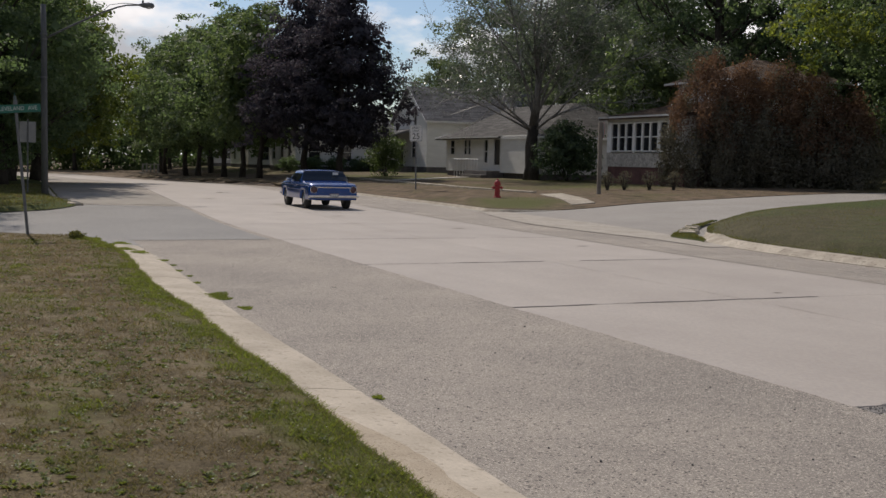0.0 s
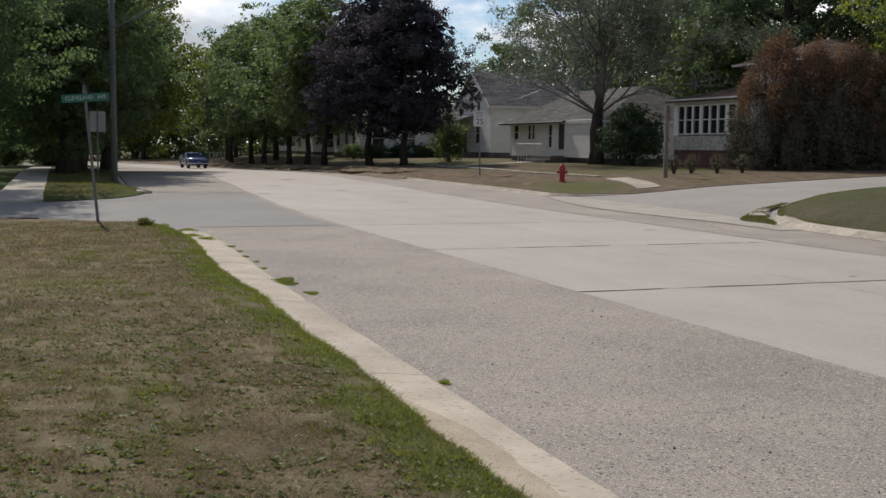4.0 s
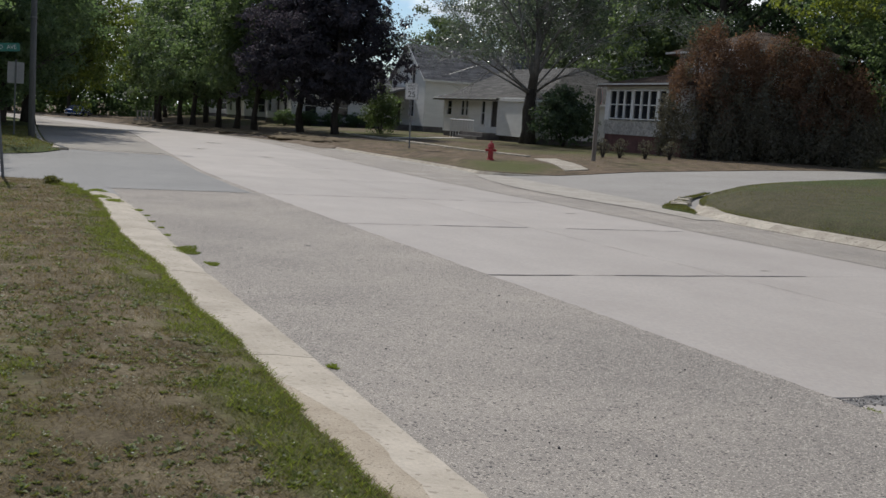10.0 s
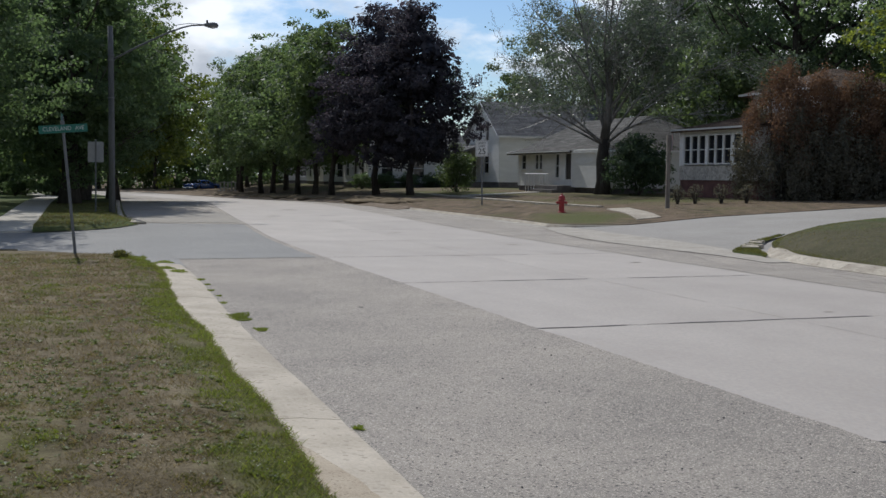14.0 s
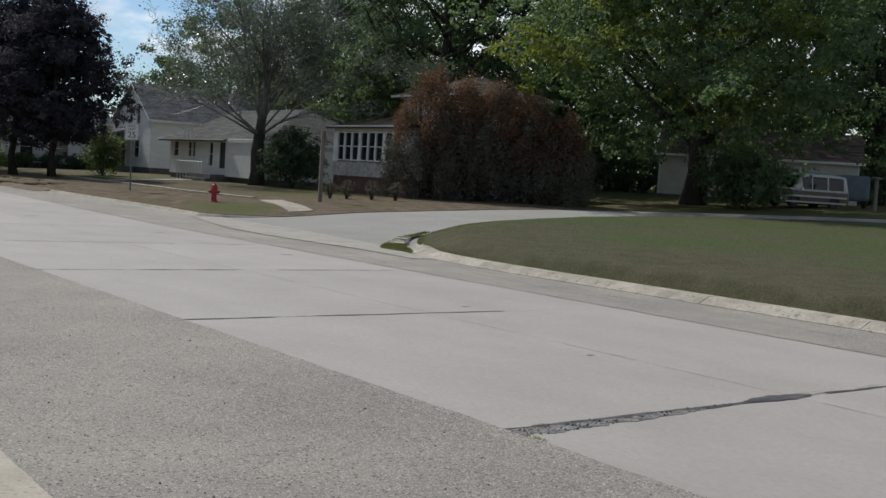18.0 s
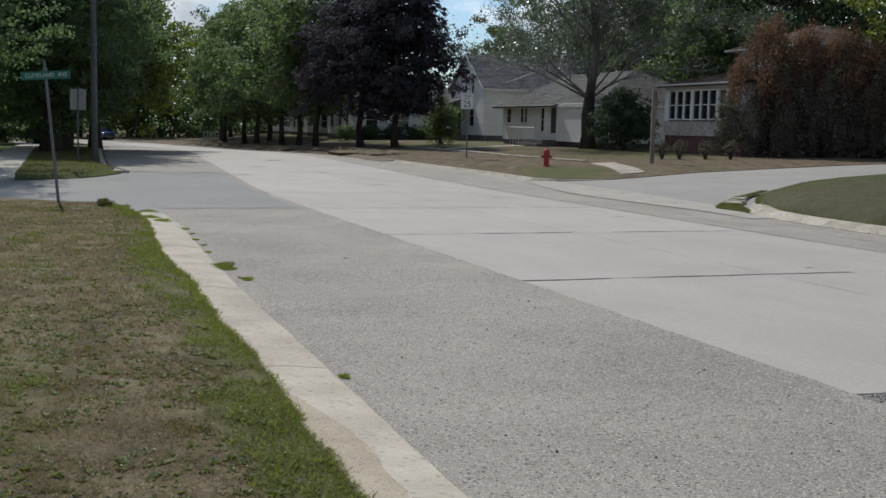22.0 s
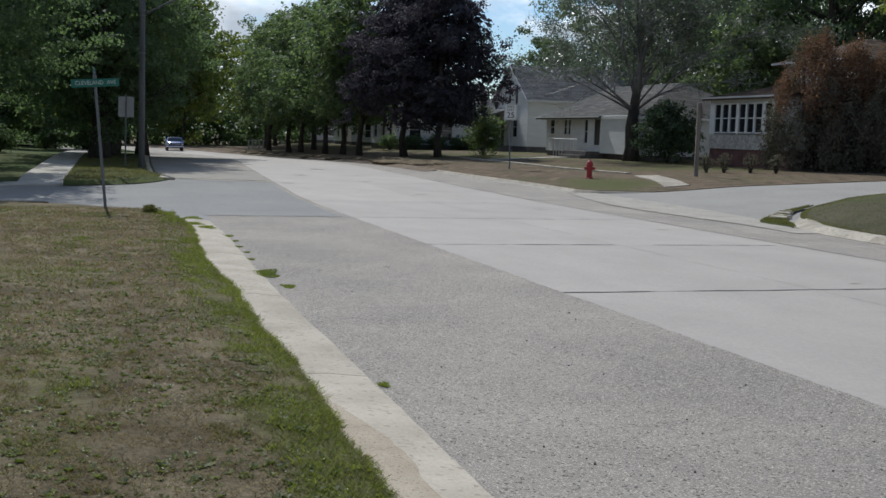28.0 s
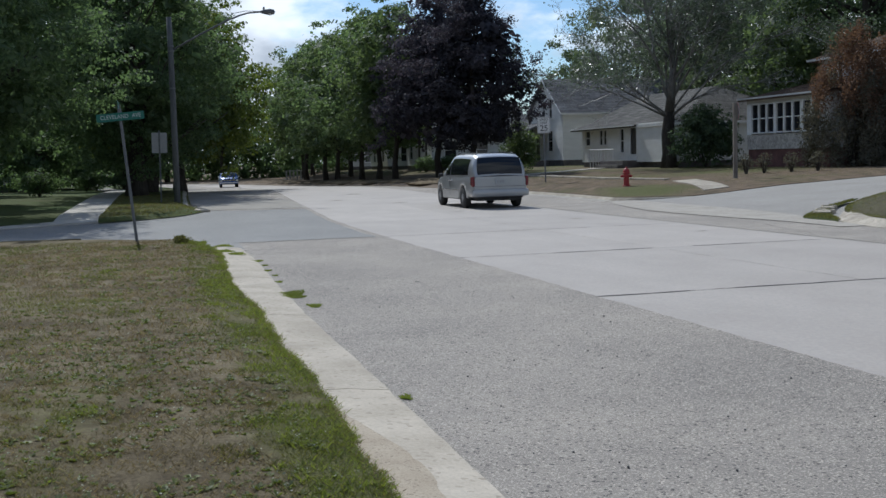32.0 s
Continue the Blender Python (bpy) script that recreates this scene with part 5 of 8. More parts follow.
def bare_tree(m):
    """A half-bare tree: a stout trunk, a fan of steep grey stems, fine twigs, thin leaves."""
    rng = np.random.default_rng(81)
    thing = tagged(empty("half_bare_tree", m), "half-bare grey tree with thin leaves before the white house", "tree")
    bm = bmesh.new()
    stem = [Vector(q) for q in ((0, 0, -0.3), (0.05, 0, 0.9), (0.0, 0.1, 2.2), (0.1, 0.0, 3.6), (0.3, -0.1, 6.2), (0.2, 0.1, 9.2), (0.5, 0.0, 12.5), (0.4, 0.2, 15.5))]
    tube(bm, stem[:4], [0.62, 0.45, 0.4, 0.33], 10)
    part("trunk", bm, BARK, thing, smooth=True)
    bm, heavy = bmesh.new(), bmesh.new()
    tube(heavy, stem[3:], [0.33, 0.21, 0.13, 0.07, 0.015], 8)
    tips = []

    def grow(o, d, length, r, level, droop):
        n = (6, 4, 3, 2)[level]
        pts = [o]
        for i in range(n):
            d = (d + Vector((rng.normal(), rng.normal(), rng.normal() * 0.6)) * (0.12, 0.18, 0.22, 0.25)[level] + Vector((0, 0, droop))).normalized()
            pts.append(pts[-1] + d * (length / n))
        tube(bm if level else heavy, pts, [r * (1 - 0.85 * i / n) for i in range(n + 1)], (6, 5, 4, 3)[level], False)
        if level == 3:
            tips.append(pts[-1])
            return
        for q in range((13, 8, 5)[level]):
            t = 0.22 + 0.78 * (q + rng.random()) / (13, 8, 5)[level]
            i = min(n - 1, int(t * n))
            p = pts[i].lerp(pts[i + 1], t * n - i)
            e = (pts[i + 1] - pts[i]).normalized()
            side = Vector((rng.normal(), rng.normal(), rng.normal() * 0.7))
            side = (side - e * side.dot(e)).normalized()
            grow(p, (e * rng.uniform(0.5, 0.9) + side * rng.uniform(0.5, 0.9)).normalized(), length * rng.uniform(0.24, 0.4) * (1.15 - 0.5 * t), max(0.011, r * (0.5 - 0.25 * t)), level + 1, 0.02)

    for k in range(20):
        az = k * 2.399 + rng.normal() * 0.2
        rise = (3.0, 1.45, 1.0, 2.1)[k % 4]
        d = Vector((math.cos(az), math.sin(az), rise)).normalized()
        z = 3.2 + 5.2 * (k / 19) ** 1.3
        i = max(j for j in range(7) if stem[j].z <= z)
        o = stem[i].lerp(stem[i + 1], (z - stem[i].z) / (stem[i + 1].z - stem[i].z))
        grow(o, d, (rng.uniform(12.0, 14.5) if rise > 1.5 else rng.uniform(9.5, 11.5)) * (1 - 0.03 * z), rng.uniform(0.06, 0.1), 0, 0.04)
    for az, length in ((158, 10.0), (-26, 12.0), (-60, 8.0), (115, 8.5), (190, 8.5)):
        d = Vector((math.cos(radians(az)), math.sin(radians(az)), 0.85)).normalized()
        grow(Vector((0.08, 0.02, 3.2)), d, length, 0.075, 0, -0.07)
    part("limbwork", heavy, BARK_LIMB, thing, "dark grey forking boughs", smooth=True)
    part("branchwork", bm, BARK_GREY, thing, "bare grey branches and twigs")
    c = np.array([tuple(t) for t in tips])
    c = c[(c[:, 2] < 11.5 + 1.5 * np.sin(c[:, 0] * 1.3 + c[:, 1])) & (c[:, 2] > 5.4) & (np.array([nz(q[0], q[1] + q[2] * 1.3, 0.42, 3.0) for q in c]) + 0.3 * rng.random(len(c)) > 0.16)]
    p = np.repeat(c, 10, axis=0) + rng.normal(size=(len(c) * 10, 3)) * 0.36
    v, f = cards(rng, p, 0.115)
    arrays_obj("thin_leaves", v, f, LEAF_SPARSE, thing)
    return thing


bare_tree(pose(33.9, 65.0, 0.62))


def cedar(m, height, r, seed, name="dying_cedar"):
    """A browned cedar of many upright plumes, darker and greener low down."""
    rng = np.random.default_rng(seed)
    thing = tagged(empty(name, m), "browned dying cedar shrub in a merged row", "shrub", "row of cedars")
    for k in range(6):
        a = k * 1.05
        part("stem", tube_bm([(0.1 * math.cos(a), 0.1 * math.sin(a), -0.2), (0.25 * r * math.cos(a), 0.25 * r * math.sin(a), height * 0.4), (0.3 * r * math.cos(a), 0.3 * r * math.sin(a), height * 0.8)], [0.1, 0.07, 0.02], 5), BARK, thing)
    brown, green = [], []
    for k in range(74):
        h = 0.03 + 0.9 * (k / 73) ** 1.05
        a = k * 2.39996 + rng.normal() * 0.3
        prof = 0.95 if h < 0.3 else max(0.04, (1 - ((h - 0.3) / 0.7) ** 1.9))
        d = r * prof * rng.uniform(0.62, 0.96)
        s = rng.uniform(0.3, 0.48) * (1.15 - 0.45 * h)
        z = h * height
        (brown if h + rng.normal() * 0.15 > 0.5 else green).append((d * math.cos(a), d * math.sin(a), z + 0.2, s, s, s * rng.uniform(1.7, 2.6)))
    brown += [(0, 0, height * 0.86, 0.34, 0.34, height * 0.13), (0.25, 0.1, height * 0.8, 0.4, 0.4, height * 0.12)]
    green += [(0, 0, height * 0.24, r * 0.82, r * 0.82, height * 0.25)]
    brown += [(0, 0, height * 0.55, r * 0.55, r * 0.55, height * 0.25)]
    for mat, blobs, label in ((LEAF_BROWN, brown, "rust-brown dead sprays"), (LEAF_CEDAR, green, "dark green lower sprays")):
        v, f = leaf_cloud(rng, blobs, 11.0, 0.1, 18, 0.1, 1.9)
        arrays_obj("foliage", v, f, mat, thing)["label"] = label
    return thing


for k, (x, y, h, r) in enumerate(((36.5, 49.7, 6.95, 2.6), (37.95, 48.6, 6.5, 2.1), (39.5, 47.5, 6.4, 2.0), (40.85, 46.3, 5.8, 1.9), (42.2, 45.0, 4.6, 1.7))):
    cedar(pose(x, y, land(x) - 0.05), h, r, 90 + k)


def shrub(name, m, r, h, leaf, seed, label, size=0.12, density=14, blobs=None):
    rng = np.random.default_rng(seed)
    thing = tagged(empty(name, m), label, "shrub")
    for k in range(7):
        a = k * 0.9
        part("stem", tube_bm([(0, 0, -0.1), (0.4 * r * math.cos(a), 0.4 * r * math.sin(a), h * 0.5), (0.75 * r * math.cos(a), 0.75 * r * math.sin(a), h * 0.85)], [0.035, 0.022, 0.006], 4), BARK, thing)
    v, f = leaf_cloud(rng, blobs or [(0, 0, h * 0.52, r, r, h * 0.5)] + [(math.cos(k * 1.3) * r * 0.5, math.sin(k * 1.3) * r * 0.5, h * (0.5 + 0.25 * (k % 2)), r * 0.5, r * 0.5, h * 0.3) for k in range(5)], density, size)
    arrays_obj("foliage", v, f, leaf, thing)
    return thing


shrub("evergreen_bush", pose(34.9, 62.0, 0.66), 2.0, 3.5, LEAF_TALL, 101, "large dark green bush beside the white house", 0.16, 9)
shrub("dark_bush", pose(50.3, 39.1, land(50.3)), 2.3, 3.2, LEAF_DEEP, 102, "dark leafy bush beside the parked wagon", 0.16, 8)
red1 = shrub("red_bush", pose(28.6, 46.85, 0.52), 0.38, 0.95, LEAF_CEDAR, 103, "thin reddish bush on the dry verge", 0.05, 9)
copy_thing(red1, pose(29.4, 46.6, 0.54, 0, 0, 120))
copy_thing(red1, pose(30.6, 46.2, 0.56, 0, 0, 40))
copy_thing(red1, pose(31.75, 45.8, 0.58, 0, 0, 200))
shrub("bright_bush", pose(28.6, 78.5, 0.5), 1.3, 3.4, LEAF_MID, 104, "bright yellow-green bush by the front walk", 0.14, 9)
hedge = shrub("round_hedge", pose(28.4, 96.3, 0.5), 1.0, 1.3, LEAF_DEEP, 105, "clipped dark round bush below the windows", 0.1, 14)
for x, y in ((26.2, 96.6), (30.4, 96.2), (32.6, 96.4), (34.5, 96.3)):
    copy_thing(hedge, pose(x, y, 0.5, 0, 0, x * 40))
copy_thing(hedge, pose(-4.2, 66, 0.2, 0, 0, 30))
copy_thing(hedge, pose(-7.5, 64, 0.2, 0, 0, 100))
for x, y in ((-3.0, 99.5), (-2.2, 100.0), (0.1, 99.5), (0.9, 99.8)):
    copy_thing(hedge, pose(x, y, 0.2, 0, 0, x * 70))
scrub = shrub("shaded_scrub", pose(-6.5, 96, 0.2), 2.2, 4.2, LEAF_DEEP, 108, "tall shaded bush behind the west lawns", 0.2, 5)
for x, y in ((-10, 90), (-12, 80), (-3.5, 111), (0.5, 108), (-15, 74), (-8, 102)):
    copy_thing(scrub, pose(x, y, 0.2, 0, 0, x * 33))
weed = shrub("kerb_weed", pose(1.75, 23.2, 0.08), 0.1, 0.15, GRASS_GREEN, 106, "low green weed at the lawn corner", 0.035, 70)
bush_row = shrub("garden_scrub", pose(50, 55.5, land(50)), 1.4, 2.2, LEAF_LIGHT, 107, "loose pale scrub behind the cedars", 0.12, 9)
copy_thing(bush_row, pose(53, 57, land(53), 0, 0, 90))


# ---- houses ----
def lap_wall(name, parent, p, q, z0, z1, mat, openings=(), lap=0.13, thick=0.16, gable=None):
    """A lapped-board wall from p to q (outer face to the right of p->q); openings (s0, s1, z0, z1) go through. gable: ridge height."""
    p, q = Vector(p), Vector(q)
    length = (q - p).length
    d = (q - p) / length
    nrm = Vector((d.y, -d.x))
    bm = bmesh.new()

    def width_at(z):
        if gable is None or z <= z1:
            return 0.0, length
        f = (z - z1) / (gable - z1)
        return length * f / 2, length * (1 - f / 2)

    def quad(a, b, c, e):
        bm.faces.new([bm.verts.new(v) for v in (a, b, c, e)])

    def at(s, z, out):
        return Vector((p.x + d.x * s + nrm.x * out, p.y + d.y * s + nrm.y * out, z))

    top = gable if gable else z1
    rows = int((top - z0) / lap)
    for r in range(rows):
        a, b = z0 + r * (top - z0) / rows, z0 + (r + 1) * (top - z0) / rows
        cuts = [(o[0], o[1]) for o in openings if o[2] < (a + b) / 2 < o[3]]
        (lo_a, hi_a), (lo_b, hi_b) = width_at(a), width_at(b)
        marks = sorted({e for o in openings for e in o[:2] if lo_b + 0.01 < e < hi_b - 0.01})
        low, high = [lo_a, *marks, hi_a], [lo_b, *marks, hi_b]
        for k in range(len(low) - 1):
            if any(c0 - 0.001 < (high[k] + high[k + 1]) / 2 < c1 + 0.001 for c0, c1 in cuts):
                continue
            s0, s1, t0, t1 = low[k], low[k + 1], high[k], high[k + 1]
            quad(at(s0, a, 0.022), at(s1, a, 0.022), at(t1, b, 0.004), at(t0, b, 0.004))
            quad(at(s0, a, 0.004), at(s1, a, 0.004), at(s1, a, 0.022), at(s0, a, 0.022))
            quad(at(s1, a, -thick), at(s0, a, -thick), at(t0, b, -thick), at(t1, b, -thick))
            quad(at(t0, b, -thick), at(s0, a, -thick), at(s0, a, 0.004), at(t0, b, 0.004))
            quad(at(s1, a, -thick), at(t1, b, -thick), at(t1, b, 0.004), at(s1, a, 0.004))
    bmesh.ops.remove_doubles(bm, verts=bm.verts, dist=1e-4)
    ob = part(name, bm, mat, parent)
    return ob, at


def window(parent, at, s0, s1, z0, z1, name="window", bars=(1, 1), frame_mat=None, wide=0.09):
    """A framed window with a sill and separate panes, set into a wall's opening."""
    bm = bmesh.new()

    def block(a, b, c, e, o0, o1):
        vs = [bm.verts.new(at(s, z, o)) for o in (o0, o1) for s, z in ((a, c), (b, c), (b, e), (a, e))]
        for f in ((0, 1, 2, 3), (7, 6, 5, 4), (0, 4, 5, 1), (1, 5, 6, 2), (2, 6, 7, 3), (3, 7, 4, 0)):
            bm.faces.new([vs[i] for i in f])

    w = wide
    block(s0 - w, s0 + 0.03, z0 - w, z1 + w, -0.1, 0.045)
    block(s1 - 0.03, s1 + w, z0 - w, z1 + w, -0.1, 0.045)
    block(s0, s1, z1 - 0.03, z1 + w, -0.1, 0.05)
    for i in range(1, bars[0] + 1):
        s = s0 + (s1 - s0) * i / (bars[0] + 1)
        block(s - 0.02, s + 0.02, z0, z1, -0.07, -0.01)
    for i in range(1, bars[1] + 1):
        z = z0 + (z1 - z0) * i / (bars[1] + 1)
        block(s0, s1, z - 0.025, z + 0.025, -0.075, -0.005)
    bmesh.ops.recalc_face_normals(bm, faces=bm.faces)
    win = part(name, bm, frame_mat or TRIM, parent)
    bm = bmesh.new()
    block(s0 - w - 0.04, s1 + w + 0.04, z0 - w, z0 + 0.03, -0.1, 0.09)
    bmesh.ops.recalc_face_normals(bm, faces=bm.faces)
    part("sill", bm, TRIM, win)
    for i in range(bars[0] + 1):
        for j in range(bars[1] + 1):
            bm = bmesh.new()
            a, b = s0 + (s1 - s0) * i / (bars[0] + 1), s0 + (s1 - s0) * (i + 1) / (bars[0] + 1)
            c, e = z0 + (z1 - z0) * j / (bars[1] + 1), z0 + (z1 - z0) * (j + 1) / (bars[1] + 1)
            block(a, b, c, e, -0.055, -0.045)
            bmesh.ops.recalc_face_normals(bm, faces=bm.faces)
            part("pane", bm, PANE, win)
    return win


def door(parent, at, s0, s1, z0, z1, mat=None, name="door"):
    bm = bmesh.new()

    def block(a, b, c, e, o0, o1):
        vs = [bm.verts.new(at(s, z, o)) for o in (o0, o1) for s, z in ((a, c), (b, c), (b, e), (a, e))]
        for f in ((0, 1, 2, 3), (7, 6, 5, 4), (0, 4, 5, 1), (1, 5, 6, 2), (2, 6, 7, 3), (3, 7, 4, 0)):
            bm.faces.new([vs[i] for i in f])

    block(s0, s1, z0, z1, -0.08, -0.03)
    for i in range(2):
        block(s0 + 0.12, s1 - 0.12, z0 + 0.15 + i * (z1 - z0) / 2, z0 + (i + 1) * (z1 - z0) / 2 - 0.1, -0.03, -0.015)
    bmesh.ops.recalc_face_normals(bm, faces=bm.faces)
    ob = part(name, bm, mat or DARK_WOOD, parent)
    bm = bmesh.new()
    block(s0 - 0.1, s0, z0, z1 + 0.1, -0.1, 0.045)
    block(s1, s1 + 0.1, z0, z1 + 0.1, -0.1, 0.045)
    block(s0, s1, z1, z1 + 0.1, -0.1, 0.05)
    bmesh.ops.recalc_face_normals(bm, faces=bm.faces)
    part("door_frame", bm, TRIM, ob)
    bm = bmesh.new()
    block(s1 - 0.14, s1 - 0.08, z0 + 0.95, z0 + 1.05, -0.03, 0.03)
    part("door_handle", bm, CHROME, ob)
    return ob


def roof_plane(bm, a, b, c, d, course=0.16, lift=0.02):
    """Shingle courses over the quad a, b (eave) to d, c (ridge)."""
    a, b, c, d = map(Vector, (a, b, c, d))
    up = (b - a).cross(d - a).normalized()
    if up.z < 0:
        up = -up
    n = max(2, int((d - a).length / course))
    for i in range(n):
        t0, t1 = i / n, (i + 1) / n + 0.3 / n
        p, q, r, s = a.lerp(d, t0) + up * lift, b.lerp(c, t0) + up * lift, b.lerp(c, min(1, t1)) + up * 0.004, a.lerp(d, min(1, t1)) + up * 0.004
        m = max(1, int((q - p).length / 0.9))
        for k in range(m):
            e, f = p.lerp(q, k / m), p.lerp(q, (k + 1) / m)
            g, h = s.lerp(r, (k + 1) / m), s.lerp(r, k / m)
            vs = [bm.verts.new(v) for v in (e, f, g, h)]
            bm.faces.new(vs)
            lo = [bm.verts.new(v - up * lift) for v in (e, f)]
            bm.faces.new((vs[0], lo[0], lo[1], vs[1]))
    base = [bm.verts.new(v - up * 0.05) for v in (a, b, c, d)]
    under = [bm.verts.new(v - up * 0.14) for v in (a, b, c, d)]
    bm.faces.new(base)
    bm.faces.new(under[::-1])
    for k in range(4):
        bm.faces.new((base[k], under[k], under[(k + 1) % 4], base[(k + 1) % 4]))


def fascia(parent, pts, h=0.16, t=0.03, mat=None):
    bm = bmesh.new()
    for a, b in zip(pts, pts[1:]):
        a, b = Vector(a), Vector(b)
        d = (b - a).normalized()
        side = Vector((-d.y, d.x, 0)).normalized() * t
        vs = [bm.verts.new(v) for v in (a - side, b - side, b + side, a + side)]
        lo = [bm.verts.new(v.co - Vector((0, 0, h))) for v in vs]
        bm.faces.new(vs)
        bm.faces.new(lo[::-1])
        for k in range(4):
            bm.faces.new((vs[k], lo[k], lo[(k + 1) % 4], vs[(k + 1) % 4]))
    bmesh.ops.recalc_face_normals(bm, faces=bm.faces)
    return part("fascia", bm, mat or TRIM, parent)


def gable_house(name, x0, x1, y0, y1, zg, eave, ridge, axis, wall, shingle, label, front=(), south=(), over=0.35, plinth=0.4, hip=0.0):
    """A gabled house; axis 'x' or 'y' is the ridge's direction. front: openings of the west wall, south: of the wall that faces down the street."""
    house = tagged(empty(name), label, "house")
    bm = bmesh.new()
    box(bm, x0 + 0.03, y0 + 0.03, zg - 0.6, x1 - 0.03, y1 - 0.03, zg + plinth)
    part("foundation", bm, FOUNDATION, house)
    z0 = zg + plinth
    sides = {"west": ((x0, y1), (x0, y0)), "south": ((x0, y0), (x1, y0)), "east": ((x1, y0), (x1, y1)), "north": ((x1, y1), (x0, y1))}
    for key, (p, q) in sides.items():
        gab = ridge - 0.1 if (axis == "x" and key in ("west", "east")) or (axis == "y" and key in ("south", "north")) else None
        if hip and key == "south":
            gab = None
        items = front if key == "west" else south if key == "south" else ()
        ob, at = lap_wall("wall", house, p, q, z0, eave, wall, [i[1:5] for i in items], gable=gab)
        for it in items:
            if it[0] == "door":
                door(house, at, *it[1:5])
            else:
                window(house, at, *it[1:5], bars=it[5] if len(it) > 5 else (0, 1))
        part("corner_board", box_bm(p[0] - 0.05, p[1] - 0.05, z0, p[0] + 0.05, p[1] + 0.05, eave), TRIM, house)
    bm = bmesh.new()
    if axis == "x":
        ym = (y0 + y1) / 2
        drop = (ridge - eave) / (ym - y0) * over
        roof_plane(bm, (x0 - over, y0 - over, eave - drop), (x1 + over, y0 - over, eave - drop), (x1 + over, ym, ridge), (x0 - over, ym, ridge))
        roof_plane(bm, (x0 - over, y1 + over, eave - drop), (x1 + over, y1 + over, eave - drop), (x1 + over, ym, ridge), (x0 - over, ym, ridge))
        part("roof", bm, shingle, house)
        fascia(house, [(x0 - over, y0 - over, eave - drop + 0.02), (x0 - over, ym, ridge + 0.02), (x0 - over, y1 + over, eave - drop + 0.02)])
        fascia(house, [(x0 - over, y0 - over - 0.02, eave - drop), (x1 + over, y0 - over - 0.02, eave - drop)])
    else:
        xm = (x0 + x1) / 2
        drop = (ridge - eave) / (xm - x0) * over
        roof_plane(bm, (x0 - over, y0 - over, eave - drop), (x0 - over, y1 + over, eave - drop), (xm, y1 + over, ridge), (xm, y0 - over + hip, ridge))
        roof_plane(bm, (x1 + over, y0 - over, eave - drop), (x1 + over, y1 + over, eave - drop), (xm, y1 + over, ridge), (xm, y0 - over + hip, ridge))
        if hip:
            roof_plane(bm, (x0 - over, y0 - over, eave - drop), (x1 + over, y0 - over, eave - drop), (xm + 0.05, y0 - over + hip, ridge), (xm - 0.05, y0 - over + hip, ridge))
        part("roof", bm, shingle, house)
        fascia(house, [(x0 - over, y0 - over, eave - drop + 0.02), (xm, y0 - over, (eave - drop if hip else ridge) + 0.02), (x1 + over, y0 - over, eave - drop + 0.02)])
        fascia(house, [(x0 - over - 0.02, y0 - over, eave - drop), (x0 - over - 0.02, y1 + over, eave - drop)])
    return house


# the low white house with its front door
ZB = 0.65
low_house = gable_house("low_house", 34.6, 45.5, 65.0, 80.6, ZB, ZB + 3.05, ZB + 5.5, "y", SIDING, SHINGLE_LIGHT, "low white clapboard house with a light grey roof",
                        front=(("window", 0.6, 1.5, 2.3, 3.4), ("window", 3.2, 3.8, 2.3, 3.4), ("window", 3.95, 4.5, 2.3, 3.4), ("window", 6.85, 7.5, 1.7, 3.4), ("door", 8.6, 9.9, 1.6, 3.45)), hip=5.5)
bm = bmesh.new()
box(bm, 33.2, 70.4, ZB - 0.2, 34.55, 74.2, ZB + 0.5, 0.02)
box(bm, 32.8, 70.4, ZB - 0.2, 33.2, 74.2, ZB + 0.22, 0.02)
part("front_step", bm, FOUNDATION, low_house, "dark front steps")
for k in range(9):
    part("rail_post", tube_bm([(33.3, 72.2 + k * 0.5, ZB - 0.1), (33.3, 72.2 + k * 0.5, ZB + 1.3)], 0.025, 6), TRIM, low_house)
part("hand_rail", tube_bm([(33.3, 72.1, ZB + 1.3), (33.3, 76.3, ZB + 1.3)], 0.03, 6), TRIM, low_house)

bm = bmesh.new()
roof_plane(bm, (34.0, 70.3, ZB + 2.9), (34.0, 81.7, ZB + 2.9), (35.2, 81.7, ZB + 3.26), (35.2, 70.3, ZB + 3.26))
part("porch_roof", bm, SHINGLE_LIGHT, low_house, "pale shingled roof hanging out over the porch")
fascia(low_house, [(33.98, 70.3, ZB + 2.92), (33.98, 81.7, ZB + 2.92), (35.2, 81.7, ZB + 3.28)], 0.06)
lap_wall("bay_wall", low_house, (34.3, 70.4), (34.3, 64.8), ZB + 0.4, ZB + 3.0, SIDING)
lap_wall("bay_wall", low_house, (34.6, 70.4), (34.3, 70.4), ZB + 0.4, ZB + 3.0, SIDING)
part("corner_board", box_bm(34.25, 70.36, ZB + 0.4, 34.35, 70.46, ZB + 3.0), TRIM, low_house)

# the tall white house with the steep gable
ZA = 0.7
tall_house = gable_house("tall_house", 36.8, 50.0, 90.2, 98.4, ZA, ZA + 4.8, ZA + 7.75, "x", SIDING, SHINGLE, "tall white house with a steep grey gable roof",
                         front=(("window", 3.3, 4.05, 5.0, 6.5), ("window", 5.0, 5.75, 4.9, 6.6), ("window", 4.6, 5.8, 2.0, 3.8), ("door", 1.6, 2.6, 1.2, 3.4)), plinth=0.5)
bm = bmesh.new()
roof_plane(bm, (34.4, 93.4, ZA + 3.2), (34.4, 98.7, ZA + 3.2), (36.75, 98.7, ZA + 3.9), (36.75, 93.4, ZA + 3.9))
part("porch_roof", bm, SHINGLE, tall_house, "shallow shingled porch roof")
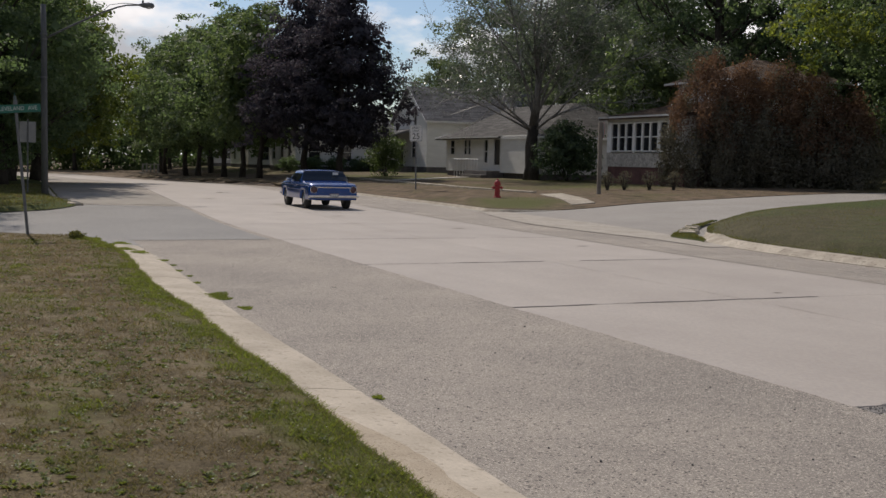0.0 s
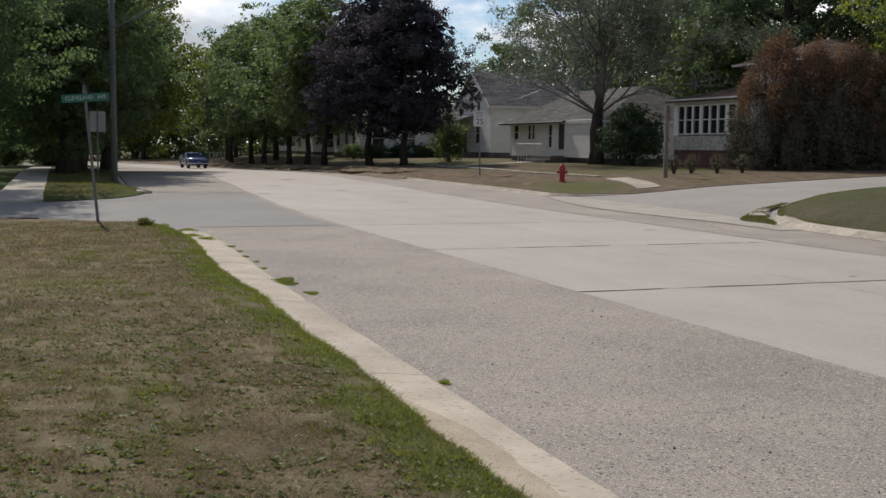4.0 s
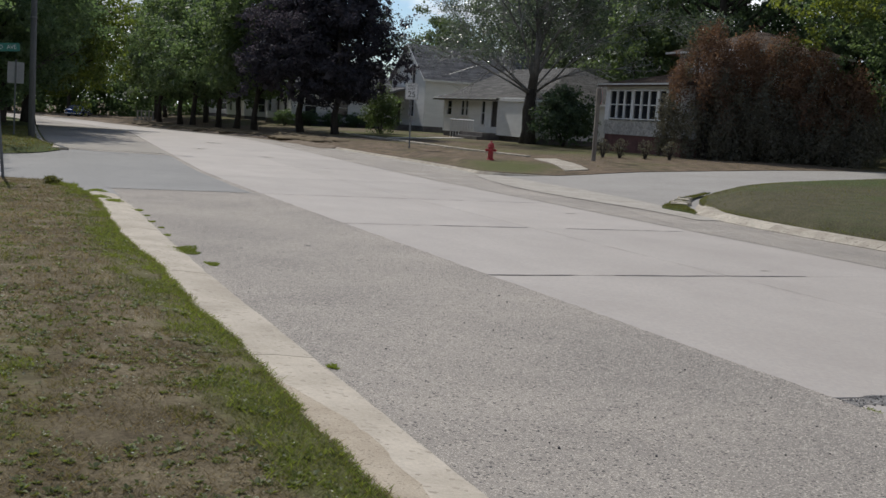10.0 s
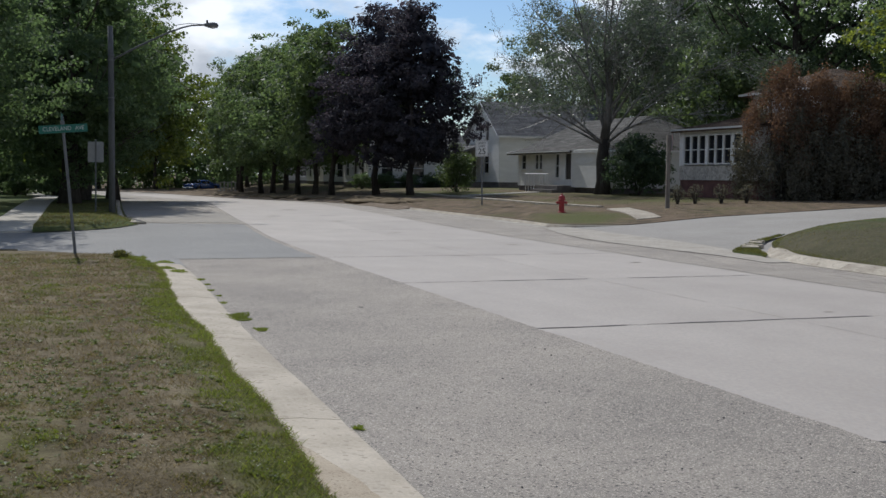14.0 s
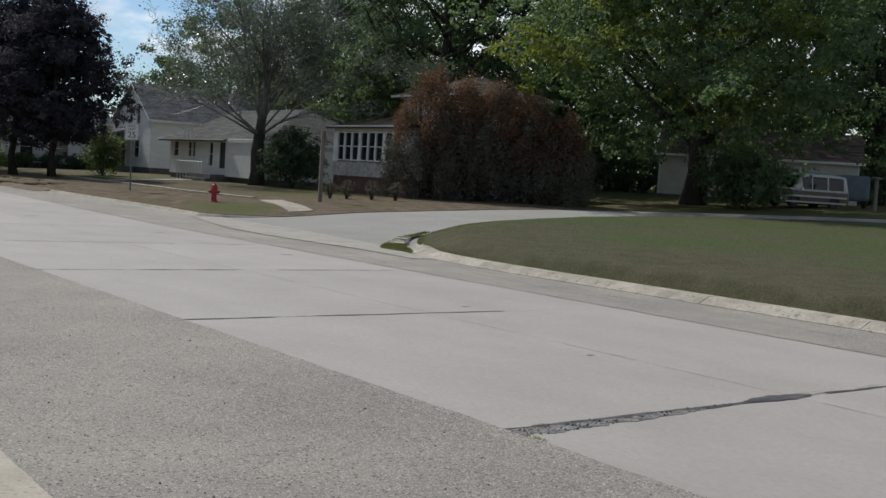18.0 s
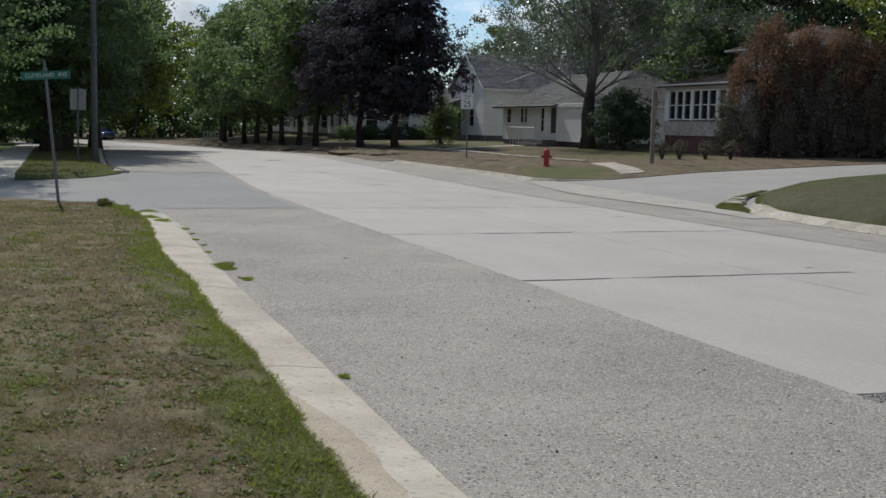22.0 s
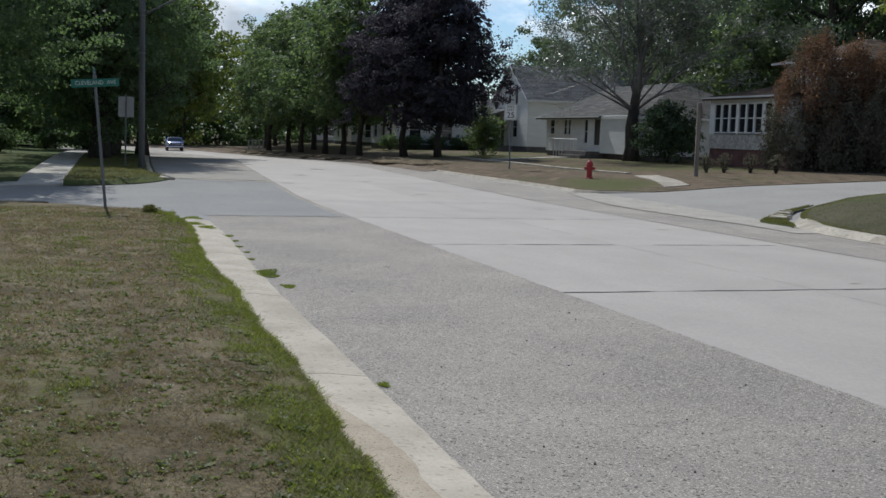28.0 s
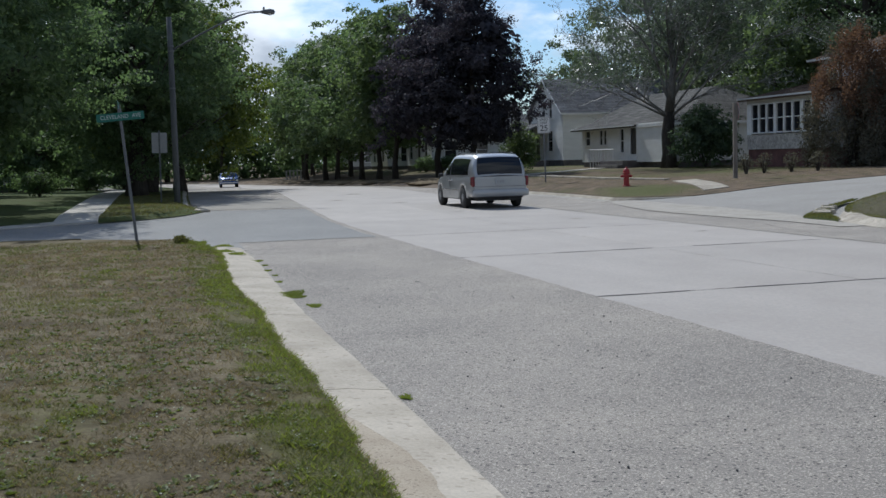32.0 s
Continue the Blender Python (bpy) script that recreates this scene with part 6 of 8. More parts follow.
for y in (93.7, 96.0, 98.3):
    part("porch_post", box_bm(34.5, y - 0.09, ZA + 0.5, 34.7, y + 0.09, ZA + 3.1, bevel=0.01), TRIM, tall_house)
part("porch_floor", box_bm(34.3, 93.5, ZA - 0.3, 36.78, 98.6, ZA + 0.5, bevel=0.01), FOUNDATION, tall_house)

# the house behind the purple trees
ZD = 0.6
gable_house("white_house", 27.0, 36.5, 97.5, 107.0, ZD, ZD + 3.4, ZD + 6.2, "x", SIDING, SHINGLE, "white house half hidden behind the maples",
            front=(("window", 1.2, 2.4, 1.6, 3.2), ("window", 6.8, 8.0, 1.6, 3.2), ("door", 4.4, 5.4, 1.0, 3.1)), south=(("window", 1.2, 2.3, 1.5, 3.2), ("window", 4.2, 5.3, 1.5, 3.2), ("window", 7.2, 8.3, 1.5, 3.2)))
for k, (x, y) in enumerate(((28, 120), (27, 135))):
    gable_house("white_house", x, x + 9, y, y + 9, 0.5, 3.8, 6.4, "x", SIDING_GREY if k else SIDING, SHINGLE, "pale house among the far street trees", front=(("window", 1.5, 2.7, 1.4, 3.0), ("window", 6, 7.2, 1.4, 3.0)), south=(("window", 1.5, 2.7, 1.4, 3.0), ("window", 5.5, 6.7, 1.4, 3.0)))
for k, (x, y) in enumerate(((-22, 58), (-17.4, 103))):
    gable_house("white_house", x, x + 9, y, y + 10, 0.3, 3.9, 6.8, "y", SIDING, SHINGLE, "white house set back behind the west lawns", south=(("window", 1.5, 2.7, 1.4, 3.0), ("window", 5.5, 6.7, 1.4, 3.0)))

# the house with the glazed porch
ZC = 0.85
porch_house = tagged(empty("porch_house"), "house with a glazed white front porch over dark brick", "house")
PY0, PY1 = 50.0, 57.9
part("foundation", box_bm(35.35, PY0 + 0.05, ZC - 0.6, 40.0, PY1 - 0.05, ZC + 0.83, bevel=0.01), BRICK, porch_house, "dark brick porch base")
wallp, at = lap_wall("porch_panel", porch_house, (35.3, PY1), (35.3, PY0), ZC + 0.83, ZC + 1.66, STONE, lap=0.2)
wallp["label"] = "pale mottled panel below the porch windows"
wins = [("w", 0.5 + k * 0.8 + (0.14 if k > 2 else 0) + (0.14 if k > 5 else 0), 1.22 + k * 0.8 + (0.14 if k > 2 else 0) + (0.14 if k > 5 else 0), ZC + 1.76, ZC + 3.38) for k in range(8)]
wallp, at = lap_wall("porch_wall", porch_house, (35.3, PY1), (35.3, PY0), ZC + 1.66, ZC + 3.7, TRIM, [w[1:] for w in wins], lap=0.24)
for w in wins:
    window(porch_house, at, *w[1:], bars=(0, 1), wide=0.035)
wallp, at = lap_wall("porch_wall", porch_house, (35.3, PY0), (40.0, PY0), ZC + 0.83, ZC + 3.7, TRIM, lap=0.24)
wallp, at = lap_wall("porch_wall", porch_house, (40.0, PY1), (35.3, PY1), ZC + 0.83, ZC + 3.7, TRIM, lap=0.24)
bm = bmesh.new()
roof_plane(bm, (34.9, PY0 - 0.4, ZC + 3.72), (34.9, PY1 + 0.4, ZC + 3.72), (40.0, PY1 + 0.4, ZC + 4.7), (40.0, PY0 - 0.4, ZC + 4.7))
part("porch_roof", bm, SHINGLE_BROWN, porch_house, "brown shingled porch roof")
fascia(porch_house, [(34.88, PY0 - 0.4, ZC + 3.77), (34.88, PY1 + 0.4, ZC + 3.77)], 0.09, mat=SIDING_GREY)
for p, q in (((40.0, 57.5), (40.0, 51.0)), ((40.0, 51.0), (46.5, 51.0)), ((46.5, 57.5), (40.0, 57.5)), ((46.5, 51.0), (46.5, 57.5))):
    ob, at = lap_wall("wall", porch_house, p, q, ZC, ZC + 6.0, SIDING_GREY, [(0.6, 1.5, ZC + 4.95, ZC + 5.8)])
    window(porch_house, at, 0.6, 1.5, ZC + 4.95, ZC + 5.8)
bm = bmesh.new()
e, xm0, xm1, ym, zr = ZC + 5.95, 43.0, 43.7, 54.25, ZC + 7.35
roof_plane(bm, (39.4, 50.4, e), (39.4, 58.1, e), (xm0, ym + 0.2, zr), (xm0, ym - 0.2, zr))
roof_plane(bm, (39.4, 50.4, e), (47.1, 50.4, e), (xm1, ym - 0.2, zr), (xm0, ym - 0.2, zr))
roof_plane(bm, (47.1, 58.1, e), (39.4, 58.1, e), (xm0, ym + 0.2, zr), (xm1, ym + 0.2, zr))
roof_plane(bm, (47.1, 50.4, e), (47.1, 58.1, e), (xm1, ym + 0.2, zr), (xm1, ym - 0.2, zr))
part("roof", bm, SHINGLE_BROWN, porch_house, "brown shingled hip roof")
fascia(porch_house, [(39.38, 58.1, e + 0.03), (39.38, 50.38, e + 0.03), (47.1, 50.38, e + 0.03)], 0.12, mat=SIDING_GREY)

# the garage on the side street
garage = gable_house("garage", 0.0, 12.6, 0.0, 7.0, 0.0, 3.1, 4.9, "x", SIDING_CREAM, SHINGLE_BROWN, "pale garage with a brown roof behind the maple", south=(("window", 8.0, 9.0, 1.4, 2.4),), plinth=0.2)
garage.matrix_basis = pose(57.0, 51.5, land(57.0), 0, 0, -52.8)

# ---- street furniture ----
def flat_plate(pts, t, y=0.0):
    """A thin upright plate in the xz plane from an outline."""
    bm = bmesh.new()
    a = [bm.verts.new((x, y - t / 2, z)) for x, z in pts]
    b = [bm.verts.new((x, y + t / 2, z)) for x, z in pts]
    bm.faces.new(a)
    bm.faces.new(b[::-1])
    for k in range(len(pts)):
        bm.faces.new((a[k], b[k], b[(k + 1) % len(pts)], a[(k + 1) % len(pts)]))
    bmesh.ops.recalc_face_normals(bm, faces=bm.faces)
    return bm


def rounded(w, h, r, z0=0.0, n=4):
    out = []
    for cx, cz, a0 in ((w / 2 - r, h - r, 0), (-w / 2 + r, h - r, 90), (-w / 2 + r, r, 180), (w / 2 - r, r, 270)):
        out += [(cx + r * math.cos(radians(a0 + 90 * i / n)), z0 + cz + r * math.sin(radians(a0 + 90 * i / n))) for i in range(n + 1)]
    return out


# the street name sign, leaning a little
street_sign = tagged(empty("street_name_sign", pose(0.91, 24.4, 0.08, 0, -4.7, 4)), "green street name sign on a leaning steel post in the lawn", "street sign")
part("post", tube_bm([(0, 0, -0.3), (0, 0, 1.2), (0, 0, 2.84)], [0.032, 0.031, 0.03], 10), GALV, street_sign)
part("bracket", lathe_bm([(0.04, 2.66), (0.04, 2.75), (0.03, 2.77), (0.03, 2.86)], 10), GALV, street_sign)
blade = part("blade", flat_plate(rounded(0.95, 0.165, 0.015, 2.52), 0.006, -0.04), SIGN_GREEN, street_sign, "green enamel name plate")
for words, x in (("CLEVELAND", -0.12), ("AVE", 0.32)):
    text_part("lettering", words, 0.14, SIGN_LETTER, blade, pose(x, -0.046, 2.603, 90, 0, 0)).scale = (0.73, 0.84, 1)
cross = part("blade", flat_plate(rounded(0.75, 0.155, 0.015, 2.76), 0.006, 0), SIGN_GREEN, street_sign, "second name plate seen edge on")
cross.matrix_basis = pose(0, 0, 0, 0, 0, 83.4)

# the rectangular sign seen from behind
back_sign = tagged(empty("road_sign", pose(1.95, 47.0, 0.12, 0, 0.5, -6)), "grey back of a rectangular road sign on a steel post", "road sign")
part("post", box_bm(-0.03, -0.02, -0.3, 0.03, 0.02, 2.95, bevel=0.006), GALV, back_sign)
panel = part("panel", flat_plate(rounded(0.61, 0.82, 0.04, 2.04), 0.005, 0.03), SIGN_BACK, back_sign)
for z in (2.15, 2.7):
    part("bolt", lathe_bm([(0.012, -0.035), (0.012, -0.02)], 6, "y", (0, 0, z)), GALV, panel)

# the lamp pole
lamp = tagged(empty("street_lamp", pose(2.57, 46.6, 0.1)), "tall grey street lamp pole with a long arm over the road", "street lamp")
part("pole", tube_bm([(0, 0, -0.3), (0, 0, 3), (0.0, 0, 6), (-0.02, 0, 7.45)], [0.13, 0.12, 0.11, 0.1], 14), POLE_GREY, lamp, smooth=True)
part("arm", tube_bm([(0.05, 0, 6.13), (1.1, -0.1, 6.72), (2.2, -0.2, 7.28), (2.75, -0.3, 7.5), (3.1, -0.33, 7.6), (3.65, -0.4, 7.64)], [0.042, 0.04, 0.037, 0.034, 0.032, 0.03], 8), POLE_GREY, lamp, smooth=True)
part("brace", tube_bm([(2.2, -0.2, 7.3), (2.45, -0.25, 7.58), (3.0, -0.32, 7.68), (3.6, -0.4, 7.66)], 0.014, 6), GALV, lamp)
head = part("lamp_head", lathe_bm([(0.03, 3.55), (0.06, 3.62), (0.1, 3.75), (0.13, 3.95), (0.1, 4.12), (0.03, 4.17)], 14, "x", (0, -0.42, 7.64)), GALV, lamp, smooth=True)
part("lens", lathe_bm([(0.02, 7.5), (0.09, 7.52), (0.1, 7.56), (0.1, 7.58)], 14, "z", (3.95, -0.42, 0)), LENS_CLEAR, head)
part("photocell", lathe_bm([(0.04, 7.73), (0.04, 7.82), (0.03, 7.84)], 8, "z", (3.72, -0.42, 0)), PLASTIC_DARK, head)
for z in (6.08, 6.28, 4.6):
    part("band", lathe_bm([(0.135, z), (0.135, z + 0.05)], 14), GALV, lamp)

# the fire hydrant
hyd = tagged(empty("fire_hydrant", pose(19.7, 40.9, land(19.7) - 0.02, 0, 0, 20)), "dark red fire hydrant on the dry verge", "fire hydrant")
part("barrel", lathe_bm([(0.16, -0.1), (0.16, 0.04), (0.11, 0.06), (0.105, 0.5), (0.15, 0.52), (0.15, 0.56), (0.12, 0.57)], 18), HYDRANT_RED, hyd, smooth=False)
part("bonnet", lathe_bm([(0.13, 0.57), (0.125, 0.64), (0.09, 0.7), (0.04, 0.725), (0.035, 0.78), (0.0, 0.785)], 18), HYDRANT_RED, hyd)
for ang, r in ((0, 0.075), (90, 0.055), (-90, 0.055)):
    noz = part("nozzle", lathe_bm([(r, 0.08), (r, 0.16), (r * 1.15, 0.165), (r * 1.15, 0.2), (r * 0.4, 0.21), (r * 0.4, 0.24)], 12, "x"), HYDRANT_RED, hyd)
    noz.matrix_basis = pose(0, 0, 0.42, 0, 0, 225 + ang)
for k in range(8):
    part("bolt", lathe_bm([(0.014, 0.03), (0.014, 0.075)], 6, "z", (0.138 * math.cos(k * 0.785), 0.138 * math.sin(k * 0.785), 0)), HYDRANT_RED, hyd)

# the speed limit sign
spd = tagged(empty("speed_limit_sign", pose(20.27, 51.32, land(20.3) - 0.02, 0, -1, -12)), "white speed limit 25 sign on a steel post", "road sign")
part("post", box_bm(-0.035, -0.015, -0.3, 0.035, 0.025, 3.1, bevel=0.006), GALV, spd)
panel = part("panel", flat_plate(rounded(0.64, 0.8, 0.05, 2.38), 0.005, -0.025), SIGN_WHITE, spd)
rim = flat_plate(rounded(0.6, 0.76, 0.04, 2.4), 0.002, -0.0295)
part("border", rim, SIGN_BLACK, panel)
part("face", flat_plate(rounded(0.575, 0.735, 0.035, 2.4125), 0.002, -0.0312), SIGN_WHITE, panel)
text_part("lettering", "SPEED", 0.15, SIGN_BLACK, panel, pose(0, -0.034, 3.03, 90, 0, 0))
text_part("lettering", "LIMIT", 0.15, SIGN_BLACK, panel, pose(0, -0.034, 2.88, 90, 0, 0))
text_part("numerals", "25", 0.4, SIGN_BLACK, panel, pose(0, -0.034, 2.62, 90, 0, 0), 0.003)

# the stop sign, seen edge on
stp = tagged(empty("stop_sign", pose(25.6, 42.7, land(25.6) - 0.02, 0, 0.6, 72)), "grey wooden post with an octagonal stop sign seen edge on", "road sign")
part("post", box_bm(-0.09, -0.085, -0.3, 0.09, 0.085, 3.2, bevel=0.02), WOOD_POST, stp)
octo = [(0.38 * math.cos(radians(22.5 + 45 * k)), 2.85 + 0.38 * math.sin(radians(22.5 + 45 * k))) for k in range(8)]
plate = part("plate", flat_plate(octo, 0.006, -0.095), SIGN_RED, stp, "red octagonal plate")
part("plate_back", flat_plate([(x * 0.985, 2.85 + (z - 2.85) * 0.985) for x, z in octo], 0.003, -0.089), SIGN_BACK, stp)

# a short white fence among the far trees
fence = tagged(empty("white_fence", pose(17.4, 124.8, 0.22, 0, 0, -8)), "short white picket fence among the far street trees", "fence")
for k in range(5):
    part("picket", box_bm(k * 0.4 - 0.08, -0.02, -0.2, k * 0.4 + 0.08, 0.02, 1.05 + 0.1 * (k % 2), bevel=0.01), SIDING_TAN, fence)
for z in (0.35, 0.95):
    part("rail", box_bm(-0.1, 0.022, z, 1.75, 0.06, z + 0.09, bevel=0.005), SIDING_TAN, fence)

# a pale post with a flat cap at the drive
cap_post = tagged(empty("drive_post", pose(55.9, 34.7, land(55.9))), "pale post with a flat round cap by the drive", "post")
part("shaft", tube_bm([(0, 0, -0.3), (0, 0, 1.75)], [0.13, 0.11], 12), WOOD_POST, cap_post)
part("cap", lathe_bm([(0.26, 1.75), (0.28, 1.79), (0.26, 1.85), (0.08, 1.88)], 14), WOOD_POST, cap_post)


# ---- cars ----
def lerp_list(pts, y):
    ys = [p[0] for p in pts]
    return float(np.interp(y, ys, [p[1] for p in pts]))


def grid_mesh(rows, thick=0.0):
    bm = bmesh.new()
    vs = [[bm.verts.new(p) for p in r] for r in rows]
    for r0, r1 in zip(vs, vs[1:]):
        for k in range(len(r0) - 1):
            bm.faces.new((r0[k], r0[k + 1], r1[k + 1], r1[k]))
    bmesh.ops.recalc_face_normals(bm, faces=bm.faces)
    if thick:
        bmesh.ops.solidify(bm, geom=list(bm.faces), thickness=thick)
    return bm


def car(name, spec, label):
    """A car, nose to +y, on its wheels: lofted lower body with real wheel arches, a cabin, panes, lights and wheels."""
    thing = tagged(empty(name), label, "car")
    ys = np.arange(spec["rear"], spec["nose"] + 0.001, 0.06)
    ys[-1] = spec["nose"]

    def low_z(y):
        z = lerp_list(spec.get("floor_line", [(-9, spec["floor"]), (9, spec["floor"])]), y)
        for ay in spec["axles"]:
            dy = abs(y - ay)
            if dy < spec["arch"]:
                z = max(z, spec["wheel"] + math.sqrt(spec["arch"] ** 2 - dy * dy) * 0.98)
        return z

    rows = []
    for y in ys:
        w, t, b = lerp_list(spec["width"], y), lerp_list(spec["top"], y), low_z(y)
        c = lerp_list(spec["crown"], y)
        mid = max(b + 0.03, 0.42 * t + 0.12)
        half = [(0, b), (w * 0.6, b), (w * 0.965, b), (w * 0.99, b + 0.025), (w, max(mid, b + 0.05)), (w * 0.985, max(t - 0.12, b + 0.07)), (w * 0.955, t - 0.03), (w * 0.9, t + 0.3 * c), (w * 0.5, t + c), (0, t + c * 1.15)]
        rows.append([(x, y, z) for x, z in half] + [(-x, y, z) for x, z in half[::-1][1:]])
    bm = bmesh.new()
    vs = [[bm.verts.new(p) for p in r] for r in rows]
    for r0, r1 in zip(vs, vs[1:]):
        for k in range(len(r0) - 1):
            bm.faces.new((r0[k], r0[k + 1], r1[k + 1], r1[k]))
    bm.faces.new(vs[0][:-1])
    bm.faces.new(vs[-1][:-1][::-1])
    bmesh.ops.remove_doubles(bm, verts=bm.verts, dist=1e-4)
    bmesh.ops.recalc_face_normals(bm, faces=bm.faces)
    body = part("body", bm, spec["paint"], thing, smooth=True)
    mod = body.modifiers.new("edges", "EDGE_SPLIT")
    mod.split_angle = radians(38)

    c0, c1 = spec["roof"][0][0], spec["roof"][-1][0]
    cys = np.linspace(c0, c1, 46)

    def cab(y, f):
        belt, roof = lerp_list(spec["top"], y) - 0.02, lerp_list(spec["roof"], y)
        wb, wt = lerp_list(spec["width"], y) * 0.95, lerp_list(spec["roof_w"], y)
        zr = max(belt + 0.01, roof - 0.1)
        tall = min(1.0, (zr - belt) / 0.5)
        return wb + (wt - wb) * f * tall + 0.16 * spec.get("bulge", 0.12) * 4 * f * (1 - f) * tall, belt + (zr - belt) * f

    rows = []
    for y in cys:
        roof = lerp_list(spec["roof"], y)
        half = [cab(y, f) for f in (0, 0.25, 0.5, 0.75, 1.0)]
        x1, z1 = half[-1]
        half += [(x1 - 0.05, z1 + (roof - z1) * 0.65), (x1 - 0.15, roof), (x1 * 0.4, roof + 0.02), (0, roof + 0.025)]
        rows.append([(x, y, z) for x, z in half] + [(-x, y, z) for x, z in half[::-1][1:]])
    bm = grid_mesh(rows)
    part("cabin", bm, spec.get("roof_paint", spec["paint"]), thing, smooth=True)

    def side_pane(y0, y1, f0, f1, sx, slant=0.0):
        out = []
        for k in range(9):
            y = y0 + (y1 - y0) * k / 8
            row = []
            for j in range(7):
                f = f0 + (f1 - f0) * j / 6
                x, z = cab(y, f)
                row.append((sx * (x + 0.008), y, z))
            out.append(row)
        bm = grid_mesh(out)
        return bm

    for y0, y1 in spec["panes"]:
        for sx in (1, -1):
            part("side_window", side_pane(y0, y1, 0.1, 0.94, sx), CAR_GLASS, thing, smooth=True)

    def over_pane(y0, y1, g):
        out = []
        for k in range(7):
            y = y0 + (y1 - y0) * k / 6
            roof = lerp_list(spec["roof"], y)
            x1 = cab(y, 1.0)[0] - 0.1
            out.append([(x1 * g * j / 4, y, roof + 0.034 - 0.022 * (j / 4) ** 2) for j in range(-4, 5)])
        return grid_mesh(out)

    part("windscreen", over_pane(*spec["screen"], 0.94), CAR_GLASS, thing, smooth=True)
    part("rear_window", over_pane(*spec["backlight"], spec.get("back_wide", 0.94)), CAR_GLASS, thing, smooth=True)
    # wheels
    wr, ww = spec["wheel"], spec["track"]
    for ay in spec["axles"]:
        for sx in (1, -1):
            wheel = new("wheel")
            wheel.parent, wheel.matrix_basis = thing, pose(sx * ww, ay, wr)
            wheel["label"] = "road wheel"
            tw = 0.105
            part("tyre", lathe_bm([(wr * 0.62, -tw), (wr * 0.9, -tw), (wr * 0.985, -tw * 0.8), (wr, -tw * 0.5), (wr, tw * 0.5), (wr * 0.985, tw * 0.8), (wr * 0.9, tw), (wr * 0.62, tw)], 28, "x"), RUBBER, wheel, smooth=True)
            bm = lathe_bm([(wr * 0.3, -0.085), (wr * 0.55, -0.08), (wr * 0.66, -0.1), (wr * 0.66, 0.1), (wr * 0.55, 0.08), (wr * 0.3, 0.085)], 24, "x")
            for k in range(spec["spokes"]):
                a = 2 * math.pi * k / spec["spokes"]
                for s2 in (1, -1):
                    tube(bm, [(s2 * 0.1, wr * 0.12 * math.cos(a), wr * 0.12 * math.sin(a)), (s2 * 0.092, wr * 0.6 * math.cos(a), wr * 0.6 * math.sin(a))], [0.017, 0.013], 5)
            part("rim", bm, spec["rim"], wheel, smooth=False)
            part("hub", lathe_bm([(0.0, -0.12), (wr * 0.16, -0.112), (wr * 0.16, 0.112), (0.0, 0.12)], 12, "x"), spec["rim"], wheel)
    # dark underside
    part("underbody", box_bm(-spec["track"] + 0.16, spec["rear"] + 0.25, spec["floor"] - 0.03, spec["track"] - 0.16, spec["nose"] - 0.3, spec["floor"] + 0.1, bevel=0.02), PLASTIC_DARK, thing)
    for sx in (1, -1):
        y, z = spec["mirror"]
        msz = spec.get("mirror_size", 0.17)
        w = lerp_list(spec["width"], y)
        part("mirror", box_bm(*sorted((sx * (w - 0.03), sx * (w + msz)))[:1], y - 0.04, z, sorted((sx * (w - 0.03), sx * (w + msz)))[1], y + 0.05, z + msz * 0.8, bevel=0.02), spec.get("mirror_mat", PLASTIC_DARK), thing)
    return thing, cab


VAN = dict(rear=-2.55, nose=2.38, floor=0.27, floor_line=[(-2.55, 0.5), (-2.2, 0.46), (-1.9, 0.3), (2.38, 0.27)], wheel=0.335, arch=0.42, axles=(1.42, -1.5), track=0.86, spokes=14, rim=ALLOY, paint=CAR_SILVER, mirror=(0.98, 1.0), mirror_size=0.14, bulge=0.32,
           width=[(-2.55, 0.86), (-2.45, 0.92), (-2.2, 0.965), (-1, 0.985), (1.4, 0.98), (1.9, 0.93), (2.18, 0.82), (2.33, 0.68), (2.38, 0.55)],
           top=[(-2.55, 1.02), (-2.4, 1.04), (0.8, 1.02), (1.35, 1.0), (1.62, 0.96), (2.1, 0.83), (2.3, 0.72), (2.38, 0.6)],
           crown=[(-2.55, 0.0), (1.2, 0.0), (1.5, 0.04), (2.2, 0.04), (2.38, 0.0)],
           roof=[(-2.545, 1.03), (-2.5, 1.2), (-2.42, 1.46), (-2.32, 1.63), (-2.0, 1.72), (-1, 1.745), (0, 1.735), (0.35, 1.69), (0.7, 1.53), (1.1, 1.28), (1.5, 1.02)],
           roof_w=[(-2.55, 0.76), (-2.2, 0.78), (0, 0.78), (0.7, 0.74), (1.5, 0.7)],
           panes=((-2.05, -0.02), (0.06, 0.72)), screen=(1.42, 0.62), backlight=(-2.535, -2.335), back_wide=1.03)
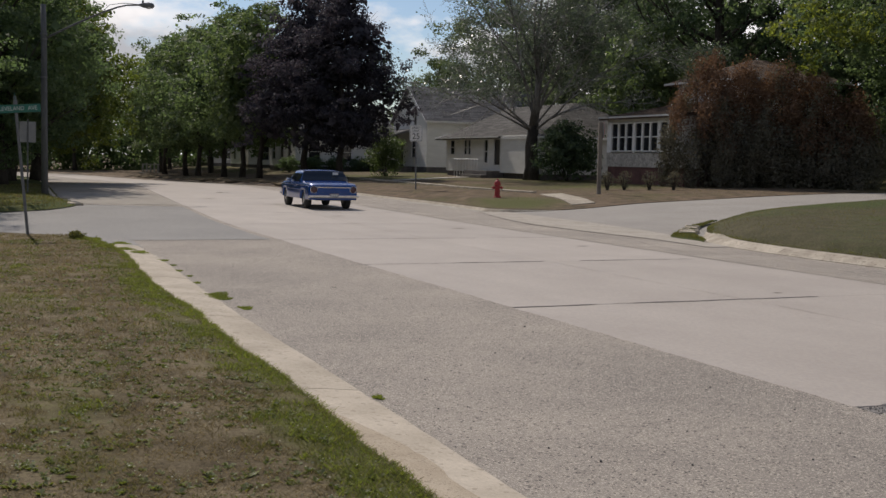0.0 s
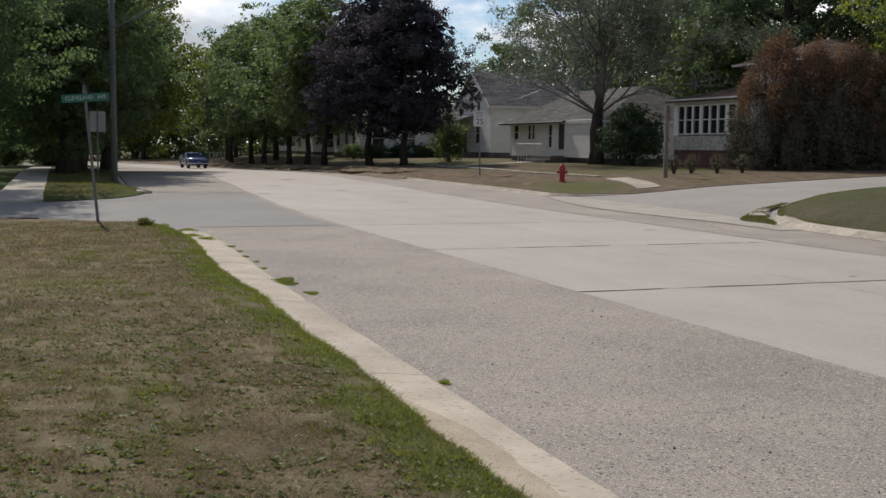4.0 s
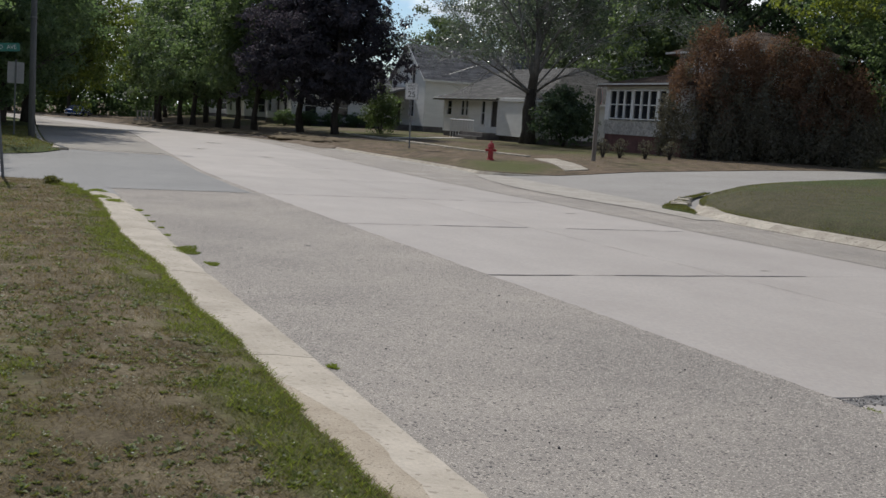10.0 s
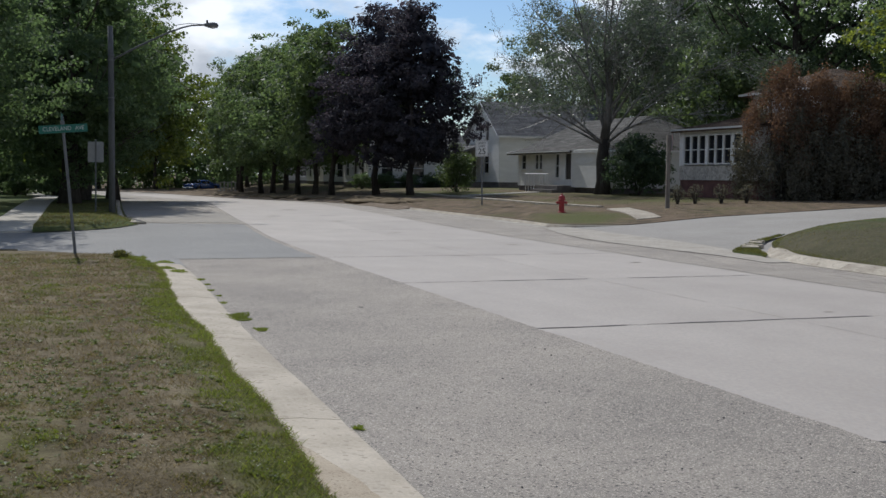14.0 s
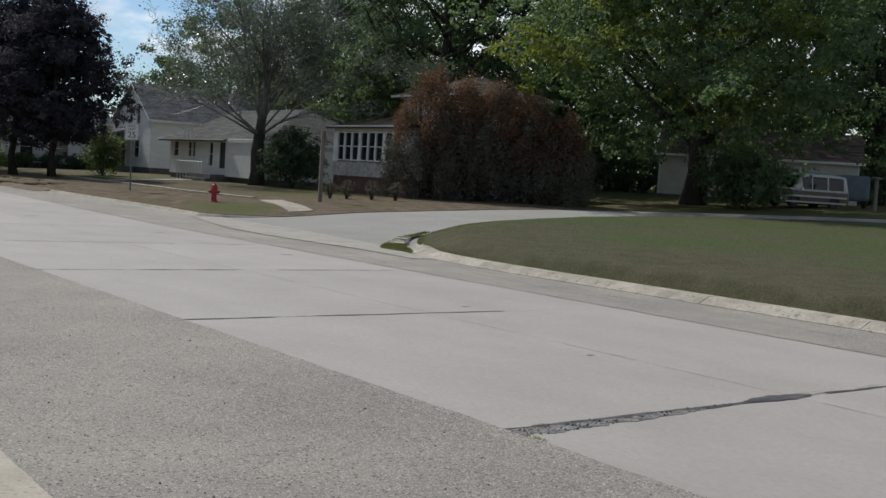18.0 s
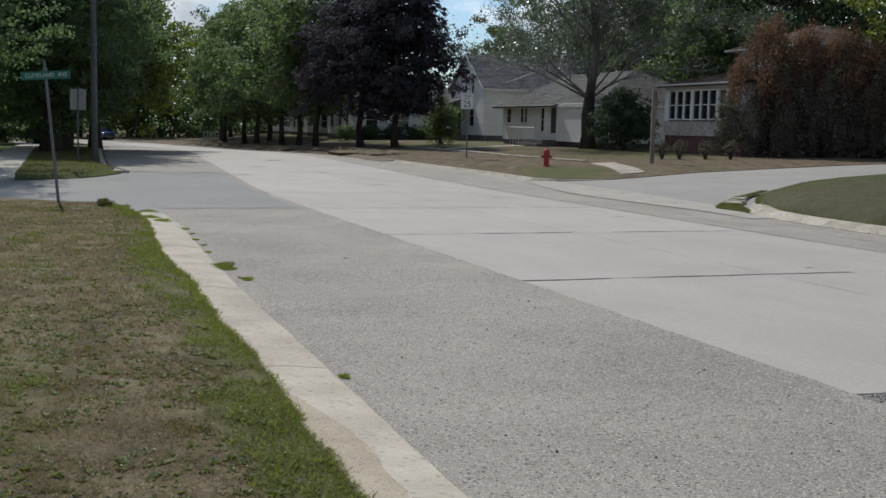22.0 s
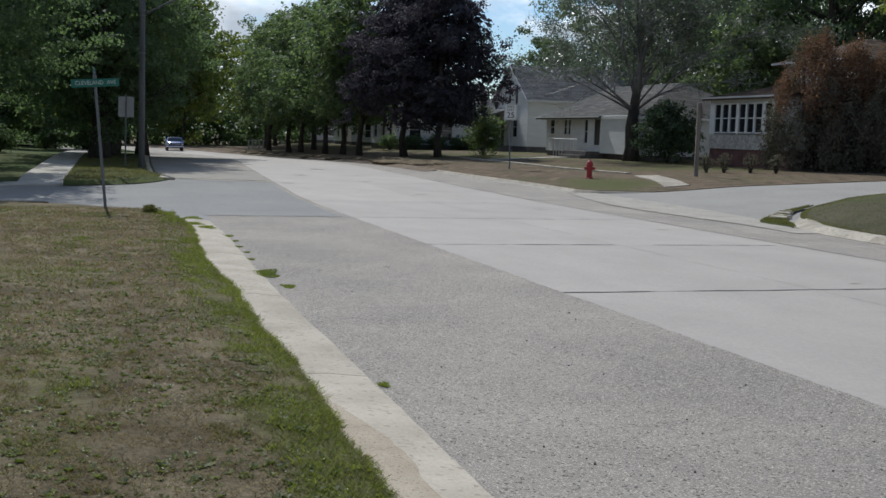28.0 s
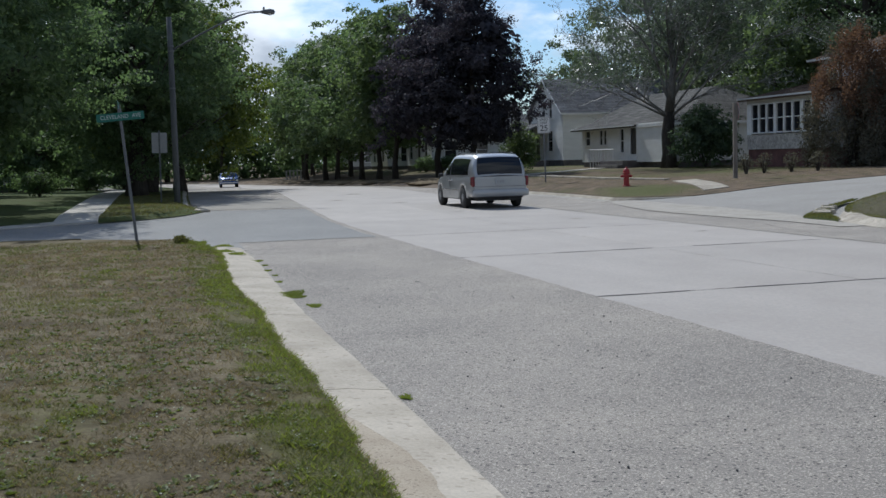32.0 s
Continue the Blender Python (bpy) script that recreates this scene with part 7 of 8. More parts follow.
BLUE = dict(mirror_size=0.1, rear=-2.35, nose=2.25, floor=0.34, wheel=0.325, arch=0.37, axles=(1.38, -1.4), track=0.72, spokes=8, rim=CHROME, paint=CAR_BLUE, mirror=(0.7, 0.95), mirror_mat=CHROME,
            width=[(-2.35, 0.84), (-2.25, 0.88), (-1.4, 0.895), (0.5, 0.895), (1.8, 0.87), (2.15, 0.83), (2.25, 0.78)],
            top=[(-2.35, 0.86), (-2.2, 0.9), (-1.2, 0.93), (0.9, 0.93), (2.0, 0.88), (2.25, 0.82)],
            crown=[(-2.35, 0.0), (-2.1, 0.02), (-1.4, 0.02), (0.8, 0.0), (1.0, 0.03), (2.1, 0.03), (2.25, 0.0)],
            roof=[(-1.32, 0.93), (-1.1, 1.11), (-0.92, 1.29), (-0.82, 1.335), (-0.2, 1.35), (0.36, 1.335), (0.52, 1.26), (0.98, 0.94)],
            roof_w=[(-1.5, 0.66), (-0.9, 0.66), (0.2, 0.67), (0.9, 0.66)],
            panes=((-0.85, -0.12), (-0.06, 0.42)), screen=(0.94, 0.4), backlight=(-1.28, -0.88), back_wide=1.14)
WAGON = dict(rear=-2.4, nose=2.3, floor=0.26, wheel=0.33, arch=0.38, axles=(1.4, -1.35), track=0.8, spokes=6, rim=ALLOY, paint=CAR_TAN, roof_paint=CAR_CREAM, mirror=(1.0, 1.0), mirror_mat=CHROME,
             width=[(-2.4, 0.9), (-2.3, 0.95), (1.6, 0.95), (2.1, 0.9), (2.3, 0.82)],
             top=[(-2.4, 1.0), (1.2, 1.0), (2.0, 0.95), (2.3, 0.85)], crown=[(-2.4, 0), (1.2, 0.0), (1.5, 0.03), (2.3, 0.0)],
             roof=[(-2.36, 1.05), (-2.3, 1.5), (-2.2, 1.86), (-1.8, 1.92), (0.5, 1.93), (0.8, 1.85), (1.15, 1.45), (1.5, 1.02)],
             roof_w=[(-2.4, 0.8), (0, 0.8), (1.5, 0.75)], panes=((-2.0, -0.95), (-0.85, 0.15), (0.25, 0.85)), screen=(1.45, 0.85), backlight=(-2.34, -2.22))

van, van_cab = car("silver_minivan", VAN, "silver minivan driving along the concrete road")
part("rear_bumper", box_bm(-0.955, -2.64, 0.37, 0.955, -2.1, 0.62, bevel=0.1), CAR_SILVER, van, "silver moulded rear bumper")
part("rear_valance", box_bm(-0.78, -2.5, 0.32, 0.78, -2.0, 0.45, bevel=0.04), PLASTIC_DARK, van, "dark plastic under the rear bumper")
for sx in (1, -1):
    part("tail_light", box_bm(min(sx * 0.835, sx * 0.955), -2.565, 0.7, max(sx * 0.835, sx * 0.955), -2.36, 1.03, bevel=0.05), LENS_RED, van, "red tail light")
    part("rocker_trim", box_bm(min(sx * 0.975, sx * 0.998), -1.05, 0.56, max(sx * 0.975, sx * 0.998), 1.08, 0.6, bevel=0.004), CHROME, van, "bright side moulding")
    part("roof_rail", tube_bm([(sx * 0.62, -2.0, 1.73), (sx * 0.62, -1.9, 1.765), (sx * 0.62, 0.0, 1.775), (sx * 0.62, 0.1, 1.74)], 0.016, 6), PLASTIC_DARK, van)
    for y in (0.12, -0.14):
        part("door_handle", box_bm(min(sx * 0.965, sx * 1.01), y - 0.07, 0.87, max(sx * 0.965, sx * 1.01), y + 0.07, 0.94, bevel=0.018), CHROME, van)
    part("head_light", box_bm(min(sx * 0.45, sx * 0.76), 2.08, 0.62, max(sx * 0.45, sx * 0.76), 2.34, 0.76, bevel=0.04), LENS_CLEAR, van)
    part("door_seam", box_bm(min(sx * 0.974, sx * 0.9835), 0.0, 0.4, max(sx * 0.974, sx * 0.9835), 0.006, 1.0), PLASTIC_DARK, van)
for y in (-1.7, -0.3):
    part("cross_bar", tube_bm([(-0.62, y, 1.775), (0.62, y, 1.775)], 0.014, 6), PLASTIC_DARK, van)
plate = part("number_plate", box_bm(-0.17, -2.575, 0.78, 0.17, -2.553, 0.93, bevel=0.004), PLATE_GREY, van)
for k in range(3):
    part("bar", box_bm(-0.12 + k * 0.09, -2.579, 0.82, -0.06 + k * 0.09, -2.574, 0.89), SIGN_BACK, plate)
part("hatch_seam", box_bm(-0.84, -2.562, 0.7, 0.84, -2.55, 0.708), PLASTIC_DARK, van)
part("rear_wiper", tube_bm([(0.0, -2.56, 1.1), (0.35, -2.53, 1.16)], 0.01, 5), PLASTIC_DARK, van)

blue, blue_cab = car("blue_coupe", BLUE, "bright blue vintage hardtop coupe on the concrete road")
part("rear_bumper", box_bm(-0.9, -2.44, 0.4, 0.9, -2.3, 0.51, bevel=0.035), CHROME, blue, "chrome rear bumper")
part("front_bumper", box_bm(-0.86, 2.2, 0.4, 0.86, 2.32, 0.48, bevel=0.03), CHROME, blue, "chrome front bumper")
grille = part("grille", box_bm(-0.56, 2.2, 0.6, 0.56, 2.262, 0.74, bevel=0.01), PLASTIC_DARK, blue, "dark grille with bright bars")
for k in range(3):
    part("grille_bar", box_bm(-0.55, 2.255, 0.625 + 0.04 * k, 0.55, 2.27, 0.633 + 0.04 * k), CHROME, grille)
part("tail_panel", box_bm(-0.58, -2.375, 0.6, 0.58, -2.345, 0.76, bevel=0.008), CAR_BLUE, blue)
part("tail_trim", box_bm(-0.6, -2.385, 0.76, 0.6, -2.35, 0.79, bevel=0.004), CHROME, blue)
for sx in (1, -1):
    lt = part("tail_light", lathe_bm([(0.115, -2.34), (0.115, -2.37), (0.09, -2.39), (0.0, -2.395)], 18, "y", (sx * 0.71, 0, 0.7)), LENS_DARK, blue, "round dark red tail light")
    part("bezel", lathe_bm([(0.13, -2.33), (0.13, -2.365), (0.117, -2.372), (0.117, -2.34)], 18, "y", (sx * 0.71, 0, 0.7)), CHROME, lt)
    part("head_light", lathe_bm([(0.1, 2.2), (0.1, 2.26), (0.06, 2.28), (0.0, 2.285)], 16, "y", (sx * 0.7, 0, 0.66)), LENS_CLEAR, blue)
    for z, a, b in ((0.82, -2.2, 2.0), (0.66, -2.0, 1.0)):
        part("side_trim", box_bm(min(sx * 0.885, sx * 0.905), a, z, max(sx * 0.885, sx * 0.905), b, z + 0.02, bevel=0.003), CHROME, blue)
    part("door_handle", box_bm(min(sx * 0.885, sx * 0.915), -0.35, 0.76, max(sx * 0.885, sx * 0.915), -0.22, 0.79, bevel=0.005), CHROME, blue)
plate = part("number_plate", box_bm(-0.16, -2.44, 0.44, 0.16, -2.425, 0.56, bevel=0.004), SIGN_BACK, blue, "blue-grey number plate")
for k in range(3):
    part("bar", box_bm(-0.1 + k * 0.08, -2.447, 0.47, -0.05 + k * 0.08, -2.439, 0.53), SIGN_WHITE, plate)
part("sticker", box_bm(0.3, -1.12, 1.2, 0.5, -1.1, 1.29), SIGN_WHITE, blue, "white paper in the rear window")

wagon, _ = car("parked_wagon", WAGON, "tan and cream van parked on the grass beside the garage")
wagon.matrix_basis = pose(55.0, 38.6, land(55.0) - 0.02, 0, 0, 74)
for sx in (1, -1):
    part("side_stripe", box_bm(min(sx * 0.945, sx * 0.962), -2.2, 0.62, max(sx * 0.945, sx * 0.962), 2.0, 0.72, bevel=0.003), CAR_CREAM, wagon)
    part("sill_stripe", box_bm(min(sx * 0.935, sx * 0.958), -2.2, 0.3, max(sx * 0.935, sx * 0.958), 2.0, 0.38, bevel=0.003), CAR_CREAM, wagon)
    part("window_trim", box_bm(min(sx * 0.93, sx * 0.955), -2.2, 0.95, max(sx * 0.93, sx * 0.955), 1.3, 1.05, bevel=0.003), CAR_CREAM, wagon)
    part("roof_rail", tube_bm([(sx * 0.6, -2.0, 1.95), (sx * 0.6, 0.4, 2.0)], 0.02, 6), CHROME, wagon)
    part("head_light", box_bm(min(sx * 0.5, sx * 0.78), 2.2, 0.6, max(sx * 0.5, sx * 0.78), 2.33, 0.78, bevel=0.02), LENS_CLEAR, wagon)
part("front_bumper", box_bm(-0.9, 2.2, 0.36, 0.9, 2.42, 0.5, bevel=0.03), CHROME, wagon)
trailer = tagged(empty("camper_trailer", pose(60.2, 39.2, land(60.2) - 0.05, 0, 0, -50)), "blue-grey camper trailer beside the parked van", "trailer")
part("shell", box_bm(-1.0, -1.7, 0.45, 1.0, 1.7, 1.95, bevel=0.2), TRAILER_BLUE, trailer)
part("window", box_bm(-1.01, -1.35, 1.2, -0.985, -0.45, 1.75, bevel=0.01), PANE, trailer)
for sx in (1, -1):
    part("wheel", lathe_bm([(0.2, -0.09), (0.31, -0.08), (0.32, 0.0), (0.31, 0.08), (0.2, 0.09)], 18, "x", (sx * 0.9, -0.2, 0.32)), RUBBER, trailer)


# ---- grass ----
def blades(rng, pts, length, width, lean=0.5):
    n = len(pts)
    a = rng.random(n) * 2 * math.pi
    h = length * rng.uniform(0.5, 1.2, n)
    w = width * rng.uniform(0.7, 1.3, n)
    side = np.stack([np.cos(a), np.sin(a), np.zeros(n)], 1) * w[:, None]
    b = rng.random(n) * 2 * math.pi
    tip = pts + np.stack([np.cos(b) * h * lean, np.sin(b) * h * lean, h * 0.85], 1) * rng.uniform(0.6, 1.0, n)[:, None]
    v = np.stack([pts - side, pts + side, tip], 1).reshape(-1, 3)
    return v, np.arange(3 * n, dtype=np.int32).reshape(-1, 3)


def scatter(rng, n, x0, x1, y0, y1, keep):
    out = []
    xs, ys = rng.uniform(x0, x1, n), rng.uniform(y0, y1, n)
    edge = np.interp(np.minimum(ys, 22.0), NEAR_GRASS[:120, 1], NEAR_GRASS[:120, 0])
    for x, y, e in zip(xs, ys, edge):
        if x < e + 0.07 * nz(x, y, 3.0, 5.0) + 0.03 and y < 24.4 and keep(x, y, e):
            out.append((x, y, near_z(x, y) - 0.004))
    return np.array(out)


rng = np.random.default_rng(5)
p = scatter(rng, 190000, -5.0, 2.2, -2.0, 9.0, lambda x, y, e: near_turf(x, y) + 0.25 * nz(x, y, 4.0) < 0.33 and nz(x, y, 3.0, 8.0) > -0.25)
v, f = blades(rng, p, 0.045, 0.0036, 1.3)
tagged(arrays_obj("dry_grass", v, f, GRASS_DRY), "short straw-coloured grass of the near lawn", kind="stuff")
p = scatter(rng, 220000, -5.0, 2.2, -2.0, 9.0, lambda x, y, e: near_turf(x, y) + 0.55 * nz(x, y, 5.0, 2.0) > 0.31)
v, f = blades(rng, p, 0.042, 0.0038, 1.0)
tagged(arrays_obj("green_grass", v, f, GRASS_GREEN), "short olive green grass of the near lawn", kind="stuff")
p = scatter(rng, 110000, 0.2, 2.4, 2.4, 24, lambda x, y, e: near_turf(x, y) + 0.5 * nz(x, y, 5.0, 4.0) > 0.52 - 0.3 * math.exp(-((e - x) / 0.12) ** 2))
v, f = blades(rng, p, 0.055, 0.0042, 0.9)
tagged(arrays_obj("lush_grass", v, f, GRASS_LUSH), "longer fresh green grass along the kerb", kind="stuff")
ys_ = rng.uniform(2.4, 22, 20000)
xs_ = np.interp(ys_, NEAR_GRASS[:120, 1], NEAR_GRASS[:120, 0]) + 0.02 + 0.028 * rng.normal(size=20000) + 0.025 * np.sin(ys_ * 5.1) * np.sin(ys_ * 1.7)
v, f = blades(rng, np.stack([xs_, ys_, np.full(20000, 0.05)], 1), 0.034, 0.0045, 1.4)
tagged(arrays_obj("edge_grass", v[:42000], f[:14000], GRASS_LUSH), "ragged grass hanging over the kerb", kind="stuff")
tagged(arrays_obj("edge_straw", v[42000:], f[14000:] - 42000, GRASS_DRY), "dry grass ends along the kerb", kind="stuff")
p = scatter(rng, 150000, -8, 2.4, 9.0, 24.4, lambda x, y, e: nz(x, y, 3.0, 8.0) > -0.35)
g = np.array([near_turf(q[0], q[1]) + 0.3 * nz(q[0], q[1], 2.5, 1.0) for q in p])
for name, mat, pick in (("far_dry_grass", GRASS_DRY, g < 0.12), ("far_green_grass", GRASS_GREEN, g >= 0.12)):
    v, f = blades(rng, p[pick], 0.055, 0.0045, 0.9)
    tagged(arrays_obj(name, v, f, mat), "short grass of the near lawn further out", kind="stuff")
def rosettes(rng, pts, length, width, leaves):
    """Low weeds of a few broad leaves spread flat from one root."""
    n = len(pts)
    p = np.repeat(pts, leaves, axis=0)
    a = np.tile(np.arange(leaves) * 2 * math.pi / leaves, n) + rng.normal(size=n * leaves) * 0.35
    s = np.repeat(rng.uniform(0.6, 1.3, n), leaves) * rng.uniform(0.7, 1.2, n * leaves)
    d = np.stack([np.cos(a), np.sin(a), rng.uniform(0.1, 0.75, n * leaves)], 1)
    w = np.stack([-np.sin(a), np.cos(a), rng.normal(size=n * leaves) * 0.25], 1) * (s * width)[:, None]
    tip, mid = p + d * (s * length)[:, None], p + d * (s * length * 0.55)[:, None] + np.array([0, 0, 0.006])
    v = np.stack([p, mid + w, tip, mid - w], 1).reshape(-1, 3)
    return v, np.arange(4 * n * leaves, dtype=np.int32).reshape(-1, 4)


c0 = scatter(rng, 9000, -5.0, 1.9, -2.0, 11, lambda x, y, e: 0.6 * nz(x, y, 0.9, 12.0) + 0.5 * nz(x, y, 3.0, 2.0) > -0.3)
c1 = scatter(rng, 4200, -8, 2.1, 11, 24, lambda x, y, e: 0.6 * nz(x, y, 0.7, 12.0) + 0.5 * nz(x, y, 2.0, 2.0) > -0.15)
v, f = rosettes(rng, c0, 0.031, 0.009, 8)
v2, f2 = rosettes(rng, c1, 0.035, 0.0105, 7)
tagged(arrays_obj("plantain", np.concatenate([v, v2]), np.concatenate([f, f2 + len(v)]), CLOVER_GREEN), "small plantain and clover rosettes in the lawn", kind="stuff")
c = np.concatenate([c0[rng.random(len(c0)) < 0.36], scatter(rng, 1300, -3.6, 1.9, 2.5, 14, lambda x, y, e: True)])
c = np.repeat(c, 2, axis=0) + rng.normal(size=(len(c) * 2, 3)) * np.array([0.04, 0.04, 0.005]) + np.array([0, 0, 0.027])
v, f = cards(rng, c, 0.0122, 0.25)
tagged(arrays_obj("clover_heads", v, f, CLOVER), "pale clover heads and dry leaf specks in the lawn", kind="stuff")


# weeds at the edge of the shoulder
def on_mesh(ob):
    """The height of a ground sheet at a place."""
    tree_ = BVHTree.FromPolygons([v.co for v in ob.data.vertices], [p.vertices for p in ob.data.polygons])
    return lambda x, y: tree_.ray_cast(Vector((x, y, 30)), Vector((0, 0, -1)))[0]


spots = [(2.72, 14.35, 0.44, 1900), (2.84, 13.15, 0.17, 300), (2.66, 7.98, 0.075, 170), (2.78, 15.9, 0.1, 110), (2.84, 16.8, 0.08, 80), (2.82, 17.6, 0.12, 150), (2.88, 18.5, 0.1, 100), (2.86, 19.35, 0.18, 280), (2.62, 20.6, 0.3, 600), (2.45, 21.3, 0.36, 800), (2.2, 22.3, 0.4, 1000), (2.55, 22.7, 0.34, 700), (6.05, 6.2, 0.1, 120)]
for x, y, r, n in spots:
    q = np.clip(rng.normal(size=(n, 2)), -1.35, 1.35)
    q = q * (1 + 0.3 * np.sin(3 * np.arctan2(q[:, 1], q[:, 0]) + x * 9))[:, None] * (r * 0.27, r * 0.5)
    v, f = blades(rng, np.stack([x + q[:, 0], y + q[:, 1], np.full(n, 0.042 if x < 2.8 and y > 20 else 0.0)], 1), 0.028, 0.007, 1.3)
    tagged(arrays_obj("weed_tuft", v, f, GRASS_LUSH), "small green weed tuft in the shoulder edge", "weed", "weeds along the kerb")
# grass of the corner lawn, the verges and the broken corner of the street mouth
for name, sheet, box_, n, length, width, dry, label in (("corner_grass", lawn_east, (15.6, 44, 5, 36), 90000, 0.05, 0.006, 0.33, "short mown grass of the corner lawn"),
                                                        ("verge_grass", lawn_far, (17.2, 36, 35.5, 62), 20000, 0.045, 0.008, 0.62, "dry tufted grass of the far verge"),
                                                        ("shaded_grass", verge, (-0.2, 5, 34, 60), 26000, 0.08, 0.01, 0.3, "short grass of the west verge")):
    z_at = on_mesh(sheet)
    pts, keep = [], []
    for x, y in zip(rng.uniform(*box_[:2], n), rng.uniform(*box_[2:], n)):
        hit = z_at(x, y)
        if hit is not None and not (name == "verge_grass" and abs((x - 21.25) * 0.9515 - (y - 36.45) * 0.3074) < 0.72 and 36.0 < y < 43.4):
            pts.append((x, y, hit.z - 0.005))
            lush = name == "verge_grass" and (math.exp(-((x - 18.8) ** 2 / 1.2 + (y - 38.4) ** 2 / 5)) > 0.4 or math.exp(-((x - 20.6) ** 2 / 2 + (y - 39.6) ** 2 / 10)) > 0.4 or math.exp(-((x - 18.3) ** 2 / 0.7 + (y - 43.5) ** 2 / 9)) > 0.4)
            keep.append(rng.random() + 0.5 * nz(x, y, 0.7, 3.0) < (0.15 if lush else dry))
    pts, keep = np.array(pts), np.array(keep)
    for mat, pick in ((GRASS_DRY, keep), (GRASS_GREEN, ~keep)):
        v, f = blades(rng, pts[pick], length, width, 0.9)
        tagged(arrays_obj(name, v, f, mat), label, kind="stuff")
z_at = on_mesh(lawn_far)


def on_verge(x, y):
    hit = z_at(x, y)
    return (hit.z if hit is not None else 0.2) + 0.02


walk_slabs("sidewalk_east", [(20.75, 36.6), (22.7, 42.8)], [(21.95, 36.9), (24.0, 43.2)], 4, on_verge, "tan concrete sidewalk pad across the dry verge", KERB_OLD)
# a wedge of weeds outside the corner kerb, with broken concrete lying in it
WEDGE = smooth_line([(16.0, 21.9), (17.05, 23.7), (18.7, 25.8), (20.5, 27.4)], 40)
wedge_w = [0.05 + 0.62 * soft(i / 9) * (1 - soft((i - 8) / 36)) for i in range(40)]
wedge_d = np.gradient(WEDGE, axis=0)
wedge_d /= np.linalg.norm(wedge_d, axis=1)[:, None]
wedge_b = [(p[0] - d[1] * w + 0.04 * nz(p[0], p[1], 3.0), p[1] + d[0] * w) for p, d, w in zip(WEDGE, wedge_d, wedge_w)]
wedge = strip("corner_wedge", [tuple(p) for p in WEDGE], wedge_b, 40, 8, lambda x, y, u, v: max(0.0, side_street_z(x)) + 0.012 + 0.07 * math.sin(math.pi * min(1, 0.2 + 0.8 * v)) + 0.015 * nz(x, y, 4.0), TURF_LAWN, label="weedy wedge of soil outside the corner kerb", turf=lambda x, y: 0.45 + 0.3 * nz(x, y, 1.5, 4.0))
z_at = on_mesh(wedge)
rock = random.Random(9)
for k in range(7):
    bm = bmesh.new()
    n = 7
    r = rock.uniform(0.11, 0.2)
    x, y = 16.95 + 0.22 * k + rock.uniform(-0.14, 0.1), 23.95 + 0.29 * k + rock.uniform(-0.1, 0.1)
    ring = [(r * rock.uniform(0.6, 1.1) * math.cos(6.283 * i / n), 1.5 * r * rock.uniform(0.6, 1.1) * math.sin(6.283 * i / n)) for i in range(n)]
    top = [bm.verts.new((a, b, 0.035 + rock.uniform(-0.01, 0.01))) for a, b in ring]
    low = [bm.verts.new((a * 1.12, b * 1.12, -0.06)) for a, b in ring]
    bm.faces.new(top)
    for i in range(n):
        bm.faces.new((top[i], low[i], low[(i + 1) % n], top[(i + 1) % n]))
    bmesh.ops.recalc_face_normals(bm, faces=bm.faces)
    hit = z_at(x, y)
    ob = tagged(bm_obj("concrete_fragment", bm, KERB), "pale broken concrete piece among the corner weeds", "concrete fragment", "broken concrete at the corner")
    ob.matrix_basis = pose(x, y, hit.z if hit is not None else max(0.0, side_street_z(x)) + 0.02, rock.uniform(-2, 4), rock.uniform(-3, 3), rock.uniform(20, 60))
pts = []
for k in range(5200):
    i = int(rng.integers(0, 40))
    f_ = rng.random()
    x, y = WEDGE[i][0] + (wedge_b[i][0] - WEDGE[i][0]) * f_ + 0.05 * rng.normal(), WEDGE[i][1] + (wedge_b[i][1] - WEDGE[i][1]) * f_ + 0.05 * rng.normal()
    hit = z_at(x, y)
    if hit is not None and nz(x, y, 1.3, 6.0) > -0.45:
        pts.append((x, y, hit.z - 0.004))
v, f = blades(rng, np.array(pts), 0.06, 0.009, 0.8)
tagged(arrays_obj("corner_weeds", v, f, GRASS_GREEN), "weeds grown over the broken corner of the street mouth", kind="stuff")
z_at = on_mesh(lawn_east)
line_ = np.array(resample(KERB_E, 900))
pts = []
for k in range(14000):
    p = line_[int(rng.integers(60, 420))]
    x, y = p[0] + 0.02 + 0.09 * abs(rng.normal()) - 0.05 * (nz(p[0], p[1], 1.4, 2.0) > 0.1), p[1] + 0.08 * rng.normal()
    hit = z_at(x, y)
    if hit is not None and y > 3:
        pts.append((x, y, hit.z - 0.005))
v, f = blades(rng, np.array(pts), 0.05, 0.006, 1.0)
tagged(arrays_obj("kerb_fringe", v, f, GRASS_GREEN), "ragged grass fringe along the corner kerb", kind="stuff")
# loose stones on the shoulder
stone_bm = bmesh.new()
bmesh.ops.create_icosphere(stone_bm, subdivisions=1, radius=1)
sv = np.array([tuple(v.co) for v in stone_bm.verts])
sf = np.array([[v.index for v in fc.verts] for fc in stone_bm.faces])
stone_bm.free()
allv, allf = [], []
for k in range(300):
    x, y = 2.8 + 3.1 * rng.random(), 2 + 24 * rng.random() ** 1.4
    s = rng.uniform(0.003, 0.0095) * (1.0 if k % 9 else 1.5)
    allv.append(sv * s * rng.uniform(0.6, 1.2, 3) + np.array([x, y, 0.0]))
    allf.append(sf + len(sv) * k)
tagged(arrays_obj("loose_stones", np.concatenate(allv), np.concatenate(allf), TAR), "dark loose stones scattered on the asphalt", kind="stuff")


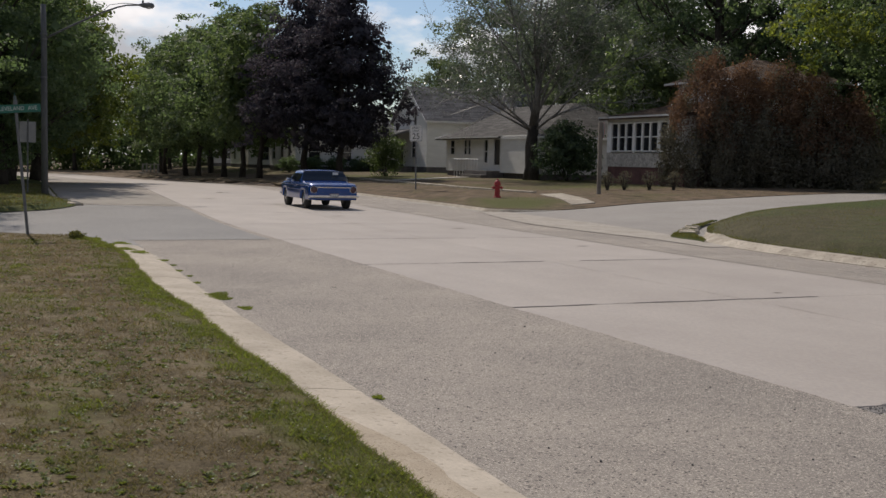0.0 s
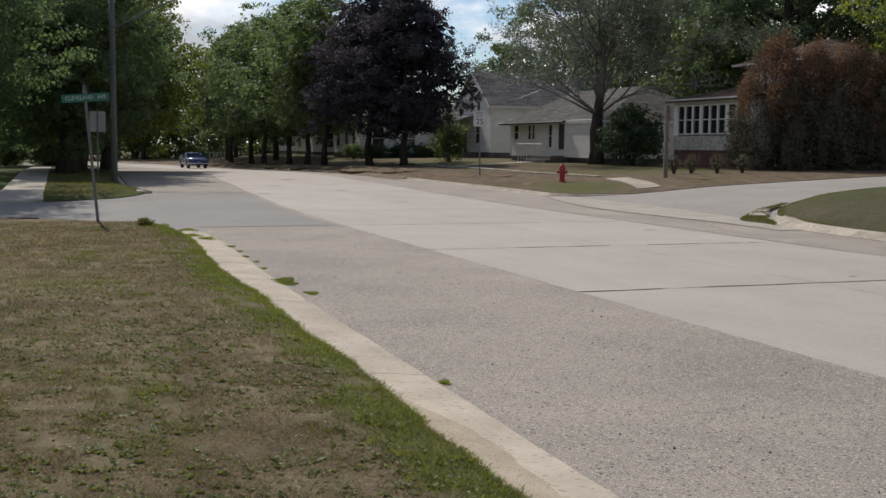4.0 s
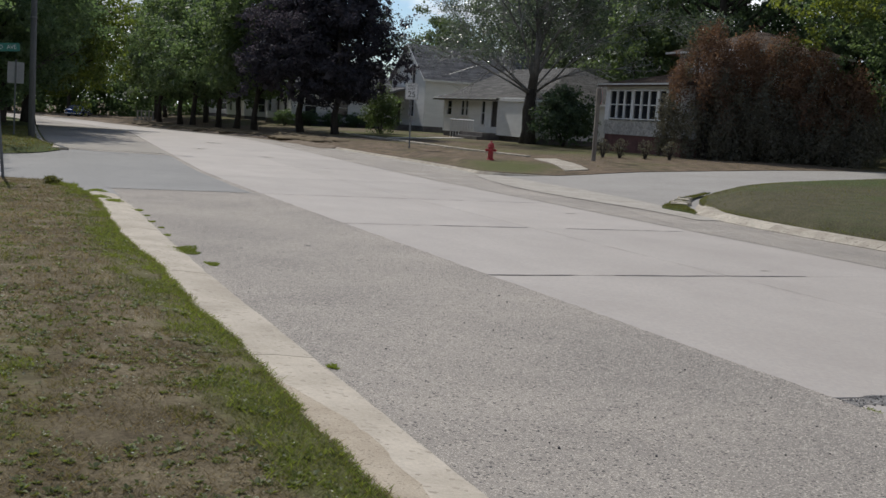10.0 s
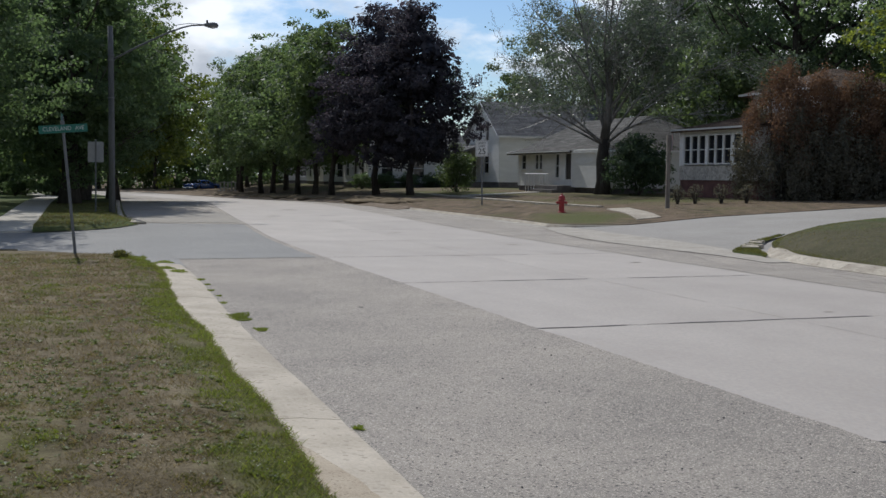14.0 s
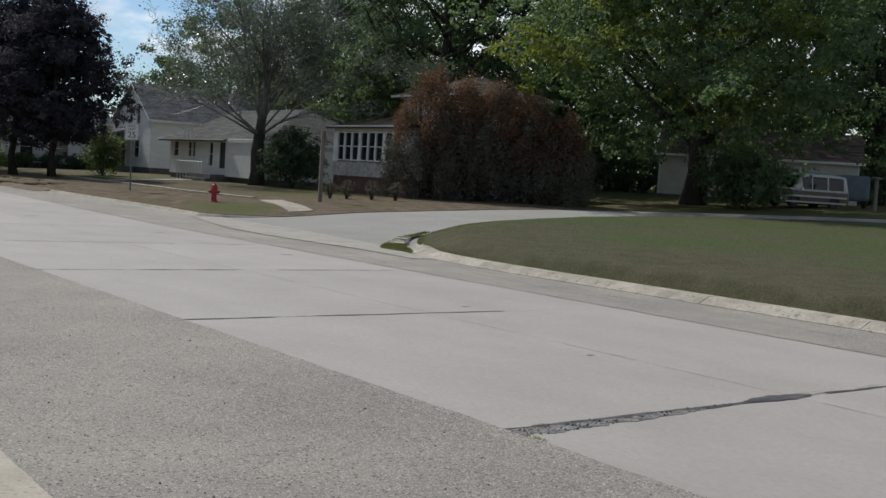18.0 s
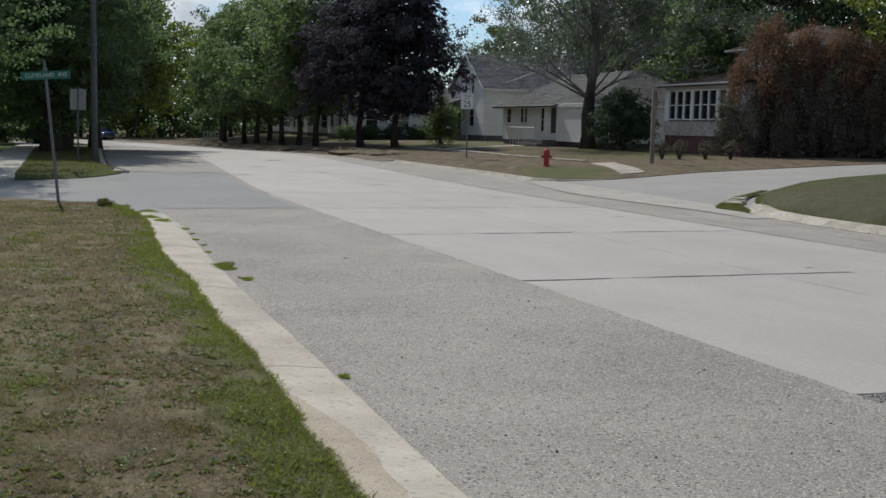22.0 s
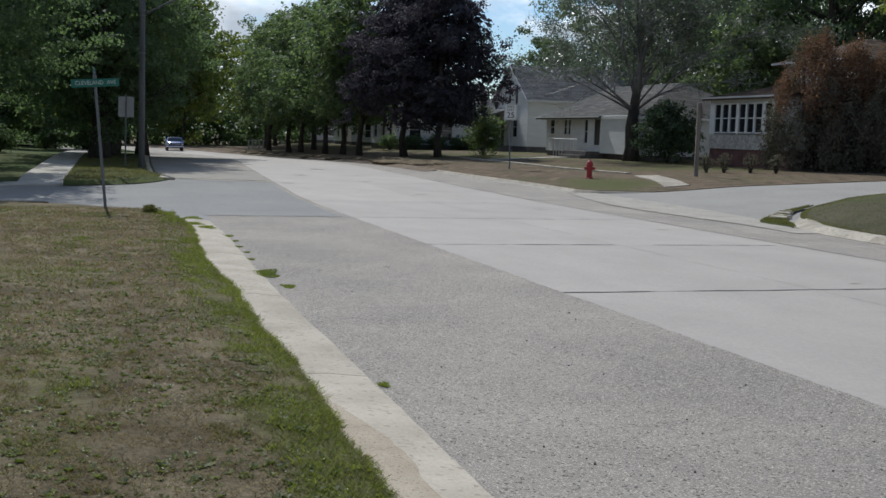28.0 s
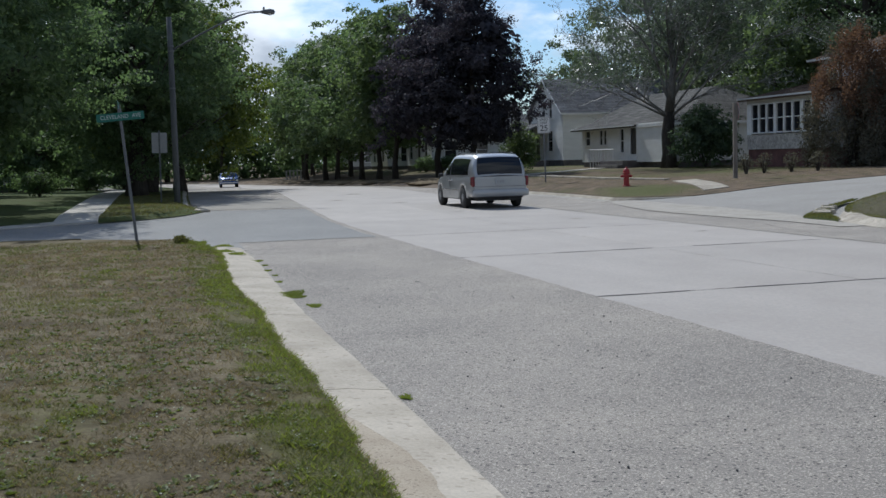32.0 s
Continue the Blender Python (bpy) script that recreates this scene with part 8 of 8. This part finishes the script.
# ---- the street sinks towards the bend ----
moving = {van, blue}
for ob in [o for o in bpy.data.objects if o.parent is None and o not in moving and o.name != "ground"]:
    p = ob.matrix_basis.translation
    if p.length > 0.01:
        ob.matrix_basis = Matrix.Translation((0, 0, dip(p.x, p.y))) @ ob.matrix_basis
        continue
    for one in (ob, *ob.children):
        if one.type == "MESH":
            co = np.empty(len(one.data.vertices) * 3, np.float32)
            one.data.vertices.foreach_get("co", co)
            co = co.reshape(-1, 3)
            low = (co[:, 1] > 58) & (co[:, 0] < 28)
            if low.any():
                co[low, 2] += [dip(x, y) for x, y in co[low, :2]]
                one.data.vertices.foreach_set("co", co.ravel())
                one.data.update()


# ---- what moves ----
def heading_rows(track, offset=0.0):
    """Rows of a thing that follows (t, x, y, yaw) marks."""
    return [(t, pose(x, y, 0.012 + dip(x, y), 0, 0, yaw)) for t, x, y, yaw in track]


# out along the road, into a drive on the right, backing out, and returning
BLUE_TRACK = [
    (0.0, 11.6, 39.5, -2), (0.5, 12.1, 49.1, -3), (1.0, 12.45, 58.0, -2), (1.5, 12.6, 66.4, 0), (2.0, 12.6, 73.7, 1), (2.5, 12.55, 80.5, 2),
    (3.0, 12.5, 87.2, 3), (3.5, 12.4, 93.3, 4), (4.5, 12.15, 103.0, 4), (5.5, 11.8, 109.6, 4), (6.0, 11.74, 113.5, 3), (6.5, 11.5, 116.8, 4),
    (7.0, 11.3, 119.0, 5), (7.5, 10.9, 120.4, 8), (8.0, 10.75, 121.5, 2), (8.5, 10.6, 123.2, -5), (9.0, 10.7, 125.0, -10), (9.5, 11.1, 127.0, -16),
    (10.3, 12.3, 131.0, -24), (11.0, 13.9, 134.0, -30), (11.5, 14.8, 135.0, -32), (12.0, 15.7, 136.0, -34), (12.8, 16.5, 136.5, -36), (13.3, 16.85, 136.8, -40),
    (14.3, 16.5, 135.0, -58), (15.5, 15.1, 133.3, -78), (16.5, 14.2, 132.3, -90), (17.5, 12.4, 132.2, -97), (18.6, 10.3, 132.0, -106), (19.8, 8.7, 132.0, -120),
    (20.6, 7.6, 132.4, -135), (21.4, 7.1, 133.0, -152), (22.0, 7.1, 132.8, -165), (22.6, 7.6, 132.2, -172), (23.2, 7.9, 131.0, -176), (24.0, 8.15, 128.6, -178),
    (25.0, 8.3, 124.4, -180), (26.5, 8.4, 119.0, -181), (28.5, 8.8, 115.0, -182), (30.0, 9.05, 112.0, -182), (31.0, 9.2, 108.8, -182), (32.0, 9.4, 105.3, -183),
]
VAN_TRACK = [(t, 11.94 - 0.02 * max(0, 30.5 - t) + 0.17 * max(0, t - 30.5), 18.35 - 12.2 * (30.5 - t), -1.0 if t > 29 else 0.0) for t in (0, 8, 16, 24, 28, 29, 29.5, 30, 30.5, 31, 31.5, 32)]


def spin(car_thing, track, radius):
    """Keys the wheels of a car so that they roll with its way along the track."""
    ts = np.array([r[0] for r in track])
    xs, ys, ws = (np.array([r[k] for r in track], float) for k in (1, 2, 3))
    grid_t = np.arange(0, 32.0001, 1 / FPS)
    px, py = np.interp(grid_t, ts, xs), np.interp(grid_t, ts, ys)
    yaw = np.radians(np.interp(grid_t, ts, ws))
    step = np.r_[0, np.diff(px) * -np.sin(yaw[1:]) + np.diff(py) * np.cos(yaw[1:])]
    turn = np.degrees(np.cumsum(step) / radius)
    rows, last = [], None
    for t, a in zip(grid_t, turn):
        if last is None or abs(a - last) > 55 or t > 31.99:
            rows.append((round(float(t), 4), float(a)))
            last = a
    for wheel in [c for c in car_thing.children if c.name.startswith("wheel")]:
        p = wheel.matrix_basis.translation.copy()
        walk(wheel, [(t, pose(p.x, p.y, p.z, -a, 0, 0)) for t, a in rows])


def motions():
    walk(blue, heading_rows(BLUE_TRACK))
    walk(van, heading_rows(VAN_TRACK))
    spin(blue, BLUE_TRACK, 0.325)
    spin(van, VAN_TRACK, 0.335)


motions()
